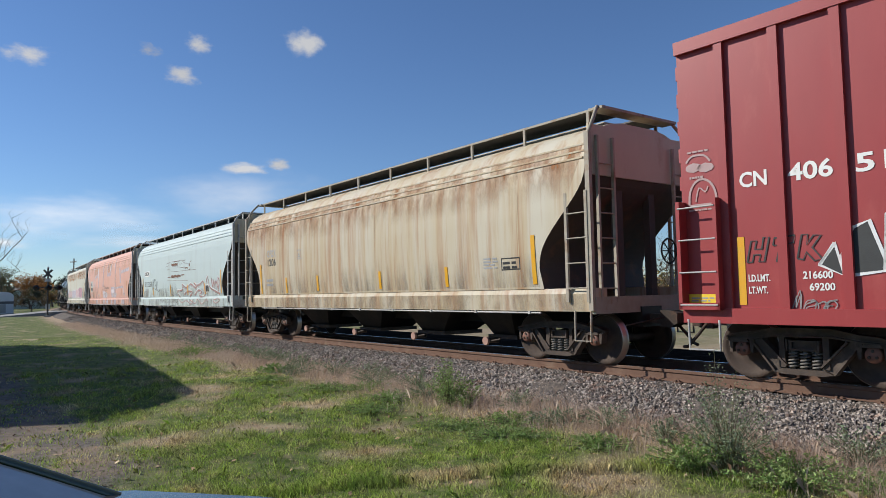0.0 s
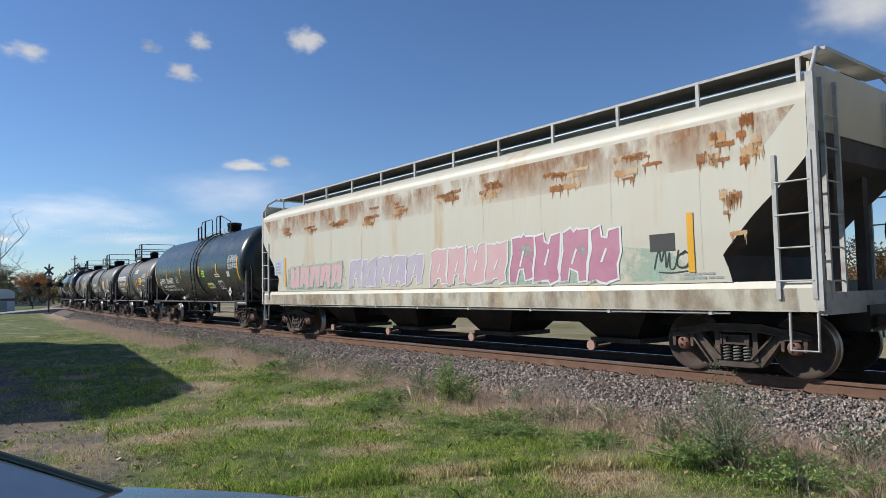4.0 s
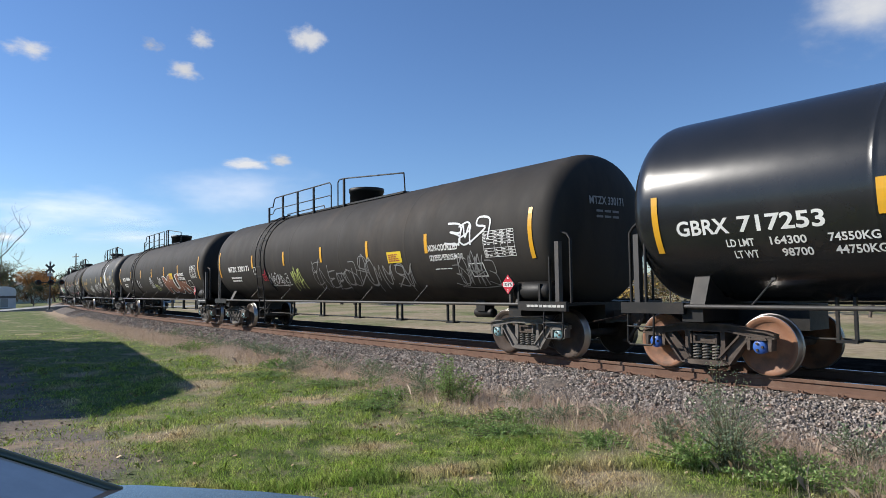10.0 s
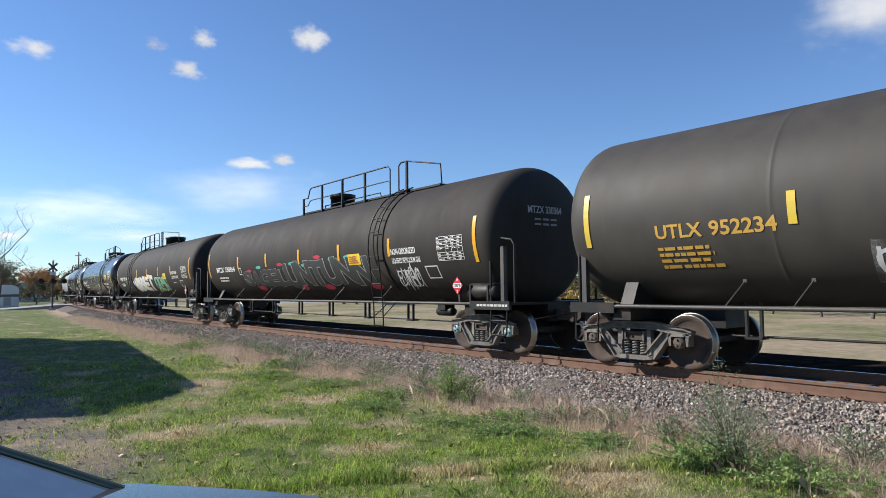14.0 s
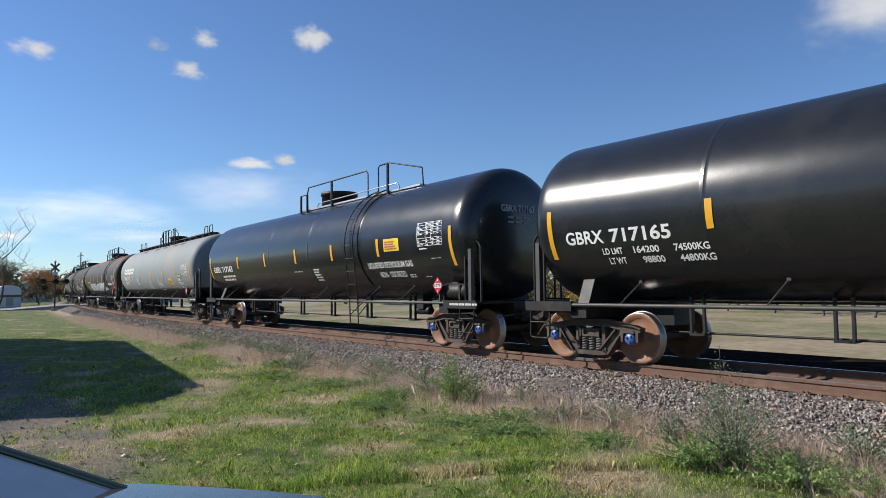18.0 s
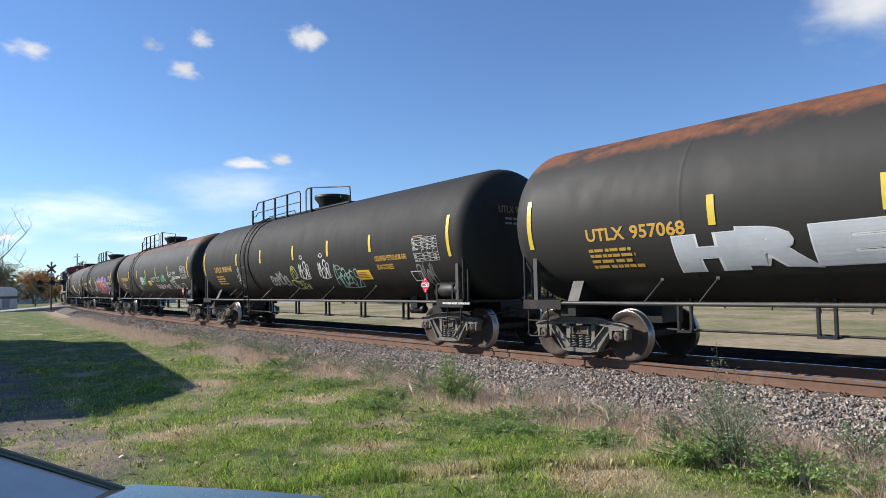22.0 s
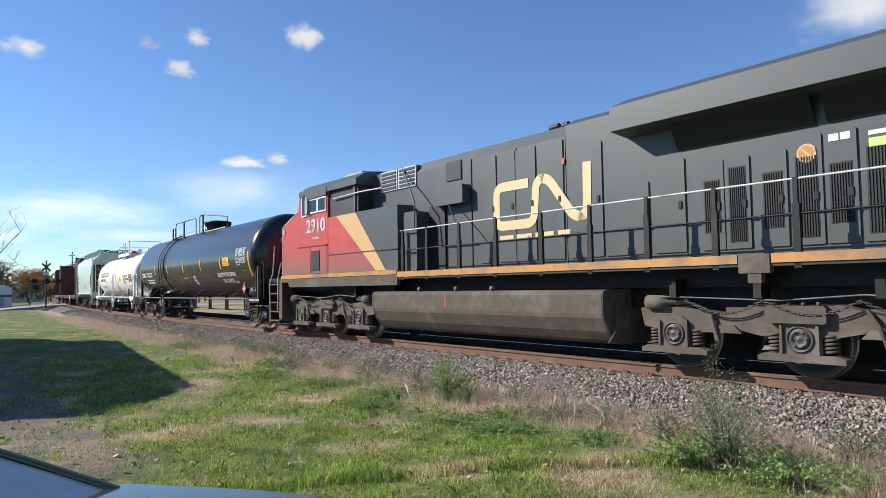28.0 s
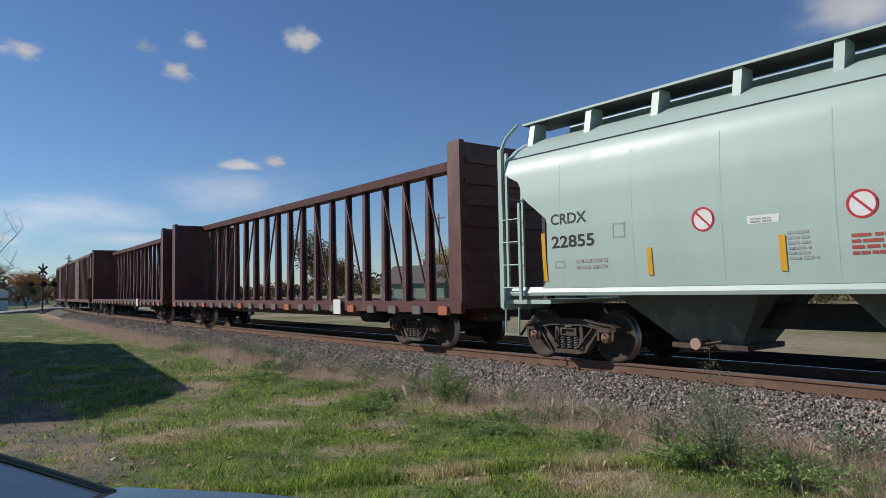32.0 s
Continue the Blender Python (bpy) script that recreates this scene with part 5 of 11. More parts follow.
        d.stroke([(4.8, 2.9), (5.05, 3.1), (5.1, 3.5)], "spray_char", 0.025, 0.006).stroke([(5.0, 2.75), (5.2, 3.0), (5.3, 3.45)], "spray_char", 0.02, 0.006).stroke([(4.75, 2.5), (5.0, 2.55), (5.15, 2.35), (5.4, 2.45)], "spray_char", 0.02, 0.006).stroke([(4.85, 2.1), (5.1, 2.2), (5.4, 2.05)], "spray_char", 0.02, 0.006).stroke([(5.1, 2.95), (5.28, 3.2), (5.36, 3.5)], "spray_char", 0.03, 0.006).stroke([(4.9, 2.7), (5.05, 2.62), (5.0, 2.8), (4.88, 2.78)], "spray_char", 0.03, 0.006).stroke([(5.15, 2.45), (5.3, 2.2), (5.1, 2.0)], "spray_char", 0.02, 0.006)
        d.tag(8.5, 1.75, 0.3, 0.3, 2, "spray_white", 44, 0.018).tag(-4.3, 1.55, 1.5, 0.4, 4, "spray_white", 41, 0.05).quad([(-4.35, 1.45), (-2.8, 1.45), (-2.9, 1.95), (-4.3, 2.0)], "spray_mist", 0.001)
        d.tag(-1.2, 1.6, 1.4, 0.42, 6, "spray_white", 42, 0.028).tag(0.55, 1.55, 2.2, 0.6, 6, "spray_white", 48, 0.032).tag(3.35, 1.7, 1.0, 0.34, 5, "spray_white", 45, 0.026).tag(3.6, 2.1, 0.45, 0.5, 2, "spray_faint", 49, 0.024)
        d.tag(5.4, 1.55, 0.7, 0.2, 4, "spray_faint", 43, 0.02).tag(6.1, 1.5, 0.6, 0.2, 3, "spray_teal", 50, 0.016).tag(6.85, 1.35, 0.6, 0.3, 4, "spray_faint", 51, 0.026)
    yellow_tank(31.45, "952234", [fn13], label="worn matt black tank car with white sprayed shapes", ladder=4.27, platform=(-1.58, 3.9, 6.4), dome=(0.25, 0.42), words=("NON-ODORIZED", "LIQUEFIED", "PETROLEUM GAS"), word_at=(6.35, 2.42), half=8.86, panel=(2.86, 3.6, 2.27, 2.7), tc=16.4, paint="tank_aged_black", bars=(-5.2, -2.5, 0.22, 2.95, 5.69), bar_z=2.5)
    dull_tank(10.7, "330364", [(lambda d: d.word("SAGEL", -5.1, 1.6, 3.9, 0.56, "spray_char", "spray_grey", 0.05, 0.02, 0.05, 0.1, 51)), (lambda d: d.word("UNTUNN", -1.25, 1.55, 5.5, 0.78, "spray_char", "spray_grey", 0.05, 0.022, 0.05, -0.12, 54)), (lambda d: [d.blob(-4.4 + 0.95 * i, 2.16 + 0.1 * math.sin(i * 2.3) + 0.03 * i, 0.22, 0.06, "spray_teal" if i % 3 else "spray_red", 500 + i, 0.001) for i in range(9)]), (lambda d: [d.blob(x, 1.52, 0.3, 0.09, "spray_red", 520 + i, 0.001) for i, x in enumerate((-3.9, -0.4, 1.4, 4.2))]), T("spray_white", 5.5, 1.5, 0.95, 0.4, 5, 53, 0.03)], label="dull black tank car with grey and teal spray lettering", ladder=4.8, platform=(-1.5, 4.1, 6.4), dome=(0.1, 0.4), panel=(3.25, 3.92, 2.12, 2.42))
    dull_tank(-10.12, "330160", [T("spray_faint", -6.4, 1.75, 1.2, 0.4, 6, 61, 0.02), (lambda d: d.word("eBET", -3.7, 1.5, 4.9, 0.82, "spray_white", "black_paint", 0.06, 0.022, 0.05, 0.05, 62, 0.0)), (lambda d: [d.blob(x, z, 0.11, 0.13, "spray_yellow", 600 + i, 0.009, 0.4) for i, (x, z) in enumerate(((-3.2, 2.15), (-3.35, 1.66), (-1.95, 2.2), (-1.75, 1.7), (-0.6, 2.2), (-0.5, 1.75), (0.55, 2.2), (0.62, 1.7)))]), (lambda d: d.blob(-3.95, 1.98, 0.14, 0.16, "spray_white", 640, 0.002)), L("spray_teal", "spray_lime", 1.6, 1.5, 2.6, 0.7, 4, 64, 0.04)], label="dull black tank car with yellow and white bubble letters")
    new_tank(-30.67, "717165", ("164200", "74500", "98800", "44800"))
    new_tank(-50.66, "717163")

    def fn17(d):
        d.rings(-7.3, 2.56, 2.9, 0.36, 6, 0.11, W, 0.2)
        d.text("PROX 31538", -7.3, 2.2, 0.2, 1.5, W).bars(-7.1, 1.95, 1.2, 0.18, 2, W, 7, 6).outline(-5.0, -4.75, 2.2, 2.42, W)
        d.rect(5.85, 6.8, 2.11, 2.28, B).text("NON-ODORIZED", 5.9, 2.135, 0.12, 0.86, W, 0.004).text("LIQUEFIED", 5.95, 1.95, 0.12, 0.65, W).text("PETROLEUM", 5.95, 1.78, 0.12, 0.75, W).text("GAS", 6.0, 1.6, 0.12, 0.3, W)
        for i, x in enumerate((-4.5, -1.6, 0.4, 2.6, 4.2)):
            d.rust(x, 3.86, 1.1, 0.1, 80 + i, 2)
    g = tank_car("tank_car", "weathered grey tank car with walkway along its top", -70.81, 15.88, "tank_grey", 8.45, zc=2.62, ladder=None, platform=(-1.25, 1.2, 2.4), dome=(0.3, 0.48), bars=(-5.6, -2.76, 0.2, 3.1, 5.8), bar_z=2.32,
                 marks=[fn17, T("spray_white", -0.75, 1.62, 0.85, 0.3, 4, 71, 0.025), T("spray_white", 1.6, 1.65, 0.95, 0.35, 4, 72, 0.03), T("spray_blue", -3.6, 1.95, 0.6, 0.3, 2, 73, 0.08)], rail_style="long", stays=(-5.6, -3.2, -0.8, 1.6, 4.1), chart=(7.0, 8.0, 2.2, 2.75), panel=(4.08, 4.75, 1.78, 2.12), placard=(7.8, "1075"), over=2.0, seams=[-8.45, -4.6, -1.31, 3.76, 6.5, 8.45])
    walkway = Shape().box(-8.2, 8.2, -0.55, -0.1, 4.24, 4.28)
    part("walkway", walkway, "frame_grey", g, "grey open steel walkway")
    for i in range(15):
        x = -8.0 + i * 1.14
        part("walkway_bracket", Shape().box(x - 0.05, x + 0.05, -0.5, 0.0, 4.1, 4.24), "frame_grey", g)
    for x in (-7.6, -6.4, 7.2, 8.0):
        part("grab_hoop", Shape().tube([(x, -0.5, 4.2), (x, -0.5, 4.52), (x + 0.08, -0.5, 4.6), (x + 0.45, -0.5, 4.6), (x + 0.52, -0.5, 4.52), (x + 0.52, -0.5, 4.2)], 0.02, 6), "frame_black", g)

    yellow_tank(-90.96, "957068", [(lambda d: d.word("HREAOHMEL", -5.65, 1.62, 9.5, 0.56, "spray_silver", "spray_white", 0.07, 0.03, 0.08, 0.0, 81, 0.0, 0.0, 1.05)), T("spray_faint", 4.7, 1.5, 0.6, 0.35, 3, 83, 0.025), P("placard_red", (5.7, 6.25, 1.62, 1.8), (7.2, 7.85, 1.95, 2.1), (7.3, 7.9, 1.7, 1.9)), P(GW, (5.0, 6.9, 1.98, 2.14))],
                label="matt black tank car with long silver sprayed lettering", ladder=4.45, platform=(-1.53, 3.63, 6.4), dome=(0.35, 0.58), half=8.84, panel=(3.2, 3.7, 2.0, 2.15), paint="tank_rusty_black")
    def fn19(d):
        d.tag(-5.1, 1.66, 0.4, 0.45, 2, "spray_white", 96, 0.022).tag(-1.95, 1.66, 1.35, 0.28, 5, "spray_grey", 91, 0.04)
        d.stroke([(0.05, 1.62), (-0.1, 1.9), (0.1, 2.2), (0.3, 2.1), (0.32, 1.85), (0.05, 1.8), (0.35, 1.5), (-0.25, 1.5), (-0.3, 1.75), (0.2, 1.7)], "spray_lime", 0.03).stroke([(0.0, 1.85), (0.12, 2.15), (0.25, 1.85)], "spray_lime", 0.025).tag(0.15, 1.5, 0.6, 0.2, 4, "spray_lime", 92, 0.022)
        for x in (0.58, 1.95):
            d.tag(x, 1.86, 0.68, 0.4, 4, "spray_white", 93, 0.026).stroke([(x + 0.25, 2.45), (x + 0.35, 2.52), (x + 0.48, 2.46), (x + 0.36, 2.4), (x + 0.25, 2.45)], "spray_white", 0.022)
        d.tag(2.85, 1.56, 1.3, 0.4, 6, "spray_foam", 95, 0.032).stroke([(3.05, 2.06), (3.2, 2.14), (3.35, 2.06), (3.2, 2.0), (3.05, 2.06)], "spray_foam", 0.022).tag(7.15, 1.55, 0.66, 0.42, 4, "spray_faint", 97, 0.02)
    yellow_tank(-110.98, "958148", [fn19], label="matt black tank car with small white sprayed names", words=("LIQUEFIED PETROLEUM GAS", "NON-ODORIZED"), word_at=(5.4, 2.13), panel=(4.2, 4.92, 1.69, 1.95), bars=(-4.8, -2.4, 0.36, 2.78, 5.23), bar_z=2.64)

    def boycott(d):
        d.word("BOYCOTT", 0.9, 2.0, 2.0, 0.27, "spray_white", None, 0.0, jump=0.08, lean=0.25, seed=3, squeeze=0.8, thin=0.006).word("THEY", 4.75, 2.2, 0.75, 0.24, "spray_white", None, 0.0, jump=0.12, lean=0.3, seed=4, squeeze=0.82, thin=0.004).word("RUINED", 4.95, 1.88, 1.0, 0.22, "spray_white", None, 0.0, jump=0.1, lean=0.3, seed=5, squeeze=0.82).word("FOOTBALL", 5.1, 1.6, 1.3, 0.22, "spray_white", None, 0.0, jump=0.1, lean=0.3, seed=6, squeeze=0.82)
        d.rect(5.5, 7.0, 2.1, 2.22, GW).text("LIQUEFIED", 5.75, 2.3, 0.12, 0.6, W).text("PETROLEUM", 5.75, 2.13, 0.12, 0.65, B, 0.004)
    yellow_tank(-130.85, "958188", half=8.63, set_back=0.12, marks=[boycott, T("spray_white", -1.9, 1.95, 0.9, 0.35, 5, 104, 0.035), T("spray_white", 1.6, 1.66, 2.9, 0.18, 12, 105, 0.02), T("spray_green", 3.1, 2.0, 1.0, 0.28, 6, 102, 0.045), T("spray_green", -1.2, 1.9, 0.7, 0.35, 5, 103, 0.03), T("spray_grey", -2.9, 1.65, 0.8, 0.25, 3, 106, 0.025)], label="matt black tank car with white sprayed protest words", panel=(0.04, 0.7, 1.85, 2.1), paint="tank_rusty_black")
    def mural(d):
        for k, (x, z, rx, rz) in enumerate(((0.25, 1.95, 0.45, 0.42), (1.5, 2.35, 0.45, 0.26), (2.75, 2.42, 0.42, 0.26), (4.35, 2.46, 0.55, 0.27), (5.75, 2.2, 0.6, 0.4), (6.15, 1.85, 0.42, 0.36), (1.2, 1.75, 1.0, 0.4), (5.3, 1.7, 0.9, 0.36))):
            d.blob(x, z, rx, rz, "spray_violet", 200 + k, 0.001 + 0.0006 * k)
        d.word("MA", 0.35, 1.48, 2.1, 0.86, "spray_maroon", "spray_lime", 0.07, 0.05, 0.05, 0.1, 1, 0.008)
        d.word("D", 2.2, 1.45, 1.3, 0.84, "spray_red", "spray_lime", 0.07, 0.05, 0.05, 0.1, 2, 0.008)
        d.word("I", 3.15, 1.42, 1.0, 0.86, "spray_red", "spray_lime", 0.08, 0.05, 0.03, 0.1, 3, 0.012)
        d.blob(3.72, 2.36, 0.26, 0.17, "spray_lime", 211, 0.010).blob(3.72, 2.36, 0.2, 0.12, "spray_pink", 212, 0.014)
        d.word("ZR", 3.95, 1.48, 2.0, 0.92, "spray_maroon", "spray_lime", 0.07, 0.05, 0.06, 0.1, 4, 0.008)
        d.text("NON-ODORIZED", 4.15, 2.06, 0.14, 1.15, W, 0.022).text("LIQUEFIED PETROLEUM GAS", 4.02, 1.9, 0.11, 1.4, W, 0.022)
        d.rect(5.92, 6.48, 2.08, 2.26, GW).text("LIQUEFIED", 5.94, 2.18, 0.07, 0.5, "placard_red", 0.004).text("PETROLEUM GAS", 5.94, 2.10, 0.06, 0.52, "placard_red", 0.004)
        d.rect(6.52, 7.1, 2.09, 2.24, "placard_red").text("NON-ODORIZED", 6.54, 2.13, 0.07, 0.54, W, 0.004)
    yellow_tank(-150.93, "958256", [mural, T("spray_white", -3.75, 2.12, 0.85, 0.42, 5, 113, 0.026), T("spray_grey", -5.0, 1.62, 1.3, 0.42, 7, 114, 0.026), T("spray_grey", -3.5, 1.5, 0.9, 0.5, 5, 117, 0.03), T("spray_white", -1.5, 1.62, 1.1, 0.25, 6, 116, 0.02), T("spray_white", -0.25, 1.85, 0.5, 0.4, 4, 118, 0.022), T("spray_blue", -6.2, 1.8, 0.5, 0.2, 4, 119, 0.018)],
                label="matt black tank car with red, lime and violet mural", panel=None)
    yellow_tank(-170.24, "958299", [T("spray_white", -1.2, 1.7, 1.6, 0.6, 5, 121, 0.06)], label="matt black tank car with rust along its top", paint="tank_rusty_black")
    new_tank(-211.8, "717237", ladder=-3.8, platform=(-5.1, -1.0, 3.1), dome=(0.25, 0.58), bars=(-5.2, -2.8, 0.0, 2.65, 5.28))

    def fn25(d):
        d.rings(-5.6, 2.5, 3.5, 0.34, 6, 0.105, "spray_slate", 0.25)
        d.text("PROX 42136", -5.55, 2.18, 0.2, 1.95, B).bars(-5.2, 1.75, 2.2, 0.18, 2, "grey_paint", 7, 7)
        d.text("HYDROGEN PEROXIDE", 3.2, 2.36, 0.13, 1.5, B).text("PEROXYDE D'HYDROGENE", 3.22, 2.17, 0.13, 1.75, B).text("STABILIZED", 3.26, 1.98, 0.12, 0.8, B)
        d.bars(5.3, 1.75, 0.5, 0.16, 3, B, 4, 2).bars(4.5, 1.68, 0.3, 0.1, 3, "grey_paint", 4, 2)
        d.rect(5.1, 6.05, 2.07, 2.52, "grey_paint", 0.0)
    white = tank_car("tank_car", "white tank car with black lettering and white ladder", -229.74, 11.7, "tank_white", 6.45, r=1.40, zc=2.48, metal="white_paint", ladder=0.38, platform=(-0.8, 0.6, 2.9), dome=(1.0, 0.16), bars=(-3.2, -1.2, 1.55, 3.4), bar_z=2.24, bar_h=0.2,
             marks=[fn25], rail_style="tall", stays=(-3.2, 2.4), panel=(1.98, 2.53, 2.15, 2.45), placard=(5.55, "2015"), over=2.0, seams=[-6.45, 0.0, 6.45], reservoir=False, chart=(5.1, 6.05, 2.07, 2.52), table_mat="black_paint")
    part("valve_cover", Shape().lathe([(3.9, 0.0), (3.9, 0.2), (4.12, 0.2), (4.2, 0.14), (4.22, 0.0)], "z", (0.95, -0.35, 0), 18), "placard_red", white, "red valve cover")


build_tanks()


# ---- covered hoppers, box cars, centre-beam flats
def side_panel_levels(levels, ext):
    """levels: (z, half width); ext(z): half length. A closed body from stacked rectangles."""
    s = Shape()
    v = []
    for z, w in levels:
        e = ext(z)
        v += [(-e, -w, z), (e, -w, z), (e, w, z), (-e, w, z)]
    n, m_ = len(v), len(levels) - 1
    quad = lambda i, k: (4 * i + k, 4 * i + (k + 1) % 4, 4 * i + 4 + (k + 1) % 4, 4 * i + 4 + k)
    for k in (0, 2):                                    # long sides, rounded
        s.add(v, [quad(i, k) for i in range(m_)], 0, True)
    s.add(v, [(3, 2, 1, 0), (n - 4, n - 3, n - 2, n - 1)])
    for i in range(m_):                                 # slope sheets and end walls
        # Below z = 3.6 the ends take the colour that holds the recess's shade.
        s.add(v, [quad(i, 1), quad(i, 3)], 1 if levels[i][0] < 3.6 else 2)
    return s


def interp(pts):
    zs, es = [p[0] for p in pts], [p[1] for p in pts]
    return lambda z: float(np.interp(z, zs, es))


def end_ladder(car, x, y, z0, z1, w, metal, along="x"):
    for d in (-w, w):
        a = (x + d, y, z0) if along == "x" else (x, y + d, z0)
        b = (x + d, y, z1) if along == "x" else (x, y + d, z1)
        part("ladder_rail", Shape().box(min(a[0], b[0]) - 0.03, max(a[0], b[0]) + 0.03, a[1] - 0.025, a[1] + 0.025, z0, z1), metal, car)
    z = z0 + 0.25
    while z < z1 - 0.1:
        a = (x - w, y - 0.02, z) if along == "x" else (x, y - w, z)
        b = (x + w, y - 0.02, z) if along == "x" else (x, y + w, z)
        part("rung", Shape().rod(a, b, 0.014, 6), metal, car)
        z += 0.45


def hopper(label, c, tc, half, paint, cut, bays, levels, metal, run_z=4.85, run_y=1.05, seam_step=1.66, deco=None, sill=(1.04, 1.46), bars=(), lines=True, run_style="flat", bar_w=0.11):
    car = thing("covered_hopper", label, "hopper car", "train")
    upper = [(w, z) for z, w in reversed(levels) if z > 3.7]
    roof_z = float(np.interp(run_y, [w for w, z in upper], [z for w, z in upper])) - 0.03
    ext = interp(cut)
    side = interp(levels)
    low, top_z = levels[0][0], levels[-1][0]
    levels = sorted({*levels, *((round(z, 3), side(z)) for z in np.arange(low + 0.1, 3.75, 0.1))})
    levels = [p for p, q in zip(levels, levels[1:] + [(9, 0)]) if q[0] - p[0] > 0.03 or q[0] == 9]
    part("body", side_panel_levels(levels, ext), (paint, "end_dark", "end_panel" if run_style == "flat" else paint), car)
    for x in (-tc / 2, tc / 2):
        truck(car, x, "truck_iron", "wheel_plate", "cap_rust")
    couplers(car, half + 0.72)
    sh = Shape()
    sh.box(-half - 0.1, half + 0.1, -0.3, 0.3, 0.72, 1.1)
    part("centre_sill", sh, "frame_black", car)
    for y in (-1, 1):
        s = Shape()
        w = side(sill[1])
        s.extrude_x([(y * (w - 0.32), sill[0]), (y * w, sill[0]), (y * (w + 0.02), sill[1] - 0.1), (y * (w - 0.02), sill[1]), (y * (w - 0.32), sill[1])], -half - 0.05, half + 0.05)
        part("side_sill", s, paint, car)
        for d in (-1, 1):
            x = d * half
            post = Shape()
            post.box(x - 0.05, x + 0.05, y * 1.57 - 0.04, y * 1.57 + 0.04, sill[1] - 0.4, 4.25)
            post.tube([(x, y * 1.57, 4.2), (x, y * 1.4, 4.5), (x - d * 0.1, y * (run_y + 0.1), run_z)], 0.035, 6)
            part("corner_post", post, metal, car)
            end_ladder(car, x - d * 0.29, y * 1.6, sill[1] - 0.25, 3.2 if d > 0 else 3.1, 0.24, metal)
            end_ladder(car, x + d * 0.04, y * 1.15, 1.2, 4.2, 0.22, metal, "y")
            st = Shape()
            st.tube([(x - d * 0.05, y * 1.55, 1.05), (x - d * 0.05, y * 1.57, 0.52), (x - d * 0.42, y * 1.57, 0.52), (x - d * 0.42, y * 1.55, 1.05)], 0.02, 6)
            part("sill_step", st, metal, car)
        rb = Shape()                                     # running board beside the hatches
        rb.box(-half + 0.15, half - 0.3, min(y * run_y, y * 0.28), max(y * run_y, y * 0.28), run_z - 0.03, run_z)
        board = part("running_board", rb, "frame_grey", car)
        part("board_edge", Shape().box(-half + 0.15, half - 0.3, y * run_y - 0.02, y * run_y + 0.02, run_z - 0.03, run_z + 0.012), metal, board)
        n = int(2 * half / seam_step)
        for i in range(n + 1):
            x = -half + 0.4 + (2 * half - 0.8) * i / n
            b = Shape()
            if run_style == "flat":
                b.box(x - 0.03, x + 0.03, min(y * (run_y + 0.02), y * (run_y - 0.02)), max(y * (run_y + 0.02), y * (run_y - 0.02)), roof_z, run_z - 0.02)
            else:
                b.extrude_x([(y * (run_y - 0.03), run_z - 0.03), (y * 0.7, run_z - 0.03), (y * 0.72, 4.45), (y * 1.12, 4.28)], x - 0.07, x + 0.07)
            part("board_bracket", b, metal, car)
    for d in (-1, 1):                                   # end platform and slope-sheet stays
        x = d * half
        e = Shape()
        e.box(min(x, x - d * 1.2), max(x, x - d * 1.2), -1.5, 1.5, 1.12, 1.2)
        e.box(x - 0.06, x + 0.06, -1.55, 1.55, 1.0, 1.3)
        part("end_platform", e, metal, car)
        for y in (-0.5, 0.5):
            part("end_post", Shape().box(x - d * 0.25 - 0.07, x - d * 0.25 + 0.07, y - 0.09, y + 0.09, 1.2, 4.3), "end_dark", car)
        if run_style == "flat":
            part("end_sheet", Shape().box(min(x - d * 0.07, x - d * 0.03), max(x - d * 0.07, x - d * 0.03), -1.5, 1.5, 3.5, 4.42), "end_panel", car)
            part("end_board", Shape().box(min(x - d * 0.31, x + d * 0.02), max(x - d * 0.31, x + d * 0.02), -run_y - 0.1, run_y + 0.1, run_z - 0.05, run_z), metal, car)
    wheel = Shape().lathe([(0.0, 0.24), (0.02, 0.26), (0.04, 0.24), (0.02, 0.22), (0.0, 0.24)], "x", (half + 0.12, 0.55, 2.15), 18)
    for k in range(4):
        a = k * math.pi / 4
        wheel.rod((half + 0.14, 0.55 - 0.24 * math.cos(a), 2.15 - 0.24 * math.sin(a)), (half + 0.14, 0.55 + 0.24 * math.cos(a), 2.15 + 0.24 * math.sin(a)), 0.012, 5)
    part("hand_brake", wheel, "frame_black", car)
    if run_style == "flat":                             # air line clipped under the sill
        pipe = Shape().rod((-half + 1.3, -1.53, sill[0] - 0.035), (half - 1.3, -1.53, sill[0] - 0.035), 0.018, 8)
        for k in range(9):
            px_ = -half + 1.6 + (2 * half - 3.2) * k / 8
            pipe.box(px_ - 0.03, px_ + 0.03, -1.56, -1.5, sill[0] - 0.06, sill[0])
        part("air_pipe", pipe, "post_grey", car)
    hatch = Shape()
    hatch.extrude_x([(-0.26, 4.5), (0.26, 4.5), (0.22, run_z - 0.03), (-0.22, run_z - 0.03)], -half + 0.7, half - 0.7)
    part("hatch_cover", hatch, paint, car)
    for xa, xb, ba, bb in bays:                          # hopper bottoms
        s = Shape()
        zt, zb = sill[0] + 0.25, 0.46
        q = [(xa, -1.1, zt), (xb, -1.1, zt), (xb, 1.1, zt), (xa, 1.1, zt), (ba, -0.55, zb), (bb, -0.55, zb), (bb, 0.55, zb), (ba, 0.55, zb)]
        s.add(q, [(0, 1, 5, 4), (1, 2, 6, 5), (2, 3, 7, 6), (3, 0, 4, 7), (4, 5, 6, 7), (3, 2, 1, 0)])
        bay = part("hopper_bay", s, "bay_dirty" if run_style != "flat" else "frame_black", car)
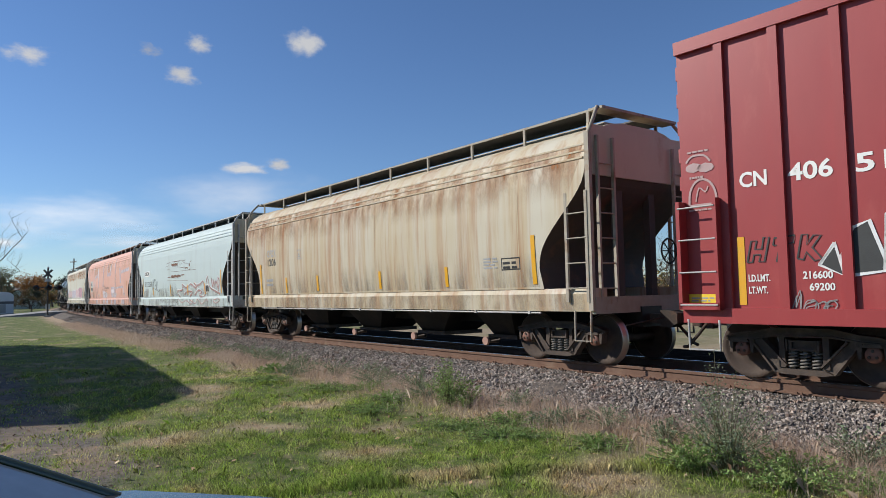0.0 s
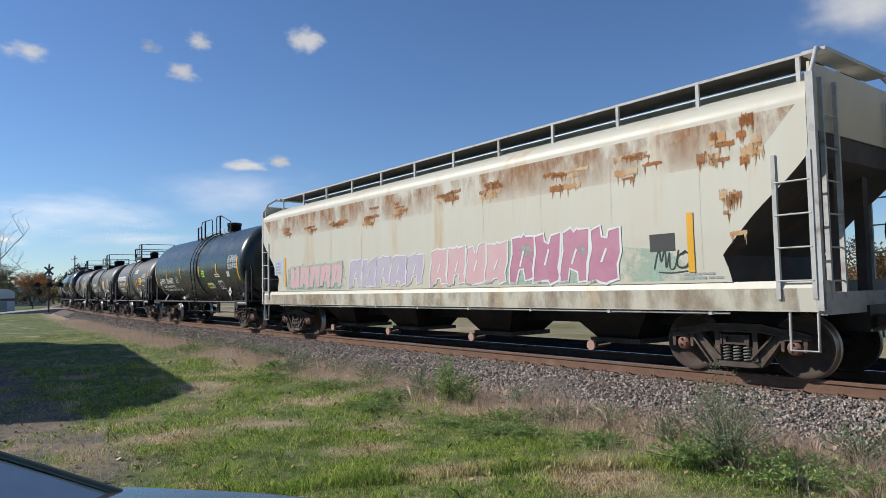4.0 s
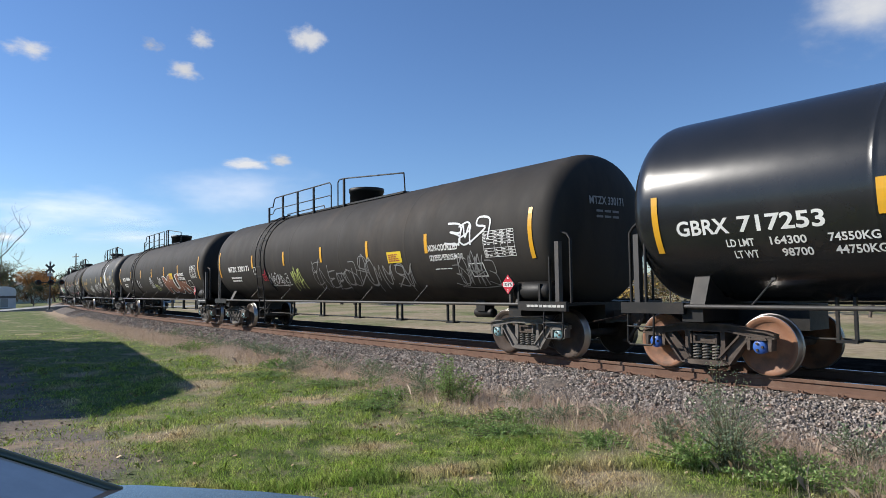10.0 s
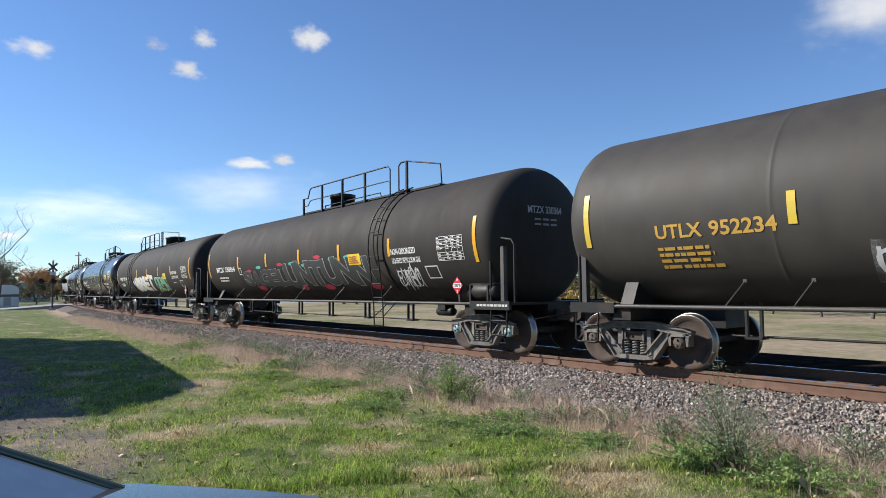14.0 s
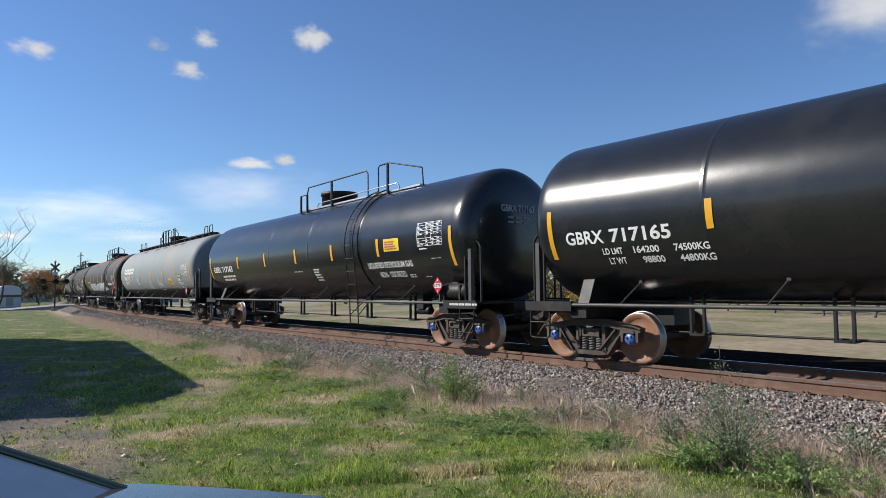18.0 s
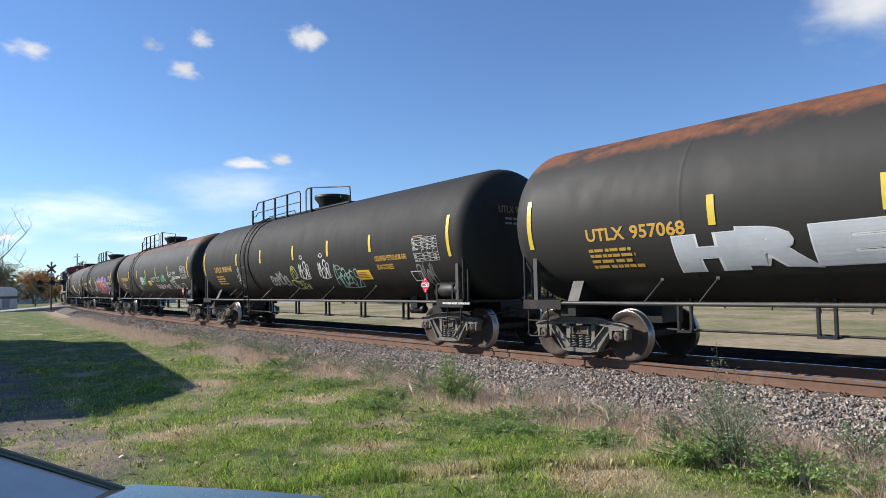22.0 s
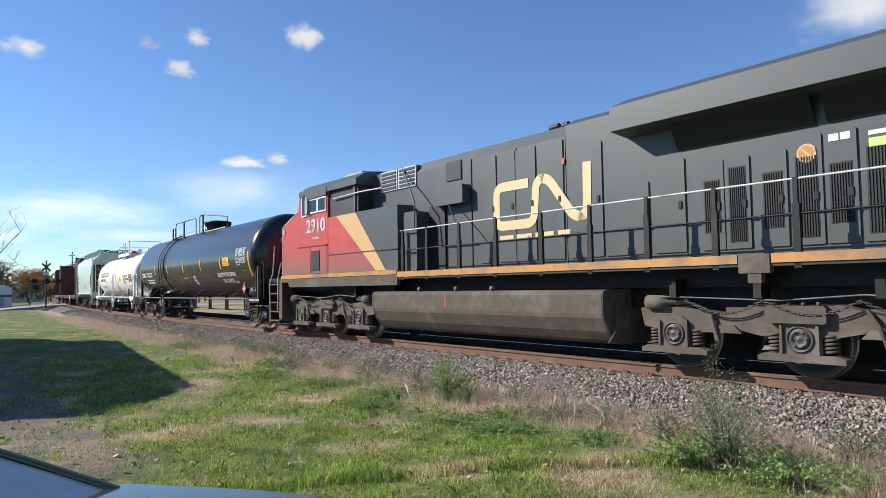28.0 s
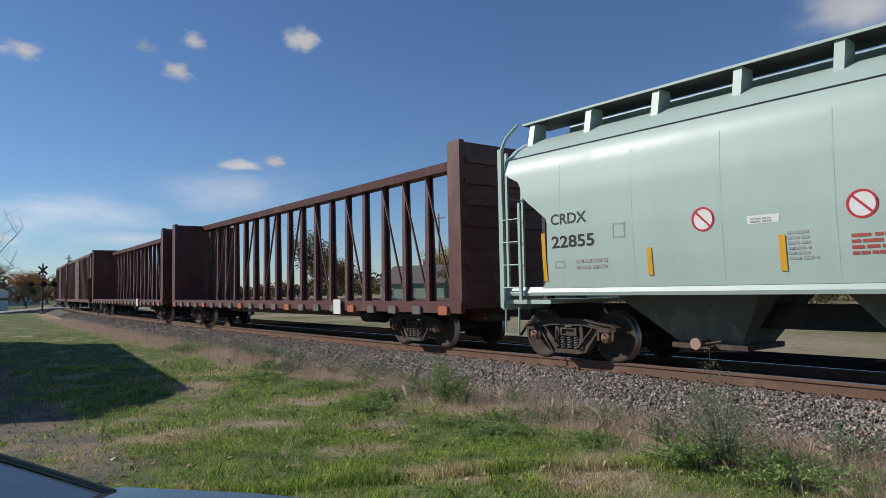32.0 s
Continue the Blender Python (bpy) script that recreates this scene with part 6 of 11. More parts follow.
        g = Shape().box(ba - 0.12, bb + 0.12, -0.62, 0.62, zb - 0.09, zb)
        gx, gz = (ba + 0.2, zb - 0.12) if run_style == "flat" else ((ba + bb) / 2, zb + 0.02)
        g.rod((gx, -0.95, gz), (gx, -0.6, gz), 0.06, 12)
        g.rod((gx + 0.12, -0.92, gz), (gx + 0.4, -0.9, gz + 0.05), 0.02, 6)
        part("outlet_gate", g, "truck_iron", bay)
        part("gate_cap", Shape().rod((gx, -1.0, gz), (gx, -0.95, gz), 0.095, 14), "gate_cap", bay)
    # weld seams and rolled lines on the side
    k = int(2 * half / seam_step)
    for i in range(1, k):
        x = -half + 2 * half * i / k
        zs = [z for z, w in levels if z <= 3.8 and ext(z) > abs(x) + 0.05]
        if len(zs) > 1:
            dcl = Decal(side, 0.002).rect(x - 0.012, x + 0.012, zs[0] + 0.05, zs[-1])
            dcl.put("weld_seam", paint, car)
    if lines:
        for z in (3.80, 3.93, 4.06):
            s = Shape()
            s.box(-half + 0.1, half - 0.1, -side(z) - 0.02, -side(z) + 0.03, z - 0.016, z + 0.016)
            part("side_ridge", s, paint, car)
    for x, z0, z1 in bars:
        Decal(side).rect(x - bar_w / 2, x + bar_w / 2, z0, z1).put("reflector", "yellow_bar", car, "amber reflective strip")
    if deco:
        deco(MarkSet(side, car, 0.003))
    CARS.append((car, c))
    return car


CURVED = [(1.46, 1.55), (1.8, 1.585), (2.3, 1.61), (2.9, 1.62), (3.5, 1.61), (3.8, 1.58), (4.05, 1.50), (4.25, 1.36), (4.4, 1.12), (4.5, 0.85), (4.55, 0.5)]


def outer_cut(h):
    """The end's slope sheet: an S-shaped edge from the sill up to the full length under the roof."""
    rows = [(1.4, h - 1.17)]
    for k in range(15):
        u = k / 14
        rows.append((1.85 + 1.75 * u, h - 1.25 + 1.19 * (u * u * (3 - 2 * u)) ** 1.15))
    return rows + [(4.6, h - 0.06)]


def build_hoppers():
    def deco1(d):
        d.dx = 0.4
        d.text("OFOX", -6.5, 2.72, 0.24, 0.72, "grey_paint").text("1206", -6.45, 2.42, 0.24, 0.66, "black_paint")
        d.bars(-6.6, 1.75, 0.7, 0.3, 2, "grey_paint", 3, 4)
        d.outline(-4.15, -3.85, 2.55, 2.85, "grey_paint").bars(-4.08, 2.62, 0.16, 0.14, 2, "grey_paint", 1, 1)
        d.dx = -0.4
        d.bars(5.6, 1.9, 0.5, 0.25, 4, "grey_paint", 5, 2).outline(6.15, 6.7, 1.85, 2.1, "black_paint").bars(6.2, 1.88, 0.45, 0.18, 2, "black_paint", 5, 2)
        d.bars(-3.7, 1.28, 1.3, 0.06, 1, "grey_paint", 6, 8)
        d.dx = 0.0
        d.quad([(-7.6, 3.1), (7.6, 3.1), (7.9, 3.79), (-7.9, 3.79)], "rust_bloom", 0.001).quad([(-7.9, 3.82), (7.9, 3.82), (7.9, 4.04), (-7.9, 4.04)], "rust_bloom", 0.001)
        d.quad([(-7.9, 1.06), (7.9, 1.06), (7.9, 1.36), (-7.9, 1.36)], "sill_dirt", 0.0235).quad([(-6.8, 1.5), (6.8, 1.5), (6.8, 2.2), (-6.8, 2.2)], "road_dirt", 0.001)
    hopper("tan covered hopper streaked with rust on the rails", 223.28, 13.54, 8.07, "hopper_tan", outer_cut(8.07), [(-5.3, -2.75, -4.65, -3.7), (-2.1, 0.45, -1.5, -0.55), (1.1, 3.6, 1.5, 2.4), (3.9, 5.4, 4.3, 5.0)], CURVED, "post_tan", run_z=4.79,
           deco=deco1, bars=[(6.68, 1.55, 2.5), (3.91, 1.55, 2.0), (1.1, 1.55, 2.0), (-2.4, 1.55, 2.0), (-4.6, 1.5, 2.0), (-6.65, 1.5, 2.5)])

    def deco2(d):
        d.dx = 0.4
        d.rect(-6.65, -5.55, 2.58, 2.86, "white_paint").text("OFOX", -6.55, 2.62, 0.2, 0.9, "black_paint", 0.004)
        d.text("815253", -6.6, 2.02, 0.27, 1.5, "spray_slate").bars(-6.55, 1.72, 0.9, 0.22, 2, "grey_paint", 3, 5)
        d.stroke([(-4.98, 1.85), (-4.85, 2.3), (-4.72, 2.35), (-4.7, 1.9), (-4.55, 2.35), (-4.4, 2.4)], "spray_char", 0.03)
        d.stroke([(-4.45, 2.3), (-4.3, 2.38), (-4.2, 2.15), (-4.42, 2.0), (-4.35, 1.85), (-4.1, 1.95)], "spray_char", 0.026)
        d.stroke([(-4.15, 1.8), (-4.0, 2.3), (-3.88, 2.1), (-4.05, 2.0), (-3.8, 1.75), (-3.4, 1.85)], "spray_char", 0.026)
        d.word("STAY", -4.95, 1.16, 1.1, 0.2, "spray_haze", None, -0.012, lift=0.024, seed=4, jump=0.1, squeeze=0.8)
        d.word("PUNK", -3.5, 1.16, 1.3, 0.2, "spray_umber", None, -0.004, lift=0.024, seed=5, jump=0.1, squeeze=0.8)
        d.word("STAY", -2.02, 1.17, 1.0, 0.19, "spray_umber", None, -0.006, lift=0.024, seed=6, jump=0.1, squeeze=0.8)
        d.word("FREE", -0.92, 1.17, 0.95, 0.19, "spray_umber", None, -0.010, lift=0.024, seed=7, jump=0.12, squeeze=0.8)
        d.dx = 0.08
        for i, (x, z, w, h, n_) in enumerate(((-0.77, 2.93, 1.1, 0.13, 26), (-0.84, 2.38, 1.68, 0.12, 34), (-0.72, 3.13, 1.5, 0.03, 12), (0.85, 3.12, 0.8, 0.022, 6), (0.95, 2.8, 0.6, 0.03, 6), (1.55, 2.74, 0.5, 0.05, 5), (0.95, 2.44, 0.5, 0.05, 4), (2.15, 2.66, 0.28, 0.05, 3), (2.2, 2.82, 0.14, 0.14, 2))):
            d.rust(x, z, w, h, i, n_, "rust_patch", (0.008, 0.02, 0.02, 0.11))
        for (xa, za), (xb, zb), w in (((-0.93, 2.67), (3.24, 2.64), 0.013), ((-1.63, 2.26), (1.98, 2.18), 0.011), ((-1.7, 3.08), (-0.92, 3.15), 0.02), ((-1.89, 2.95), (-1.2, 2.99), 0.012), ((-1.6, 2.8), (-1.1, 2.83), 0.012), ((-1.5, 2.42), (-0.9, 2.42), 0.03), ((0.5, 2.98), (1.1, 2.99), 0.012), ((1.7, 2.98), (2.2, 2.95), 0.01), ((1.2, 3.08), (1.6, 2.98), 0.02), ((0.0, 2.88), (0.9, 2.83), 0.01), ((2.35, 3.02), (2.6, 3.05), 0.015)):
            d.line([(xa + (xb - xa) * k / 8, za + (zb - za) * k / 8) for k in range(9)], "rust_patch", w)
        d.quad([(-6.8, 1.48), (0.2, 1.48), (0.1, 1.95), (-6.7, 1.8)], "road_dirt").quad([(-2.7, 1.48), (0.2, 1.48), (-0.1, 2.3), (-2.4, 2.2)], "road_dirt", 0.0012).quad([(0.2, 1.48), (6.7, 1.48), (6.6, 1.75), (0.2, 1.85)], "road_dirt")
        d.quad([(-7.9, 1.06), (7.9, 1.06), (7.9, 1.35), (-7.9, 1.35)], "road_dirt", 0.0235)
        for pts in ([(0.14, 1.78), (0.7, 1.8), (1.1, 1.86), (1.02, 2.08), (1.45, 1.95), (1.9, 1.93), (2.4, 2.07), (3.05, 1.92), (3.3, 1.93), (2.9, 2.14), (3.3, 2.0), (3.85, 2.05), (4.25, 2.15), (4.35, 1.9), (4.2, 1.65)],
                    [(0.14, 1.78), (0.35, 1.6), (0.6, 1.5)], [(1.3, 1.62), (1.9, 1.75), (2.6, 1.7), (2.1, 1.52)], [(2.9, 1.56), (3.5, 1.78), (3.95, 1.7), (3.6, 1.56), (4.2, 1.5), (4.6, 1.75)],
                    [(4.5, 1.62), (4.6, 1.95), (4.89, 2.34), (5.05, 2.0), (5.35, 1.82), (5.9, 1.7), (6.4, 1.6)], [(5.34, 2.05), (5.42, 2.24), (5.5, 1.9), (5.62, 2.18), (5.7, 1.85), (5.86, 2.16), (5.95, 1.8)], [(5.95, 2.1), (6.05, 2.08), (6.15, 1.85), (6.24, 2.26), (6.38, 2.12), (6.22, 1.78), (6.14, 1.62)]):
            d.stroke([(x + 0.03, z - 0.075) for x, z in pts], "spray_blush", 0.11, 0.002)
            d.stroke(pts, "spray_white", 0.032, 0.0035)
            d.stroke([(x + 0.02, z - 0.06) for x, z in pts], "spray_scarlet", 0.03, 0.0045)
            d.stroke([(x + 0.05 + 0.03 * math.sin(7 * x), z - 0.16 + 0.03 * math.sin(5 * x)) for x, z in pts[1:-1]], "spray_haze", 0.03, 0.0035)
        for pts in ([(0.3, 1.38), (0.9, 1.2), (1.6, 1.3), (2.4, 1.15), (2.7, 1.35)], [(2.3, 1.32), (3.0, 1.18), (3.4, 1.36), (4.0, 1.16), (4.6, 1.34), (4.9, 1.24)], [(5.5, 1.3), (5.9, 1.2), (6.4, 1.33), (6.0, 1.37), (5.55, 1.32)]):
            d.stroke(pts, "spray_haze", 0.05, 0.024)
            d.stroke([(x, z - 0.035) for x, z in pts], "spray_scarlet", 0.025, 0.0255)
        d.rect(4.60, 5.03, 1.61, 1.95, "white_paint", 0.006).rect(4.63, 4.8, 1.65, 1.91, "black_paint", 0.009).rect(4.83, 5.0, 1.65, 1.91, "black_paint", 0.009)
        d.bars(1.35, 1.62, 0.5, 0.12, 3, "grey_paint", 5, 3).bars(3.1, 1.62, 0.5, 0.12, 3, "grey_paint", 8, 3).bars(-0.6, 1.55, 0.5, 0.12, 3, "grey_paint", 9, 3)
    hopper("pale blue covered hopper with rust scrapes and scrawls", 205.74, 13.38, 8.07, "hopper_blue", outer_cut(8.07), [(-5.6, -3.5, -4.8, -3.85), (-0.87, 1.28, -0.42, 0.48), (3.75, 5.9, 4.15, 5.0)], CURVED, "post_grey", run_z=4.69,
           deco=deco2, bars=[(6.7, 1.55, 2.5), (4.55, 1.55, 2.0), (2.0, 1.55, 2.0), (-0.95, 1.5, 2.05), (-4.41, 1.5, 1.95), (-6.66, 1.5, 2.5)])

    def deco3(d):
        d.dx = 0.4
        for pts in (((-8.65, 2.2), (-8.4, 2.2), (-8.6, 3.75), (-9.0, 3.75)), ((-6.5, 2.3), (-6.25, 2.3), (-6.22, 4.1), (-6.45, 4.1)), ((-6.1, 2.32), (-5.82, 2.4), (-5.4, 3.0), (-5.62, 3.12)), ((-5.55, 2.93), (-4.4, 3.05), (-4.4, 3.26), (-5.6, 3.12)),
                    ((-4.08, 2.2), (-3.9, 2.2), (-3.75, 4.0), (-4.32, 3.7)), ((-2.0, 2.25), (-1.68, 2.25), (-1.6, 4.1), (-1.86, 4.1)), ((0.02, 2.96), (0.23, 2.98), (0.31, 4.1), (0.16, 4.1)), ((0.23, 2.97), (1.4, 3.0), (1.4, 3.24), (0.24, 3.17)),
                    ((1.4, 3.0), (1.71, 3.0), (1.83, 4.1), (1.63, 4.1)), ((3.08, 1.48), (3.3, 1.48), (3.44, 4.1), (3.22, 4.1)), ((1.6, 1.5), (3.07, 1.5), (3.07, 2.21), (1.6, 2.21)), ((3.46, 2.06), (6.2, 2.1), (6.2, 2.22), (3.46, 2.17)),
                    ((5.1, 2.4), (5.5, 2.4), (5.2, 3.4), (4.8, 3.4)), ((5.4, 3.0), (8.0, 3.1), (8.2, 3.32), (5.6, 3.2)), ((6.2, 1.6), (6.5, 1.6), (6.5, 2.1), (6.2, 2.1))):
            d.quad(pts, "faded_block")
        for pts in (((-6.2, 3.1), (-4.4, 3.28), (-4.4, 3.75), (-6.2, 3.9)), ((-1.68, 2.25), (-1.35, 2.25), (-1.3, 4.1), (-1.6, 4.1)), ((0.3, 3.2), (1.05, 3.24), (1.1, 3.95), (0.33, 3.9)), ((3.3, 1.48), (3.46, 1.48), (3.64, 4.1), (3.44, 4.1)), ((-7.2, 1.5), (-6.6, 1.5), (-6.6, 1.95), (-7.1, 1.95))):
            d.quad(pts, "faded_tan", 0.0012)
        d.quad([(-9.4, 3.2), (8.6, 3.2), (8.7, 3.79), (-9.5, 3.79)], "top_dirt", 0.0016).quad([(-9.5, 1.06), (8.8, 1.06), (8.8, 1.36), (-9.5, 1.36)], "sill_dirt", 0.0225)
        d.quad([(1.32, 3.22), (1.5, 3.24), (1.53, 3.66), (1.34, 3.64)], "faded_white", 0.003).quad([(1.72, 1.82), (2.78, 1.81), (2.78, 2.04), (1.72, 2.05)], "faded_white", 0.002).quad([(-4.2, 2.8), (-4.0, 2.7), (-3.85, 3.6), (-4.22, 3.5)], "faded_white", 0.002)
        for x0, x1 in ((2.6, 3.3), (1.5, 1.9), (-1.9, -1.3), (-5.4, -4.6), (-0.5, 0.2), (5.4, 6.4)):
            d.quad([(x0, 1.07), (x1, 1.07), (x1 + 0.06, 1.36), (x0 + 0.06, 1.36)], "faded_block", 0.023)
        d.rect(-8.05, -6.8, 1.95, 2.8, "faded_mint_pale", 0.002)
        d.text("TCMX", -8.0, 2.42, 0.24, 0.8, "black_paint", 0.006).text("475750", -8.0, 2.03, 0.25, 1.12, "black_paint", 0.006)
        d.bars(-7.9, 1.62, 1.0, 0.2, 3, "grey_paint", 3, 5)
        d.text("DO NOT HAMMER ON SIDES OF CAR", -1.2, 2.1, 0.13, 2.0, "spray_slate", 0.007)
        d.stroke([(-6.82, 2.1), (-6.7, 1.6), (-6.5, 1.5), (-6.2, 1.9), (-6.15, 2.2)], "spray_slate", 0.05).stroke([(-5.2, 2.3), (-5.6, 2.1), (-5.5, 1.85), (-5.2, 1.9), (-5.3, 1.55), (-5.7, 1.6)], "spray_slate", 0.05)
        d.stroke([(-4.95, 1.5), (-4.85, 2.2), (-4.5, 1.9), (-4.03, 1.45)], "spray_slate", 0.05).stroke([(-4.8, 1.85), (-4.45, 1.9)], "spray_slate", 0.03).stroke([(-6.05, 1.5), (-5.8, 2.3), (-5.1, 2.2)], "spray_slate", 0.03).stroke([(-5.25, 2.5), (-5.15, 2.62), (-5.05, 2.5), (-5.15, 2.42), (-5.25, 2.5)], "spray_slate", 0.03)
        d.quad([(-1.95, 1.5), (-0.95, 1.48), (-0.95, 1.9), (-1.95, 2.05)], "faded_white", 0.0015)
        d.stroke([(-1.9, 1.5), (-1.8, 1.72), (-2.2, 1.85), (-2.25, 2.1), (-2.05, 2.1), (-1.95, 1.95), (-2.05, 2.2), (-1.88, 2.3), (-1.75, 2.1), (-1.7, 2.0)], "spray_slate", 0.022).stroke([(-1.78, 2.2), (-1.68, 2.34), (-1.55, 2.25), (-1.5, 2.0)], "spray_slate", 0.022).stroke([(-1.5, 2.2), (-1.38, 2.36), (-1.25, 2.3), (-1.2, 2.0), (-1.0, 1.95), (-0.95, 1.5)], "spray_slate", 0.022)
        d.stroke([(-1.55, 1.5), (-1.62, 1.95), (-1.4, 1.9)], "spray_slate", 0.02).stroke([(-1.3, 1.5), (-1.33, 1.85), (-1.45, 1.75), (-1.2, 1.78)], "spray_slate", 0.02).stroke([(-1.25, 2.3), (-1.1, 2.34)], "spray_slate", 0.07)
        d.quad([(-0.8, 1.55), (-0.25, 1.52), (-0.22, 1.9), (-0.82, 1.92)], "faded_white", 0.0015)
        d.stroke([(-0.84, 1.95), (-0.88, 1.7), (-0.75, 1.52), (-0.45, 1.46), (-0.22, 1.55), (-0.18, 1.8), (-0.3, 1.97), (-0.6, 2.02), (-0.84, 1.95)], "spray_slate", 0.028, 0.0045)
        d.word("USA", -0.75, 1.62, 0.52, 0.24, "spray_slate", None, -0.02, lift=0.005, seed=3, squeeze=0.7)
        for x in (-4.2, 0.0, 3.2, 5.9):
            d.bars(x, 1.62, 0.8, 0.16, 3, "spray_haze", 5, 3)
        tagged(d.one(0.026).bars(-0.75, 1.12, 0.7, 0.16, 3, 0, 5, 2).put("small_writing", "spray_haze", d.car), kind="stuff")
    hopper("faded pink covered hopper with pale painted-over spray letters", 186.71, 16.4, 9.35, "hopper_pink", [(1.4, 8.06), (1.54, 8.06), (1.75, 8.07), (1.91, 8.1), (2.08, 8.18), (2.23, 8.32), (2.42, 8.56), (2.65, 8.85), (2.95, 9.1), (3.18, 9.25), (4.6, 9.29)], [(-6.9, -4.5, -6.2, -4.9), (-3.0, -0.6, -2.3, -1.0), (1.0, 3.4, 1.65, 2.95), (4.7, 7.0, 5.3, 6.4)], CURVED, "post_grey", run_z=4.71,
           deco=deco3, bars=[(-7.75, 1.55, 2.5), (-5.0, 1.6, 2.1), (-2.22, 1.6, 2.1), (0.23, 1.75, 2.1), (2.82, 1.6, 2.1), (5.8, 1.6, 2.1), (7.75, 1.55, 2.5)], bar_w=0.08)

    def deco4(d):
        rnd = random.Random(5)
        d.dx = -0.7
        for x, z, w, h in ((8.2, 3.15, 0.55, 0.55), (8.85, 3.1, 0.45, 0.75), (8.5, 2.1, 0.45, 0.7), (6.6, 3.12, 1.05, 0.55), (4.9, 3.15, 1.0, 0.5), (3.1, 3.2, 1.0, 0.45), (1.4, 3.15, 1.1, 0.5), (-0.3, 3.2, 1.0, 0.45), (-2.0, 3.15, 1.1, 0.5), (-3.7, 3.2, 1.0, 0.4), (-5.4, 3.15, 1.0, 0.45), (-7.0, 3.2, 0.9, 0.4)):
            for k in range(7):
                xx, zz = x + rnd.uniform(0, w * 0.6), z + rnd.uniform(0, h * 0.85)
                d.rust(xx, zz, rnd.uniform(0.2, 0.6) * w, rnd.uniform(0.04, 0.12) * (1.6 if w < 0.6 else 1.0), int(1000 * x) + k, 3, "rust_blotch" if k % 3 else "rust_smear", (0.015, 0.05, 0.03, 0.16))
        d.quad([(3.6, 1.5), (8.3, 1.5), (7.6, 2.0), (3.8, 2.4)], "mint_haze", 0.0005).quad([(-6.6, 1.5), (-2.6, 1.5), (-2.8, 2.3), (-6.4, 2.2)], "mint_haze", 0.0005)
        d.blocks(1.3, 1.52, 2.6, 0.85, 4, "faded_rose", "spray_white", 33, 0.04).blocks(4.0, 1.52, 2.7, 0.95, 4, "faded_plum", "spray_white", 37, 0.045).blocks(-6.3, 1.55, 3.4, 0.7, 5, "faded_rose", "faded_mint", 31, 0.04).blocks(-2.5, 1.55, 3.5, 0.75, 5, "faded_lilac", "spray_white", 32, 0.035)
        d.tag(7.4, 1.68, 0.55, 0.25, 3, "spray_char", 34, 0.022)
        d.rect(-7.5, -6.8, 2.0, 2.5, "spray_blue").bars(-7.4, 2.05, 0.5, 0.4, 4, "grey_paint", 3, 3)
        d.rect(7.31, 7.77, 1.97, 2.25, "spray_char", 0.003).outline(7.34, 7.74, 2.0, 2.22, "white_paint").bars(7.9, 1.52, 0.7, 0.12, 2, "grey_paint", 4, 4)
        d.dx = 0.0
        d.quad([(-8.4, 3.2), (8.4, 3.2), (9.0, 3.85), (-9.0, 3.85)], "rust_bloom", 0.0008).quad([(-8.9, 1.06), (8.9, 1.06), (8.9, 1.36), (-8.9, 1.36)], "sill_dirt", 0.0235)
    straight = [(1.46, 1.58), (2.2, 1.6), (3.9, 1.6), (4.0, 1.6), (4.15, 1.4), (4.35, 0.9), (4.45, 0.5)]
    hopper("cream covered hopper with rust patches and pink lettering", 166.75, 15.4, 9.2, "hopper_cream", [(1.4, 8.0), (1.63, 7.95), (1.87, 7.86), (2.42, 8.36), (2.93, 8.93), (3.15, 9.14), (4.6, 9.14)], [(-6.3, -4.0, -5.5, -4.6), (-3.2, -0.8, -2.4, -1.4), (0.4, 2.9, 1.1, 2.1), (3.8, 6.3, 4.6, 5.5)], straight, "post_grey", run_z=4.70, run_y=1.0,
           deco=deco4, bars=[(7.35, 1.62, 2.54), (-7.35, 1.62, 2.54)], lines=False)

    mint = [(1.42, 1.52), (1.9, 1.57), (2.5, 1.6), (3.2, 1.6), (3.7, 1.56), (3.98, 1.5), (4.06, 1.42), (4.25, 1.22), (4.42, 0.95), (4.52, 0.6)]

    def deco5(d):
        d.text("CRDX", -4.15, 2.58, 0.2, 0.85, "black_paint").text("22855", -4.15, 2.15, 0.22, 1.0, "black_paint").bars(-3.6, 1.75, 0.9, 0.22, 2, "grey_paint", 3, 4)
        d.outline(-2.75, -2.5, 2.25, 2.5, "grey_paint").outline(-4.1, -3.85, 1.78, 1.92, "grey_paint")
        for x in (-1.08, 1.1):
            d.ring(x, 2.42, 0.17, 0.03, "placard_red", "white_paint")
        d.rect(-0.4, 0.06, 2.28, 2.4, "white_paint").bars(-0.35, 2.3, 0.4, 0.08, 2, "grey_paint", 4, 3)
        d.bars(0.15, 1.75, 0.4, 0.42, 6, "grey_paint", 7, 2).bars(0.95, 1.78, 0.6, 0.3, 4, "faded_red", 8, 3).bars(1.7, 1.78, 0.5, 0.18, 3, "grey_paint", 9, 3).bars(3.0, 2.05, 0.55, 0.25, 3, "grey_paint", 10, 3)
        d.ring(4.0, 2.05, 0.09, 0.02, "black_paint", "white_paint")
        d.rect(-5.35, 5.4, 4.0, 4.035, "black_paint", 0.002)
        d.bars(2.6, 1.47, 1.6, 0.06, 1, "grey_paint", 6, 9)
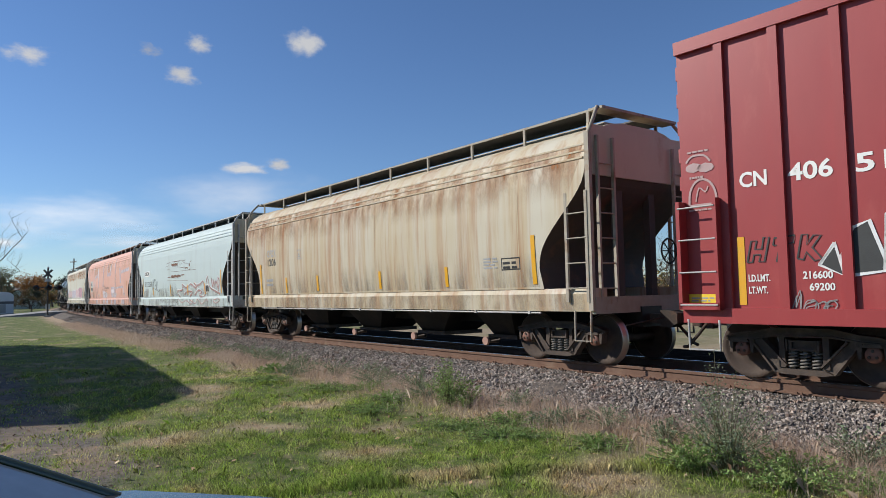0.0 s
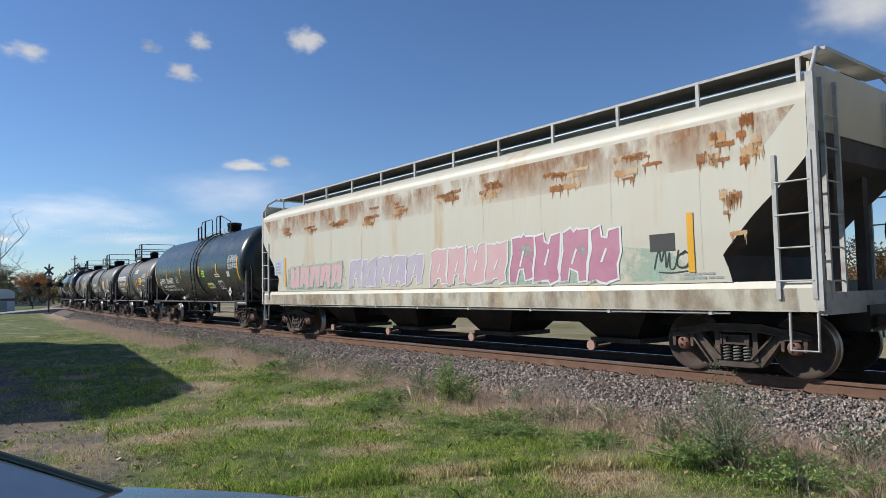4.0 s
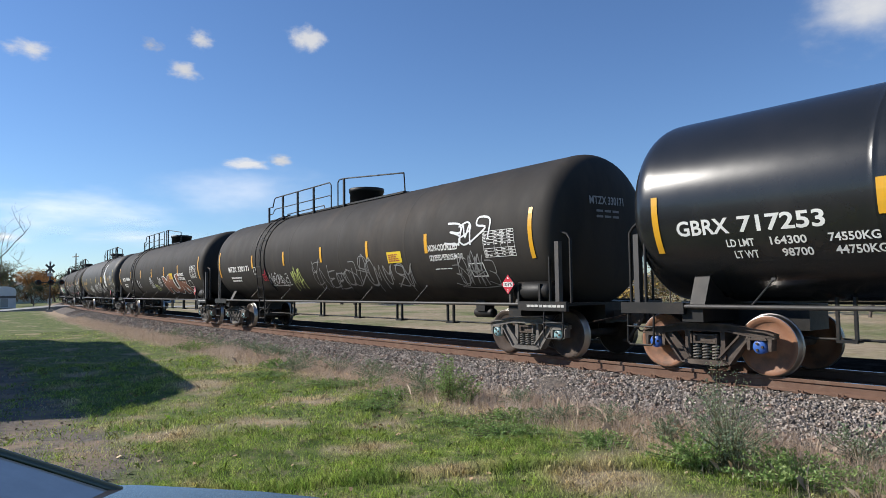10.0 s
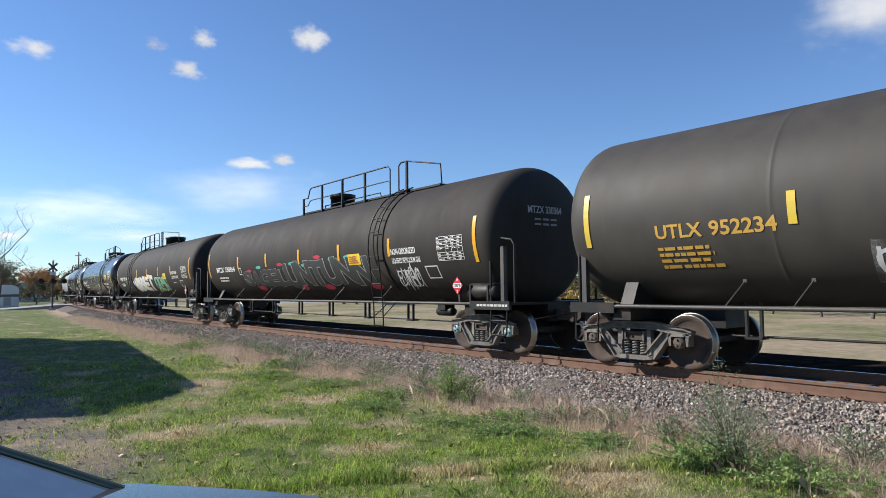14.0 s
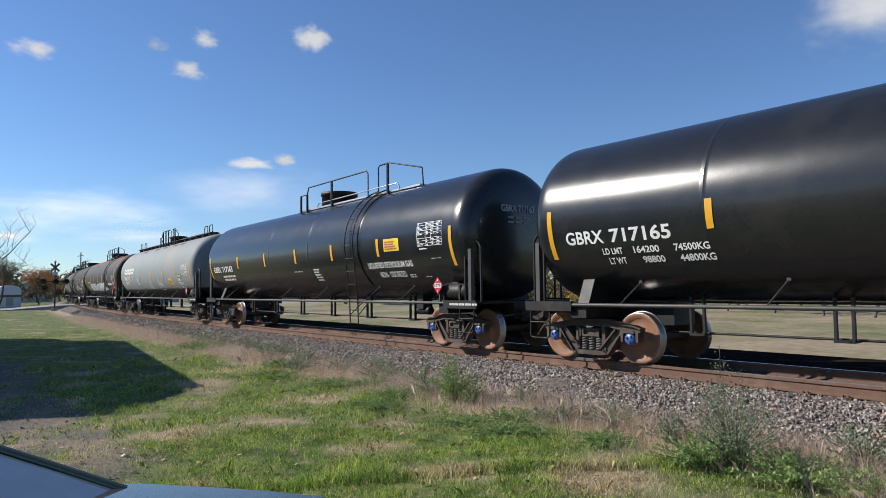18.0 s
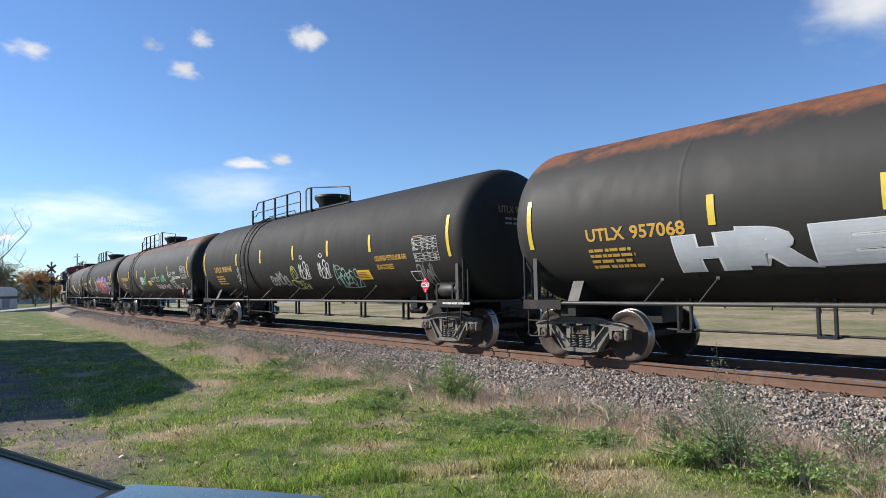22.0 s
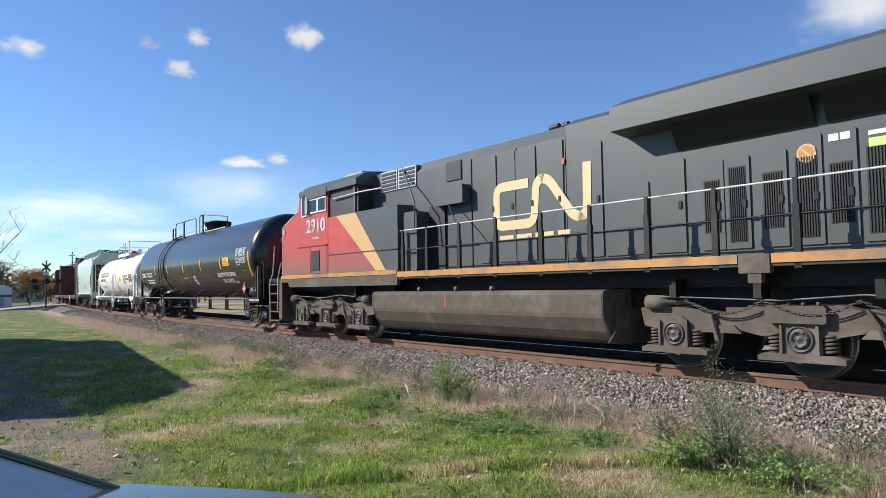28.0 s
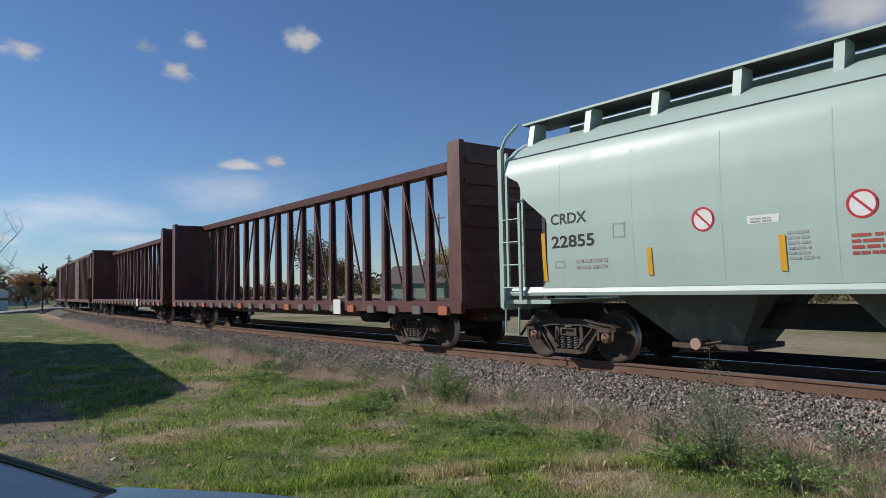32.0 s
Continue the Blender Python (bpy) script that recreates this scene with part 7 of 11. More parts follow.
    hopper("mint green covered hopper with dark letters and ladders", -243.8, 8.53, 5.5, "hopper_mint", [(1.4, 4.5), (1.6, 4.3), (2.7, 4.25), (3.2, 4.9), (3.5, 4.98), (3.6, 5.2), (3.75, 5.45), (4.6, 5.45)], [(-3.5, -0.4, -2.2, -1.1), (0.45, 2.9, 1.25, 2.25)], mint, "hopper_mint", run_z=4.80, run_y=1.05,
           deco=deco5, bars=[(-4.35, 1.55, 2.45), (-2.05, 1.6, 2.05), (0.08, 1.6, 2.1), (2.3, 1.6, 2.1), (4.15, 1.5, 2.6)], bar_w=0.09, lines=False, run_style="bracket", seam_step=1.38, sill=(1.28, 1.44))


def box_car(label, c, half, tc, paint, deco=None, top=5.2, rib_step=0.81, ribs_from=None):
    car = thing("box_car", label, "box car", "train")
    s = Shape()
    s.box(-half, half, -1.52, 1.52, 0.98, top - 0.12)
    part("body", s, paint, car)
    r = Shape()
    r.extrude_x([(-1.56, top - 0.14), (1.56, top - 0.14), (1.56, top - 0.04), (0.0, top + 0.12), (-1.56, top - 0.04)], -half - 0.03, half + 0.03)
    part("roof", r, paint, car)
    for y in (-1, 1):
        x = -half + 0.72
        while x < half - 0.5:
            if not (-1.6 < x < 1.6):
                q = Shape()
                q.prism([(x - 0.065, 1.0), (x + 0.065, 1.0), (x + 0.065, top - 0.16), (x - 0.065, top - 0.16)], min(y * 1.52, y * 1.585), max(y * 1.52, y * 1.585))
                part("side_rib", q, paint, car)
            x += rib_step
        door = Shape()
        door.box(-1.55, 1.55, min(y * 1.54, y * 1.60), max(y * 1.54, y * 1.60), 1.1, top - 0.3, bev=0.03)
        for k in range(5):
            door.box(-1.5, 1.5, min(y * 1.60, y * 1.64), max(y * 1.60, y * 1.64), 1.4 + 0.75 * k, 1.5 + 0.75 * k)
        part("door", door, paint, car)
        sl = Shape()
        sl.box(-half, half, min(y * 1.5, y * 1.61), max(y * 1.5, y * 1.61), 0.90, 1.12)
        part("side_sill", sl, paint, car)
        tp = Shape()
        tp.box(-half, half, min(y * 1.52, y * 1.60), max(y * 1.52, y * 1.60), top - 0.26, top - 0.1)
        part("top_chord", tp, paint, car)
        for d in (-1, 1):
            xx = d * (half - 0.33)
            lb = Shape()
            for dx in (-0.33, 0.27):
                lb.box(xx + dx, xx + dx + 0.06, min(y * 1.52, y * 1.72), max(y * 1.52, y * 1.72), 1.1, 2.75)
            lb.box(xx - 0.33, xx + 0.33, min(y * 1.64, y * 1.72), max(y * 1.64, y * 1.72), 1.1, 1.2)
            part("ladder_rail", lb, paint, car)
            for k in range(4):
                part("rung", Shape().rod((xx - 0.3, y * 1.72, 1.17 + 0.49 * k), (xx + 0.3, y * 1.72, 1.17 + 0.49 * k), 0.014, 6), "post_grey", car)
            st = Shape().tube([(xx - 0.25, y * 1.6, 0.95), (xx - 0.25, y * 1.6, 0.5), (xx + 0.25, y * 1.6, 0.5), (xx + 0.25, y * 1.6, 0.95)], 0.02, 6)
            part("sill_step", st, "post_grey", car)
    for d in (-1, 1):
        for k in range(9):
            e = Shape().box(min(d * half, d * (half + 0.07)), max(d * half, d * (half + 0.03)), -1.45, 1.45, 1.2 + 0.44 * k, 1.42 + 0.44 * k)
            part("end_rib", e, paint, car)
    part("underframe", Shape().box(-half, half, -0.35, 0.35, 0.7, 1.0), "frame_black", car)
    for x in (-tc / 2, tc / 2):
        truck(car, x, "truck_iron", "wheel_plate", "cap_rust")
    couplers(car, half + 0.72)
    if deco:
        deco(MarkSet(lambda z: 1.52, car, 0.008))
    CARS.append((car, c))
    return car


def centre_beam(c, half=10.95, tc=16.9):
    car = thing("centre_beam_flat_car", "empty dark brown centre-beam flat car with open trusses", "flat car", "train")
    f = Shape()
    f.box(-half, half, -1.5, 1.5, 1.0, 1.12)
    f.box(-half + 0.5, half - 0.5, -0.35, 0.35, 0.66, 1.0)
    part("deck", f, "flat_brown", car)
    for y in (-1, 1):
        part("side_sill", Shape().box(-half, half, min(y * 1.44, y * 1.54), max(y * 1.44, y * 1.54), 0.90, 1.16), "flat_brown", car)
    for d in (-1, 1):
        b = Shape()
        x = d * half
        b.box(min(x, x - d * 0.35), max(x, x - d * 0.35), -1.5, 1.5, 1.1, 4.68)
        part("bulkhead", b, "flat_brown", car)
        for k in range(7):
            part("bulkhead_rib", Shape().box(min(x, x + d * 0.06), max(x, x + d * 0.06), -1.4, 1.4, 1.4 + 0.47 * k, 1.52 + 0.47 * k), "flat_brown", car)
        for y in (-1.46, 1.46):
            part("corner_post", Shape().box(min(x + d * 0.02, x - d * 0.42), max(x + d * 0.02, x - d * 0.42), y - 0.07, y + 0.07, 1.1, 4.72), "flat_brown", car)
    top = Shape().extrude_x([(-0.20, 4.46), (0.20, 4.46), (0.24, 4.68), (-0.24, 4.68)], -half + 0.3, half - 0.3)
    part("top_beam", top, "flat_brown", car)
    n = 19
    xs = [-half + 1.0 + (2 * half - 2.0) * i / (n - 1) for i in range(n)]
    for i, x in enumerate(xs):
        s = Shape()
        for y in (-1, 1):
            s.add([(x - 0.09, y * 0.12, 1.12), (x + 0.09, y * 0.12, 1.12), (x + 0.07, y * 0.09, 4.47), (x - 0.07, y * 0.09, 4.47), (x - 0.09, y * 0.05, 1.12), (x + 0.09, y * 0.05, 1.12), (x + 0.07, y * 0.04, 4.47), (x - 0.07, y * 0.04, 4.47)],
                  [(0, 1, 2, 3), (4, 5, 6, 7), (0, 3, 7, 4), (1, 2, 6, 5), (0, 1, 5, 4), (3, 2, 6, 7)])
        s.box(x - 0.02, x + 0.02, -0.05, 0.05, 1.12, 4.46)
        part("stake", s, "flat_brown", car)
        if i < n - 1 and i % 2 == 0 or i in (1, n - 4):
            q = Shape()
            up = 1 if i < n / 2 else -1
            za, zb = (1.2, 4.4) if up > 0 else (4.4, 1.2)
            q.tube([(x, -0.1, za), (xs[i + 1], -0.1, zb)], 0.04, 4)
            part("brace", q, "boxcar_brown", car)
    for i in range(21):
        x = -half + 0.6 + (2 * half - 1.2) * i / 20
        part("winch", Shape().box(x - 0.16, x + 0.16, -1.6, -1.5, 0.86, 1.05, bev=0.02), "truck_pale" if i % 4 else "spray_orange", car)
    part("data_plate", Shape().box(5.3, 5.7, -1.63, -1.6, 0.8, 1.2), "white_paint", car)
    part("brake_cylinder", Shape().lathe([(-0.5, 0), (-0.5, 0.2), (0.5, 0.2), (0.5, 0)], "x", (6.2, -0.8, 0.75), 14), "frame_black", car)
    for x in (-tc / 2, tc / 2):
        truck(car, x, "truck_iron", "wheel_plate", "cap_rust")
    couplers(car, half + 0.72)
    CARS.append((car, c))


def build_boxes():
    def deco(d):
        d.text("CN", -7.96, 2.86, 0.22, 0.4, "white_paint")
        d.text("406", -7.27, 2.86, 0.24, 0.58, "white_paint").text("51", -6.42, 2.86, 0.24, 0.4, "white_paint").text("8", -5.6, 2.86, 0.24, 0.2, "white_paint")
        d.rect(-8.04, -7.93, 1.17, 2.15, "yellow_bar")
        d.text("LD.LMT.", -7.89, 1.5, 0.1, 0.31, "white_paint").text("LT.WT.", -7.89, 1.33, 0.1, 0.27, "white_paint").text("216600", -7.14, 1.52, 0.1, 0.38, "white_paint").text("69200", -7.06, 1.36, 0.1, 0.32, "white_paint")
        d.bars(-7.05, 1.02, 1.0, 0.06, 1, "white_paint", 5, 7)
        d.blob(-8.68, 3.27, 0.13, 0.075, "spray_ash", 3).blob(-8.48, 3.25, 0.13, 0.075, "spray_ash", 4).stroke([(-8.8, 3.36), (-8.7, 3.45), (-8.5, 3.44), (-8.4, 3.34)], "spray_ash", 0.03).bars(-8.75, 3.1, 0.3, 0.06, 1, "spray_ash", 4, 4).bars(-8.78, 3.5, 0.4, 0.05, 1, "spray_ash", 5, 5)
        d.stroke([(-8.77, 2.7), (-8.75, 2.9), (-8.66, 3.04), (-8.54, 3.08), (-8.42, 3.02), (-8.34, 2.88), (-8.32, 2.7)], "spray_ash", 0.035).line([(-8.77, 2.69), (-8.55, 2.69), (-8.3, 2.69)], "spray_ash", 0.03).stroke([(-8.66, 2.74), (-8.6, 2.95), (-8.5, 2.88), (-8.45, 2.96)], "spray_ash", 0.02).bars(-8.78, 2.6, 0.45, 0.05, 1, "spray_ash", 6, 6)
        d.rect(-8.84, -8.34, 1.2, 1.33, "yellow_panel").bars(-8.8, 1.22, 0.42, 0.08, 2, "grey_paint", 6, 3)
        for pts in ([(-7.9, 1.78), (-7.83, 2.08), (-7.75, 2.08), (-7.78, 1.96), (-7.68, 1.96), (-7.65, 2.12), (-7.57, 2.12), (-7.65, 1.78), (-7.73, 1.78), (-7.7, 1.88), (-7.8, 1.88), (-7.82, 1.78), (-7.9, 1.78)],
                    [(-7.52, 2.0), (-7.5, 2.1), (-7.22, 2.12), (-7.24, 2.02), (-7.33, 2.01), (-7.4, 1.76), (-7.48, 1.77), (-7.43, 2.0), (-7.52, 2.0)],
                    [(-7.2, 1.8), (-7.13, 2.12), (-7.05, 2.12), (-7.07, 1.98), (-6.98, 2.1), (-6.88, 2.1), (-7.0, 1.94), (-6.88, 1.78), (-6.98, 1.76), (-7.08, 1.88), (-7.12, 1.78), (-7.2, 1.8)]):
            d.line(pts, "spray_char", 0.024)
        d.tag(-7.3, 1.06, 0.55, 0.22, 4, "spray_faint", 62, 0.015)
        for k, pts in enumerate(([(-6.92, 1.7), (-6.72, 1.98), (-6.62, 1.55)], [(-6.66, 1.75), (-6.5, 2.16), (-6.3, 2.24), (-6.1, 1.6), (-6.55, 1.55)], [(-6.15, 1.6), (-6.1, 2.3), (-5.7, 2.45), (-5.55, 2.0), (-5.6, 1.55)], [(-5.5, 1.55), (-5.4, 2.4), (-4.9, 2.3), (-4.7, 1.6)])):
            d.poly(pts, "spray_char", 0.001 + 0.003 * k).line(pts + pts[:2], "spray_white", 0.05, 0.0025 + 0.003 * k)
    box_car("dark red ribbed box car with white numbers and scrawls", 242.04, 8.9, 14.78, "boxcar_red", deco, top=5.34)
    centre_beam(-261.55)
    centre_beam(-285.2)
    box_car("brown box car at the far end of the train", -306.1, 8.9, 14.0, "boxcar_brown", top=4.75)
    box_car("reddish brown box car at the far end of the train", -325.3, 8.9, 14.0, "flat_brown", top=4.75)


build_hoppers()
build_boxes()


# ---- diesel locomotive, running long hood first
def loco_wheelset():
    return wheelset_mesh("frame_grey", "frame_grey", r=0.533, cap_y=1.06)


LOCO_SPIN = []


def build_loco(c):
    car = thing("locomotive", "dusty grey and red six-axle diesel locomotive with orange stripe", "locomotive", "train")
    fr = Shape()
    fr.box(-10.4, 11.0, -1.45, 1.45, 1.66, 1.74)
    fr.box(-10.3, 10.9, -1.05, 1.05, 1.36, 1.66)
    fr.box(-10.2, 10.8, -0.7, 0.7, 1.0, 1.36)
    part("frame", fr, "frame_black", car)
    for x0, x1, z0, z1 in ((-9.23, -6.07, 1.77, 1.88), (-6.04, -2.43, 1.77, 1.88), (-2.4, 6.45, 1.70, 1.83), (6.95, 9.5, 1.70, 1.83)):
        part("frame_stripe", Shape().box(x0, x1, -1.55, -1.45, z0, z1), "loco_orange", car, "orange stripe along the deck")
    part("frame_skirt", Shape().prism([(-9.23, 1.66), (-8.75, 1.66), (-8.6, 1.5), (-2.43, 1.5), (-2.43, 1.765), (-9.23, 1.765)], -1.535, -1.44), "loco_dirt", car)
    part("deck_edge", Shape().box(-2.4, 9.5, -1.53, -1.44, 1.655, 1.695), "loco_dark", car)
    part("jacking_pad", Shape().box(6.47, 6.93, -1.56, -1.44, 1.56, 1.83, bev=0.01).box(6.6, 6.8, -1.55, -1.44, 1.42, 1.56), "loco_dirt", car)
    # engine hood
    h = Shape()
    h.extrude_x([(-0.98, 1.84), (0.98, 1.84), (0.98, 4.35), (0.80, 4.60), (0.0, 4.68), (-0.80, 4.60), (-0.98, 4.35)], -2.3, 2.7)
    part("engine_hood", h, "loco_grey", car)
    h2 = Shape()
    h2.extrude_x([(-0.98, 1.84), (0.98, 1.84), (0.98, 4.55), (0.70, 4.70), (-0.70, 4.70), (-0.98, 4.55)], 2.72, 9.35)
    part("radiator_hood", h2, "loco_grey", car)
    hr = Shape().box(9.35, 9.47, -0.98, 0.98, 1.84, 4.6)
    part("rear_wall", hr, "loco_dark_red", car)
    for y in (-1, 1):
        wg = Shape()
        n_ = [(y * 0.98, 4.02), (y * 1.50, 4.08), (y * 1.50, 4.50), (y * 1.0, 4.72), (y * 0.9, 4.72)]
        wg.extrude_x(n_, 4.2, 10.0)
        part("radiator_wing", wg, "loco_grey", car)
        wr = Shape()
        wr.extrude_x([(y * 0.0, 4.05), (y * 1.50, 4.08), (y * 1.50, 4.50), (y * 0.6, 4.74), (y * 0.0, 4.76)], 10.0, 10.06)
        part("wing_end", wr, "loco_dark_red", car)
        sc = Shape()
        for k in range(2):
            xa = 5.2 + 2.35 * k
            sc.add([(xa, y * 1.0, 3.62), (xa + 2.2, y * 1.0, 3.62), (xa + 2.2, y * 1.25, 4.06), (xa, y * 1.25, 4.06)], [(0, 1, 2, 3)])
        part("radiator_screen", sc, "louver_black", car)
    part("roof_walk", Shape().box(4.4, 9.9, -0.6, 0.6, 4.72, 4.80), "loco_dark", car)
    # hood doors with louvres
    for i, (xa, xb, za, zb) in enumerate([(-1.9, -1.3, 1.95, 3.3), (0.15, 0.7, 1.95, 4.3), (0.75, 1.3, 1.95, 4.3), (1.35, 1.9, 1.95, 4.3), (1.95, 2.65, 1.95, 4.3), (2.8, 3.6, 1.95, 4.1), (3.65, 4.6, 1.95, 3.2), (4.7, 5.3, 1.95, 3.5), (5.58, 5.98, 1.95, 3.36), (6.0, 6.4, 1.95, 3.36), (6.54, 6.96, 1.95, 3.36), (7.02, 7.45, 1.95, 3.5), (7.48, 7.9, 1.95, 3.5), (7.95, 8.4, 1.95, 3.5), (8.5, 9.2, 1.95, 3.5)]):
        d = part("hood_door", Shape().box(xa, xb, -1.005, -0.975, za, zb, bev=0.01), "loco_grey", car)
        if 5.5 < xa < 9.0:
            za, zb = (2.05, 3.22) if i % 2 else (2.22, 3.06)
            part("louver_panel", Shape().box(xa + 0.06, xb - 0.06, -1.010, -0.99, za, zb), "louver_black", d)
            for k in range(8):
                x = xa + 0.075 + (xb - xa - 0.17) * k / 7
                part("louver", Shape().box(x, x + 0.014, -1.022, -1.008, za + 0.02, zb - 0.02), "louver_black", d)
        part("latch", Shape().box(xb - 0.12, xb - 0.06, -1.025, -1.0, (za + zb) / 2 - 0.06, (za + zb) / 2 + 0.06), "frame_black", d)
    for x in (-0.15, 1.33):
        part("hood_seam", Shape().box(x - 0.015, x + 0.015, -1.0, -0.975, 1.86, 4.35), "loco_dark", car)
    # upper louvres behind the cab
    for xa in (-3.95, -3.1):
        fr_ = part("intake_frame", Shape().box(xa, xa + 0.8, -1.01, -0.98, 4.02, 4.56), "galvanized", car)
        for k in range(5):
            part("slat", Shape().box(xa + 0.06, xa + 0.74, -1.03, -1.01, 4.06 + 0.1 * k, 4.12 + 0.1 * k), "louver_black", fr_)
    part("vent", Shape().box(-1.05, -0.5, -1.01, -0.98, 3.95, 4.4), "louver_black", car)
    part("equipment_box", Shape().box(-1.3, -0.2, -1.22, -0.98, 3.35, 3.78, bev=0.02), "loco_grey", car)
    part("blower_housing", Shape().box(-2.3, -1.75, -1.4, -0.98, 1.84, 3.3, bev=0.05), "loco_grey", car)
    # No hollow: a flat black slab carries the recess's shade in its colour.
    part("blower_recess", Shape().box(-1.74, -1.1, -1.03, -0.97, 1.86, 3.4), "louver_black", car)
    # auxiliary cab behind the driver
    part("auxiliary_cab", Shape().extrude_x([(-0.98, 1.84), (0.98, 1.84), (0.98, 4.55), (-0.98, 4.55)], -4.4, -2.3), "loco_grey", car)
    part("lower_side_casing", Shape().box(-6.05, -2.43, -1.5, -0.98, 1.88, 3.52), "loco_grey", car)
    part("side_stripe", Shape().prism([(-3.45, 1.89), (-2.98, 1.89), (-4.48, 3.51), (-5.57, 3.51)], -1.512, -1.502), "loco_tan", car, "tan diagonal stripe")
    part("side_red", Shape().prism([(-6.04, 1.89), (-3.46, 1.89), (-5.58, 3.51), (-6.04, 3.51)], -1.512, -1.502), "loco_red", car)
    part("casing_seam", Shape().box(-6.04, -2.45, -1.522, -1.505, 2.40, 2.425), "loco_dark", car)
    # cab and nose
    cb = Shape()
    cb.prism([(-8.02, 1.88), (-6.05, 1.88), (-6.05, 4.48), (-7.82, 4.48), (-8.02, 3.88)], -1.52, 1.52)
    part("cab", cb, "loco_red", car)
    rf = Shape()
    rf.extrude_x([(-1.56, 4.28), (-1.56, 4.45), (-1.2, 4.66), (0.0, 4.76), (1.2, 4.66), (1.56, 4.45), (1.56, 4.28)], -7.86, -4.35)
    part("cab_roof", rf, "loco_grey", car)
    part("air_conditioner", Shape().box(-6.6, -5.6, -0.6, 0.6, 4.72, 4.92, bev=0.04), "grey_paint", car)
    part("nose", Shape().prism([(-9.2, 1.88), (-8.03, 1.88), (-8.03, 3.87), (-9.18, 3.46)], -1.50, 1.50), "loco_red", car)
    part("nose_edge", Shape().tube([(-9.2, -1.5, 1.9), (-9.19, -1.5, 3.46), (-8.04, -1.5, 3.88)], 0.018, 6), "white_paint", car)
    part("nose_handrail", Shape().tube([(-8.75, -1.1, 3.6), (-8.72, -1.1, 3.75), (-8.3, -1.1, 3.92), (-8.25, -1.1, 3.82)], 0.018, 6), "frame_black", car)
    # Solid box; the open doorway's shade is put into its dark colour.
    part("cab_rear", Shape().box(-6.05, -4.4, -1.46, 1.46, 3.52, 4.40), "loco_dark", car, "dark block coloured as the shaded recess behind the open cab door")
    part("rear_post", Shape().box(-4.62, -4.5, -1.5, -1.4, 3.52, 4.45), "loco_grey", car)
    for xa, xb, za, zb, m_ in ((-7.70, -7.38, 3.66, 4.38, "white_paint"), (-7.15, -6.66, 3.72, 4.17, "white_paint"), (-6.64, -6.12, 3.72, 4.17, "white_paint")):
        w = part("window_frame", Shape().box(xa, xb, -1.55, -1.515, za, zb, bev=0.01), m_, car)
        part("pane", Shape().box(xa + 0.05, xb - 0.05, -1.56, -1.545, za + 0.05, zb - 0.05), "glass_dark", w)
    part("sun_visor", Shape().prism([(-7.5, 4.38), (-7.2, 4.17), (-6.05, 4.19), (-6.05, 4.46), (-7.45, 4.46)], -1.58, -1.525), "loco_grey", car)
    part("mirror", Shape().box(-7.34, -7.18, -1.62, -1.56, 3.72, 4.18, bev=0.02), "grey_paint", car)
    for y in (-0.75, 0.75):
        part("windscreen", Shape().add([(-7.83, y - 0.6, 3.75), (-7.83, y + 0.6, 3.75), (-7.68, y + 0.6, 4.35), (-7.68, y - 0.6, 4.35)], [(0, 1, 2, 3)]), "glass_dark", car)
    part("vent_grille", Shape().box(-7.05, -6.54, -1.555, -1.535, 1.98, 2.58), "louver_black", car)
    part("access_panel", Shape().box(-7.94, -7.16, -1.535, -1.515, 1.9, 2.70, bev=0.01), "loco_red", car)
    part("access_panel", Shape().box(-7.13, -6.1, -1.535, -1.515, 1.9, 2.70, bev=0.01), "loco_red", car)
    part("panel_rail", Shape().box(-7.96, -6.08, -1.55, -1.515, 2.71, 2.74), "loco_dark_red", car)
    side = lambda z: 1.52
    d = MarkSet(side, car, 0.012)
    d.text("2910", -7.41, 3.13, 0.41, 1.22, GW)
    d.text("EF-644p", -7.04, 2.91, 0.1, 0.46, GW)
    d.rect(-9.12, -8.98, 3.22, 3.38, "loco_tan")
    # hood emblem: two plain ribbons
    hs = MarkSet(lambda z: 0.99, car, 0.022)
    e = Decal(lambda z: 0.99, 0.024)
    def rounded(pts, r):
        out = [pts[0]]
        for a, b, c_ in zip(pts[:-2], pts[1:-1], pts[2:]):
            a, b, c_ = Vector(a), Vector(b), Vector(c_)
            p, q = b + (a - b).normalized() * r, b + (c_ - b).normalized() * r
            out += [tuple(p * (1 - f_) ** 2 + b * 2 * f_ * (1 - f_) + q * f_ ** 2) for f_ in (0, 0.2, 0.4, 0.6, 0.8, 1)]
        return out + [pts[-1]]
    e.ribbon(rounded([(1.70, 3.56), (0.72, 3.56), (0.72, 2.72), (1.84, 2.72), (1.93, 3.60), (2.24, 3.60), (2.92, 2.74), (3.24, 2.74), (3.26, 3.76)], 0.2), 0.2)
    e.put("emblem", "logo_cream", car, "cream ribbon-shaped emblem")
    hs.bars(0.8, 2.40, 2.3, 0.2, 1, "logo_cream", 5, 5)
    hs.ring(7.25, 3.25, 0.12, 0.03, "loco_tan", "loco_orange").rect(7.55, 7.68, 3.36, 3.46, W).rect(7.70, 7.83, 3.36, 3.46, W).rect(8.05, 8.3, 3.2, 3.32, "spray_lime").rect(3.15, 3.33, 3.5, 3.58, "grimy_white").rect(2.62, 2.7, 3.8, 3.92, "faded_red").rect(8.05, 8.3, 3.36, 3.42, W)
    part("rear_number_band", Shape().box(10.07, 10.08, -0.5, 0.55, 4.25, 4.45), "grimy_white", car)
    # walkway railing
    xs = [-2.2, -1.2, 0.0, 1.2, 2.5, 3.7, 4.9, 6.1, 7.3, 8.5, 9.4]
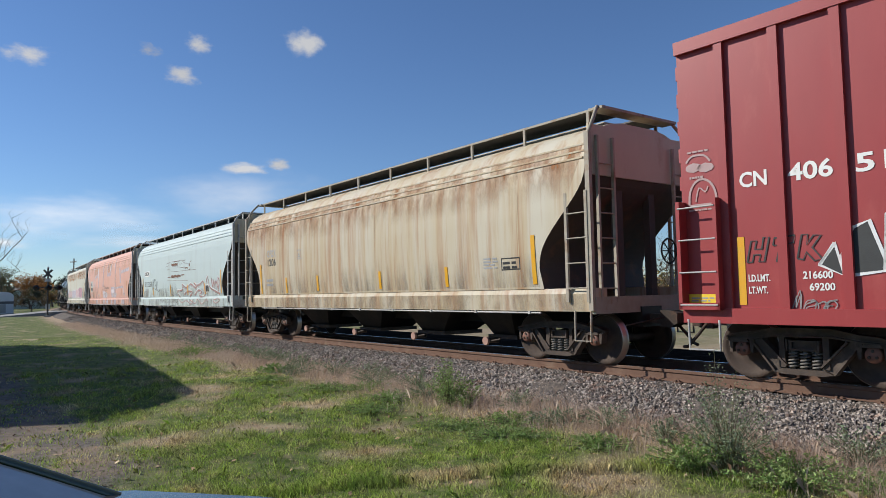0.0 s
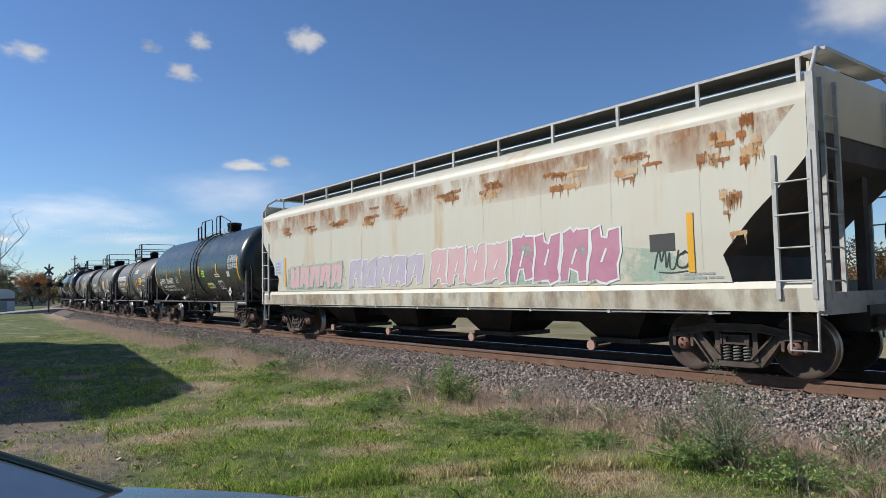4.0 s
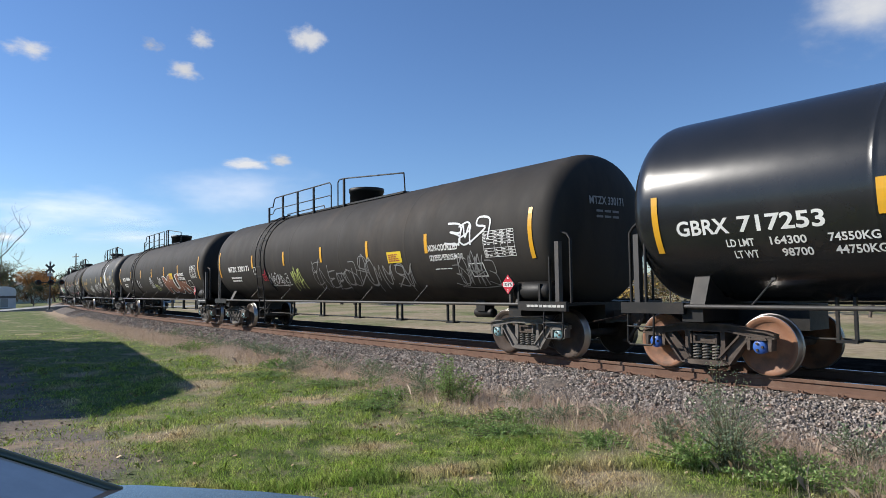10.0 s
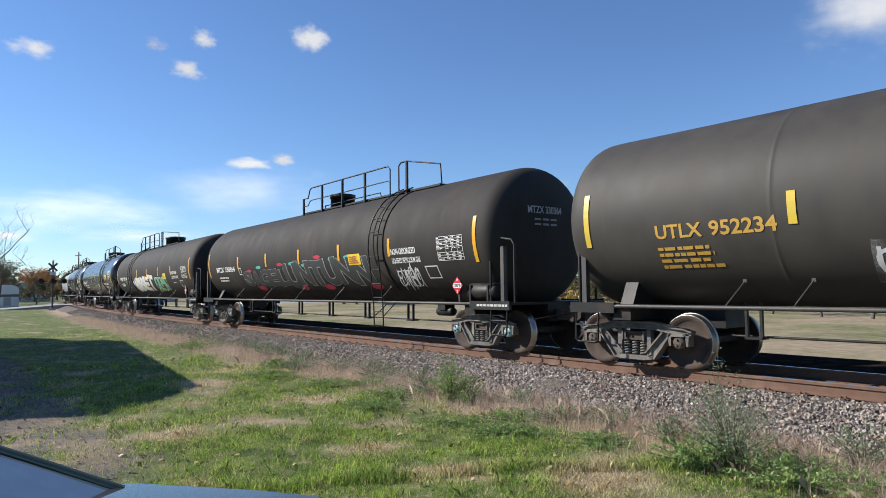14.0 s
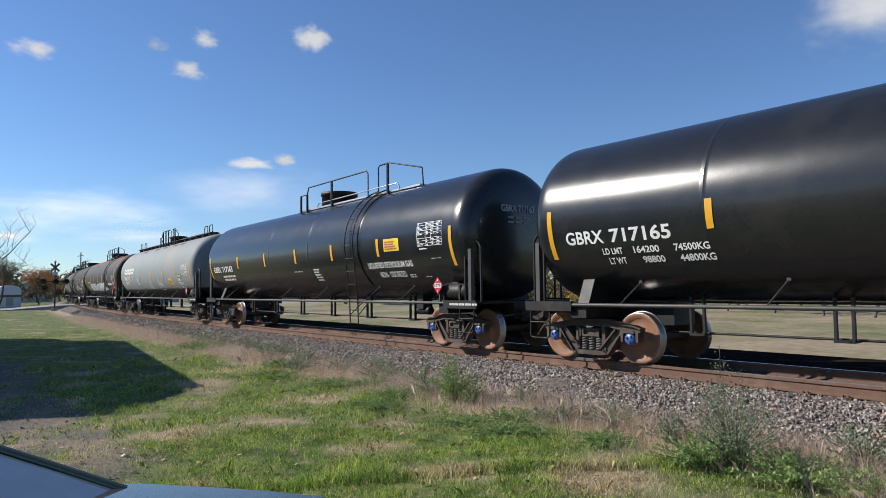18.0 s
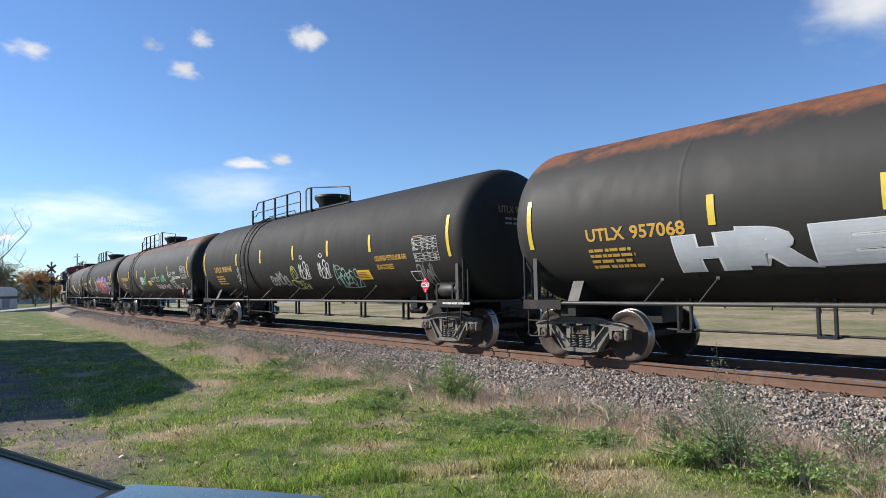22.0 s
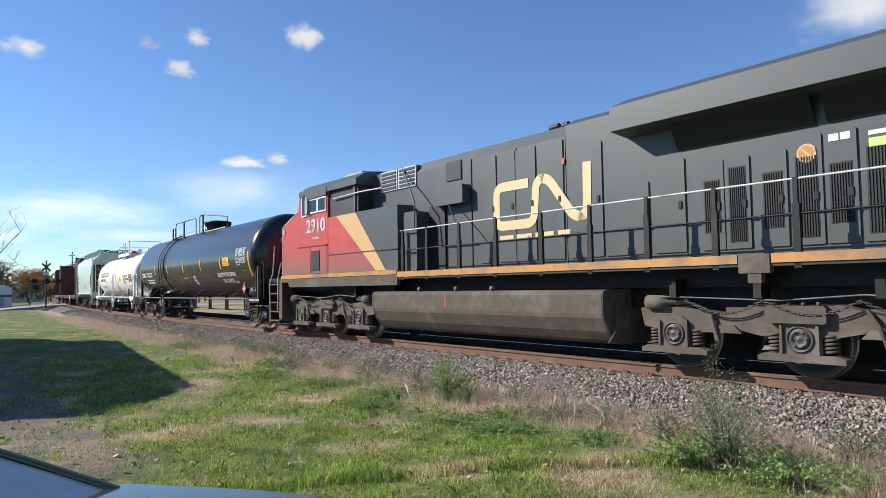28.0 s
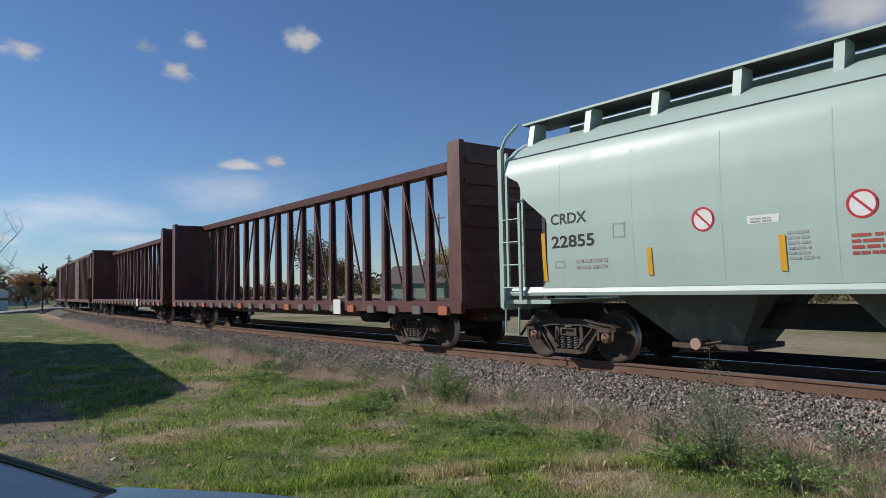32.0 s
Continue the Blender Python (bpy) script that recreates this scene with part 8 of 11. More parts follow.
    for y in (-1.5, 1.5):
        part("handrail", Shape().tube([(-2.3, y, 2.84), (9.75, y, 2.84), (9.9, y, 2.76), (9.9, y, 2.3), (9.65, y, 1.8), (9.65, y, 0.9)], 0.017, 6), "grimy_white", car)
        part("lower_handrail", Shape().tube([(-2.3, y, 2.36), (9.4, y, 2.36)], 0.015, 5), "frame_black", car)
        for x in xs:
            part("handrail_post", Shape().box(x - 0.05, x + 0.05, y - 0.03, y + 0.03, 1.62, 2.5).box(x - 0.032, x + 0.032, y - 0.025, y + 0.025, 2.5, 2.86), "frame_black", car)
    part("cab_handrail", Shape().tube([(-5.7, -1.52, 4.02), (-4.2, -1.52, 4.05), (-3.1, -1.52, 4.02)], 0.02, 6), "grimy_white", car)
    part("stay_rod", Shape().tube([(-2.9, -1.0, 4.55), (-1.75, -1.45, 3.5), (-1.7, -1.5, 2.85)], 0.02, 6), "frame_grey", car)
    part("stay_rod", Shape().tube([(-1.2, -1.0, 3.75), (-0.1, -1.5, 2.85)], 0.016, 6), "frame_black", car)
    # ends: steps, pilots, end rails
    for d_, x in ((1, 9.6), (-1, -9.26)):
        for y in (-1, 1):
            st = Shape()
            xa = x + d_ * 0.24
            st.prism([(min(x, xa), 0.48), (max(x, xa), 0.48), (max(x, xa), 1.74), (min(x, xa), 1.74)], min(y * 1.44, y * 1.5), max(y * 1.44, y * 1.5))
            st.box(min(xa, xa - d_ * 0.04), max(xa, xa - d_ * 0.04), min(y * 0.95, y * 1.44), max(y * 0.95, y * 1.44), 0.42, 1.74)
            part("step_side", st, "loco_dirt", car)
            xb = x + d_ * 0.95
            part("step_side", Shape().box(min(xb, xb + d_ * 0.04), max(xb, xb + d_ * 0.04), min(y * 0.95, y * 1.48), max(y * 0.95, y * 1.48), 0.36, 1.74), "loco_dark", car)
            for k in range(5):
                part("step", Shape().box(min(xa, xb), max(xa, xb), min(y * 0.95, y * 1.5), max(y * 0.95, y * 1.5), 0.38 + 0.3 * k, 0.42 + 0.3 * k), "rust_patch" if k < 3 else "loco_dirt", car, "worn step tread")
            part("step_rail", Shape().tube([(x + d_ * 0.28, y * 1.53, 0.75), (x + d_ * 0.25, y * 1.53, 1.8), (x + d_ * 0.02, y * 1.53, 2.3)], 0.022, 6), "grimy_white", car)
            part("step_rail", Shape().tube([(x + d_ * 0.98, y * 1.5, 0.95), (x + d_ * 1.0, y * 1.5, 1.6), (x + d_ * 0.72, y * 1.5, 2.0), (x + d_ * 0.62, y * 1.48, 2.9)], 0.022, 6), "grimy_white", car)
        pl = Shape()
        xx = x + d_ * 1.05
        pl.box(min(xx, xx + d_ * 0.1), max(xx, xx + d_ * 0.1), -1.45, 1.45, 0.3, 1.8)
        part("pilot", pl, "loco_dark", car)
        for y in (-0.85, -0.45, 0.45, 0.85):
            part("end_post", Shape().box(min(xx, xx + d_ * 0.07), max(xx, xx + d_ * 0.07), y - 0.04, y + 0.04, 1.74, 2.85), "loco_red", car)
        part("end_deck", Shape().box(min(x, xx), max(x, xx), -1.42, 1.42, 1.75, 1.80), "loco_dark", car)
    part("headlight", Shape().box(9.47, 9.55, -0.3, 0.3, 3.75, 3.98, bev=0.02), "frame_black", car)
    couplers(car, 11.85)
    # fuel tank
    ft = Shape()
    prof = [(1.42, 1.34), (1.49, 1.31), (1.51, 1.25), (1.505, 0.92), (1.49, 0.84), (1.36, 0.60), (1.22, 0.44), (1.12, 0.38), (1.0, 0.36)]
    ft.extrude_x([(-y, z) for y, z in prof] + [(y, z) for y, z in reversed(prof)], -3.62, 3.95)
    tank = part("fuel_tank", ft, "loco_dirt", car)
    for x in (-3.6, 3.9):
        part("tank_end_band", Shape().extrude_x([(-y * 1.006, z) for y, z in prof[1:7]] + [(-y + 0.03, z) for y, z in reversed(prof[1:7])], x - 0.03, x + 0.03), "loco_dirt", tank)
    part("drain_pipe", Shape().tube([(4.05, -1.2, 1.2), (4.05, -1.3, 0.6), (3.9, -1.3, 0.4)], 0.025, 6), "truck_iron", tank)
    for x in (-1.6, -0.2, 1.0):
        part("filler_cap", Shape().lathe([(0, 0.0), (0, 0.05), (-0.06, 0.05), (-0.06, 0)], "y", (x, -1.42, 1.39), 12), "truck_pale", car)
    part("fuel_gauge", Shape().box(-0.55, -0.5, -1.515, -1.5, 0.95, 1.28), "faded_red", car)
    part("horn", Shape().rod((1.7, -0.3, 4.78), (1.95, -0.3, 4.80), 0.06, 10).rod((1.75, -0.1, 4.80), (2.05, -0.1, 4.84), 0.07, 10), "frame_black", car)
    wsm = loco_wheelset()
    for x, ks in ((-6.68, (-1.8, -0.1, 1.82)), (7.1, (-1.97, 0.03, 1.9))):
        t = Shape()
        for y in (-1, 1):
            o = [(-2.55, 0.68), (-2.1, 0.62), (-1.35, 0.62), (-1.0, 0.70), (-0.55, 0.60), (0.45, 0.60), (0.9, 0.70), (1.3, 0.62), (2.1, 0.62), (2.55, 0.68), (2.62, 0.98), (2.2, 1.04), (1.1, 0.92), (0.55, 1.06), (-0.55, 1.06), (-1.1, 0.92), (-2.2, 1.04), (-2.62, 0.98)]
            t.prism(o, min(y * 0.93, y * 1.16), max(y * 0.93, y * 1.16))
        t.box(-1.2, 1.2, -0.93, 0.93, 0.7, 1.0)
        tr = part("truck", t, "loco_dirt", car, at=pose(x, 0, LIFT))
        part("bolster_pad", Shape().box(-0.42, 0.42, -1.27, -1.14, 0.80, 1.05, bev=0.03), "loco_dirt", tr)
        for q in (-0.3, -0.1, 0.1, 0.3):
            part("bolt", Shape().lathe([(1.05, 0.0), (1.05, 0.03), (1.10, 0.03), (1.10, 0.0)], "z", (q, -1.2, 0), 6), "loco_dirt", tr)
        for q in (-1.15, 1.15):
            part("frame_web", Shape().prism([(q - 0.34, 0.62), (q + 0.34, 0.62), (q + 0.22, 0.74), (q - 0.22, 0.74)], -1.21, -1.14), "loco_dirt", tr)
            part("brake_hanger", Shape().tube([(q - 0.25, -1.19, 1.0), (q - 0.1, -1.24, 0.8), (q - 0.02, -1.22, 0.5)], 0.028, 6), "truck_iron", tr)
        for k in ks:
            for y in (-1, 1):
                jb = Shape()
                jb.prism([(k - 0.30, 0.36), (k + 0.30, 0.36), (k + 0.24, 0.80), (k + 0.14, 0.86), (k - 0.14, 0.86), (k - 0.24, 0.80)], min(y * 1.0, y * 1.2), max(y * 1.0, y * 1.2))
                jb.prism([(k - 0.60, 0.26), (k + 0.60, 0.26), (k + 0.60, 0.33), (k + 0.50, 0.37), (k - 0.50, 0.37), (k - 0.60, 0.33)], min(y * 0.98, y * 1.23), max(y * 0.98, y * 1.23))
                for q in (-0.25, 0.25):
                    jb.box(k + q - 0.02, k + q + 0.02, min(y * 1.2, y * 1.24), max(y * 1.2, y * 1.24), 0.37, 0.78)
                box = part("journal_box", jb, "loco_dirt", tr)
                part("bearing_cover", Shape().lathe([(0, 0.19), (y * 0.02, 0.19), (y * 0.02, 0.165), (y * 0.005, 0.16), (y * 0.005, 0.135), (y * 0.03, 0.13), (y * 0.035, 0.10), (y * 0.02, 0.09), (y * 0.02, 0.05), (y * 0.045, 0.0)], "y", (k, y * 1.2, 0.58), 20), "frame_grey", box)
                for j in range(6):
                    a = j * math.pi / 3
                    part("bolt", Shape().lathe([(0, 0.016), (y * 0.02, 0.016), (y * 0.02, 0.0)], "y", (k + 0.105 * math.cos(a), y * 1.232, 0.58 + 0.105 * math.sin(a)), 6), "loco_dirt", box)
                for q in (-0.38, 0.38):
                    part("coil_spring", Shape().tube([(k + q + 0.085 * math.cos(i * 0.8), y * 1.1 + 0.085 * math.sin(i * 0.8), 0.38 + 0.0068 * i) for i in range(40)], 0.022, 5), "loco_dirt", tr)
            w = part("wheelset", wsm, (), tr, at=pose(k, 0, 0.533))
            LOCO_SPIN.append((w, k))
        for y in (-1, 1):
            for q, d_ in ((-2.25, -1), (2.25, 1)):
                part("brake_cylinder", Shape().lathe([(-0.2, 0.0), (-0.2, 0.12), (0.10, 0.12), (0.16, 0.05), (0.55, 0.03), (0.55, 0.0)] if d_ < 0 else [(0.2, 0.0), (0.2, 0.12), (-0.14, 0.12), (-0.2, 0.05), (-0.55, 0.03), (-0.55, 0.0)], "x", (q, y * 1.18, 1.08), 14), "loco_dirt", tr)
            part("brake_lever", Shape().tube([(-1.6, y * 1.2, 1.05), (-1.3, y * 1.22, 0.95), (-1.2, y * 1.22, 0.5)], 0.03, 6), "loco_dirt", tr)
            part("sand_pipe", Shape().tube([(-2.3, y * 1.24, 1.18), (-0.2, y * 1.26, 1.12), (0.9, y * 1.26, 1.2), (2.3, y * 1.24, 1.12)], 0.013, 6), "truck_pale", tr)
        links = Shape()
        for i in range(60):
            ax, az = -1.7 + 0.057 * i, 1.12 - 0.2 * abs(math.sin(i * 0.14))
            bx, bz = -1.7 + 0.057 * (i + 1), 1.12 - 0.2 * abs(math.sin((i + 1) * 0.14))
            sy, sz = (0.016, 0.0) if i % 2 else (0.0, 0.016)
            for q in (-1, 1):                               # each link as two parallel bars
                links.rod((ax - 0.006, -1.27 + q * sy, az + q * sz), (bx + 0.006, -1.27 + q * sy, bz + q * sz), 0.009, 5)
        part("chain", links, "frame_grey", tr)
    for x in (-4.9, -2.95, 5.2, 6.6, 8.2):
        part("under_bracket", Shape().box(x - 0.06, x + 0.06, -1.3, -1.04, 1.2, 1.5), "frame_black", car)
    CARS.append((car, c))


build_loco(-191.23)


# ---- ground, lawn, track
def track_xy(s, n):
    a = s / CURVE_R
    return (CURVE_R - n) * np.sin(a), RAIL_Y + CURVE_R - (CURVE_R - n) * np.cos(a)


def lawn_material(name, green, green_dark, tan, tan_light, gravel=None, island=0.0, rough=0.9, bump=0.6, dry_all=0.0):
    """Grass that turns to dry straw in patches and towards the ballast; optional bare gravel in one corner."""
    m = bpy.data.materials.new(name)
    m.use_nodes = True
    n, l = m.node_tree.nodes, m.node_tree.links
    b = n["Principled BSDF"]
    tc = n.new("ShaderNodeTexCoord")
    sx = n.new("ShaderNodeSeparateXYZ")
    l.new(tc.outputs["Object"], sx.inputs[0])
    flat = n.new("ShaderNodeCombineXYZ")
    l.new(sx.outputs[0], flat.inputs[0]); l.new(sx.outputs[1], flat.inputs[1])

    def calc(op, a, c):
        q = n.new("ShaderNodeMath"); q.operation = op
        for k, v in ((0, a), (1, c)):
            if isinstance(v, (int, float)):
                q.inputs[k].default_value = v
            else:
                l.new(v, q.inputs[k])
        return q.outputs[0]

    def noise_at(scale, detail=5.0):
        t = n.new("ShaderNodeTexNoise")
        t.inputs["Scale"].default_value, t.inputs["Detail"].default_value = scale, detail
        l.new(flat.outputs[0], t.inputs["Vector"])
        return t.outputs["Fac"]

    def ramp(f, lo, hi, top=1.0):
        r = n.new("ShaderNodeMapRange")
        r.inputs["From Min"].default_value, r.inputs["From Max"].default_value, r.inputs["To Max"].default_value = lo, hi, top
        l.new(f, r.inputs["Value"])
        return r.outputs[0]

    def mix(f, a, c):
        q = n.new("ShaderNodeMix"); q.data_type = "RGBA"
        l.new(f, q.inputs[0])
        for sock, v in ((q.inputs[6], a), (q.inputs[7], c)):
            if isinstance(v, tuple):
                sock.default_value = (*v, 1)
            else:
                l.new(v, sock)
        return q.outputs[2]

    # distance from the near rail, towards the lawn
    d = calc("SUBTRACT", calc("ADD", calc("MULTIPLY", calc("MULTIPLY", sx.outputs[0], sx.outputs[0]), 1 / (2 * CURVE_R)), RAIL_Y), sx.outputs[1])
    rough_edge = calc("MULTIPLY", calc("SUBTRACT", noise_at(0.8), 0.5), 2.6)
    dry = ramp(calc("ADD", calc("ABSOLUTE", d, 0), rough_edge), 3.7, 2.5)
    blot = ramp(noise_at(0.75, 6.0), 0.54, 0.68, 0.8)
    fine = ramp(noise_at(5.0, 4.0), 0.48, 0.78, 0.55)
    beyond = calc("MULTIPLY", ramp(calc("ADD", d, rough_edge), -2.5, -5.0), ramp(noise_at(0.16, 6.0), 0.30, 0.60, 0.85))
    dry = calc("MAXIMUM", dry, beyond)
    f = calc("MAXIMUM", calc("MAXIMUM", dry, blot), calc("ADD", fine, dry_all))
    for px, py, pr in ((-4.5, 5.75, 1.0), (-14.7, 5.1, 1.0), (-9.6, 2.75, 0.9), (-7.4, 4.75, 0.6), (-3.0, 5.6, 0.9), (-3.3, 8.2, 1.3), (-2.3, 7.4, 1.2), (-16.5, 6.2, 1.0), (-12.6, 4.2, 0.8), (-9.9, 4.1, 0.8), (-5.0, 6.2, 0.7)):
        far = n.new("ShaderNodeVectorMath"); far.operation = "DISTANCE"
        l.new(flat.outputs[0], far.inputs[0]); far.inputs[1].default_value = (px, py, 0)
        f = calc("MAXIMUM", f, ramp(calc("ADD", far.outputs["Value"], rough_edge), pr * 1.0, pr * 0.15, 0.8))
    grass = mix(ramp(noise_at(1.9), 0.35, 0.65), green, green_dark)
    straw = mix(ramp(noise_at(2.7), 0.35, 0.65), tan, tan_light)
    col = mix(f, grass, straw)
    if gravel:
        g = calc("ADD", sx.outputs[1], calc("MULTIPLY", calc("SUBTRACT", noise_at(0.9), 0.5), 1.6))
        g = calc("MULTIPLY", ramp(g, 2.45, 2.05), ramp(calc("ADD", sx.outputs[0], calc("MULTIPLY", noise_at(1.1), 1.5)), -6.6, -7.6))
        stones = mix(ramp(noise_at(9.0), 0.4, 0.6), gravel, tuple(c * 0.6 for c in gravel))
        stones = mix(ramp(noise_at(1.4), 0.44, 0.62, 0.6), stones, tan)
        col = mix(g, col, stones)
    if island:
        ge = n.new("ShaderNodeNewGeometry")
        hsv = n.new("ShaderNodeHueSaturation")
        v = n.new("ShaderNodeMapRange"); v.inputs["To Min"].default_value, v.inputs["To Max"].default_value = 1 - island, 1 + island
        l.new(ge.outputs["Random Per Island"], v.inputs["Value"]); l.new(v.outputs[0], hsv.inputs["Value"])
        l.new(col, hsv.inputs["Color"]); col = hsv.outputs[0]
    l.new(col, b.inputs["Base Color"])
    b.inputs["Roughness"].default_value = rough
    b.inputs["Specular IOR Level"].default_value = 0.2
    if bump:
        bp = n.new("ShaderNodeBump"); bp.inputs["Strength"].default_value = bump; bp.inputs["Distance"].default_value = 0.04
        l.new(noise_at(24.0, 4.0), bp.inputs["Height"]); l.new(bp.outputs[0], b.inputs["Normal"])
    M[name] = m
    return m


GREEN, GREEN2, TAN, TAN2 = (0.130, 0.170, 0.040), (0.066, 0.096, 0.026), (0.31, 0.225, 0.145), (0.43, 0.335, 0.24)
lawn_material("lawn", GREEN, GREEN2, TAN, TAN2, gravel=(0.165, 0.145, 0.122))
lawn_material("lawn_blades", (0.36, 0.455, 0.095), (0.215, 0.32, 0.062), (0.58, 0.43, 0.26), (0.68, 0.54, 0.38), island=0.7, rough=0.7, bump=0)
mat("dry_stalks", (0.56, 0.445, 0.345), 0.8, second=(0.43, 0.33, 0.24), grain=2.0, third=(0.60, 0.51, 0.43), patch=1.2, bump=0, per_object=False, island=0.25)
mat("weed_leaf", (0.235, 0.35, 0.10), 0.6, second=(0.165, 0.265, 0.075), grain=6, third=(0.31, 0.38, 0.13), patch=3, bump=0, island=0.3)
mat("weed_pale", (0.20, 0.26, 0.15), 0.6, second=(0.15, 0.205, 0.105), grain=6, third=(0.27, 0.29, 0.18), patch=3, bump=0, island=0.3)
mat("weed_stem", (0.12, 0.12, 0.06), 0.7, second=(0.16, 0.11, 0.06), bump=0)
mat("ballast_bed", (0.17, 0.14, 0.115), 0.95, second=(0.035, 0.03, 0.026), grain=14, amount=1.0, third=(0.14, 0.105, 0.08), patch=3.0, bump=1.0, bump_scale=20, per_object=False)
# Bed under and beyond the train: its shade is put into this near-black.
mat("ballast_train_shade", (0.027, 0.021, 0.016), 0.95, second=(0.014, 0.011, 0.009), grain=14, amount=1.0, third=(0.046, 0.036, 0.028), patch=2.0, bump=0.8, bump_scale=20, per_object=False, spec=0.0)
mat("stone", (0.335, 0.295, 0.255), 0.88, second=(0.19, 0.155, 0.13), grain=9.0, amount=0.9, third=(0.27, 0.19, 0.145), patch=4.0, patch_low=0.54, patch_high=0.62, bump=0.3, bump_scale=60, per_object=False, island=0.7, spec=0.3)
mat("asphalt", (0.30, 0.295, 0.285), 0.9, second=(0.25, 0.245, 0.235), grain=8, third=(0.34, 0.33, 0.31), patch=0.4, bump=0.3, per_object=False)

for leafy, share in (("lawn_blades", 0.4), ("dry_stalks", 0.35), ("weed_leaf", 0.35), ("weed_pale", 0.35)):
    let_through(leafy, share)
rng = np.random.default_rng(11)


def hills(x, y):
    """Unevenness of the lawn; flat under the track and the road."""
    d = RAIL_Y + x * x / (2 * CURVE_R) - y
    w = np.clip((np.abs(d + 2.6) - 5.0) / 1.5, 0, 1) * np.clip((x + 86) / 8, 0, 1)
    return GROUND + w * (0.035 * np.sin(1.3 * x + 0.4 * y) + 0.03 * np.sin(0.9 * y - 0.5 * x + 1) + 0.015 * np.sin(3.1 * x + 2.3 * y))


def ground_sheet():
    xs = np.concatenate([[-5000, -2500, -1200, -700, -450, -320, -240, -180, -150, -130], np.arange(-115, -40, 3.0), np.arange(-40, 4, 0.4), [5, 7, 10, 15, 25, 45, 80, 150, 300, 700, 1800, 4000]])
    ys = np.concatenate([[-3000, -1200, -500, -200, -80, -40, -20, -12, -8, -5], np.arange(-3, 14, 0.4), np.arange(14, 44, 3.0), [50, 60, 75, 95, 130, 200, 320, 600, 1200, 2600, 5000]])
    gx, gy = np.meshgrid(xs, ys)
    v = np.stack([gx.ravel(), gy.ravel(), hills(gx, gy).ravel()], 1)
    k = len(xs)
    s = Shape()
    s.add(v.tolist(), [(j * k + i, j * k + i + 1, (j + 1) * k + i + 1, (j + 1) * k + i) for j in range(len(ys) - 1) for i in range(k - 1)], 0, True)
    mesh_thing("ground", s, "lawn", "autumn lawn and field, green with tan patches", "ground", kind="structure")


ground_sheet()


def soup(name, verts, per, mats, label, category, mi=None, kind="stuff", smooth=False):
    """One object of loose faces, each of `per` corners in a row."""
    v = np.asarray(verts, dtype=np.float32).reshape(-1, 3)
    count = len(v) // per
    me = bpy.data.meshes.new(name)
    me.vertices.add(len(v)); me.vertices.foreach_set("co", v.ravel())
    me.loops.add(len(v)); me.loops.foreach_set("vertex_index", np.arange(len(v), dtype=np.int32))
    me.polygons.add(count); me.polygons.foreach_set("loop_start", np.arange(0, len(v), per, dtype=np.int32))
    me.polygons.foreach_set("use_smooth", np.zeros(count, dtype=bool))
    if mi is not None:
        me.polygons.foreach_set("material_index", np.asarray(mi, dtype=np.int32))
    for q in ((mats,) if isinstance(mats, str) else mats):
        me.materials.append(M[q])
    me.update(calc_edges=True)
    if not label:
        return me
    return tagged(new(name, me), label, category, "", kind)


def blade_verts(x, y, z, h, w, lean):
    """Tapered blades: two stacked triangles each, bent over by `lean`."""
    k = len(x)
    a = rng.uniform(0, 2 * np.pi, k)
    b = rng.uniform(0, 2 * np.pi, k)
    ux, uy = np.cos(a) * w / 2, np.sin(a) * w / 2
    lx, ly = np.cos(b) * lean * h, np.sin(b) * lean * h
    p0 = np.stack([x - ux, y - uy, z], 1)
    p1 = np.stack([x + ux, y + uy, z], 1)
    p2 = np.stack([x + lx * 0.35 + ux * 0.7, y + ly * 0.35 + uy * 0.7, z + h * 0.6], 1)
    p3 = np.stack([x + lx, y + ly, z + h * (1 - 0.3 * lean)], 1)
    p4 = np.stack([x + lx * 0.35 - ux * 0.7, y + ly * 0.35 - uy * 0.7, z + h * 0.6], 1)
    return np.stack([p0, p1, p2, p3, p4], 1).reshape(-1, 3)


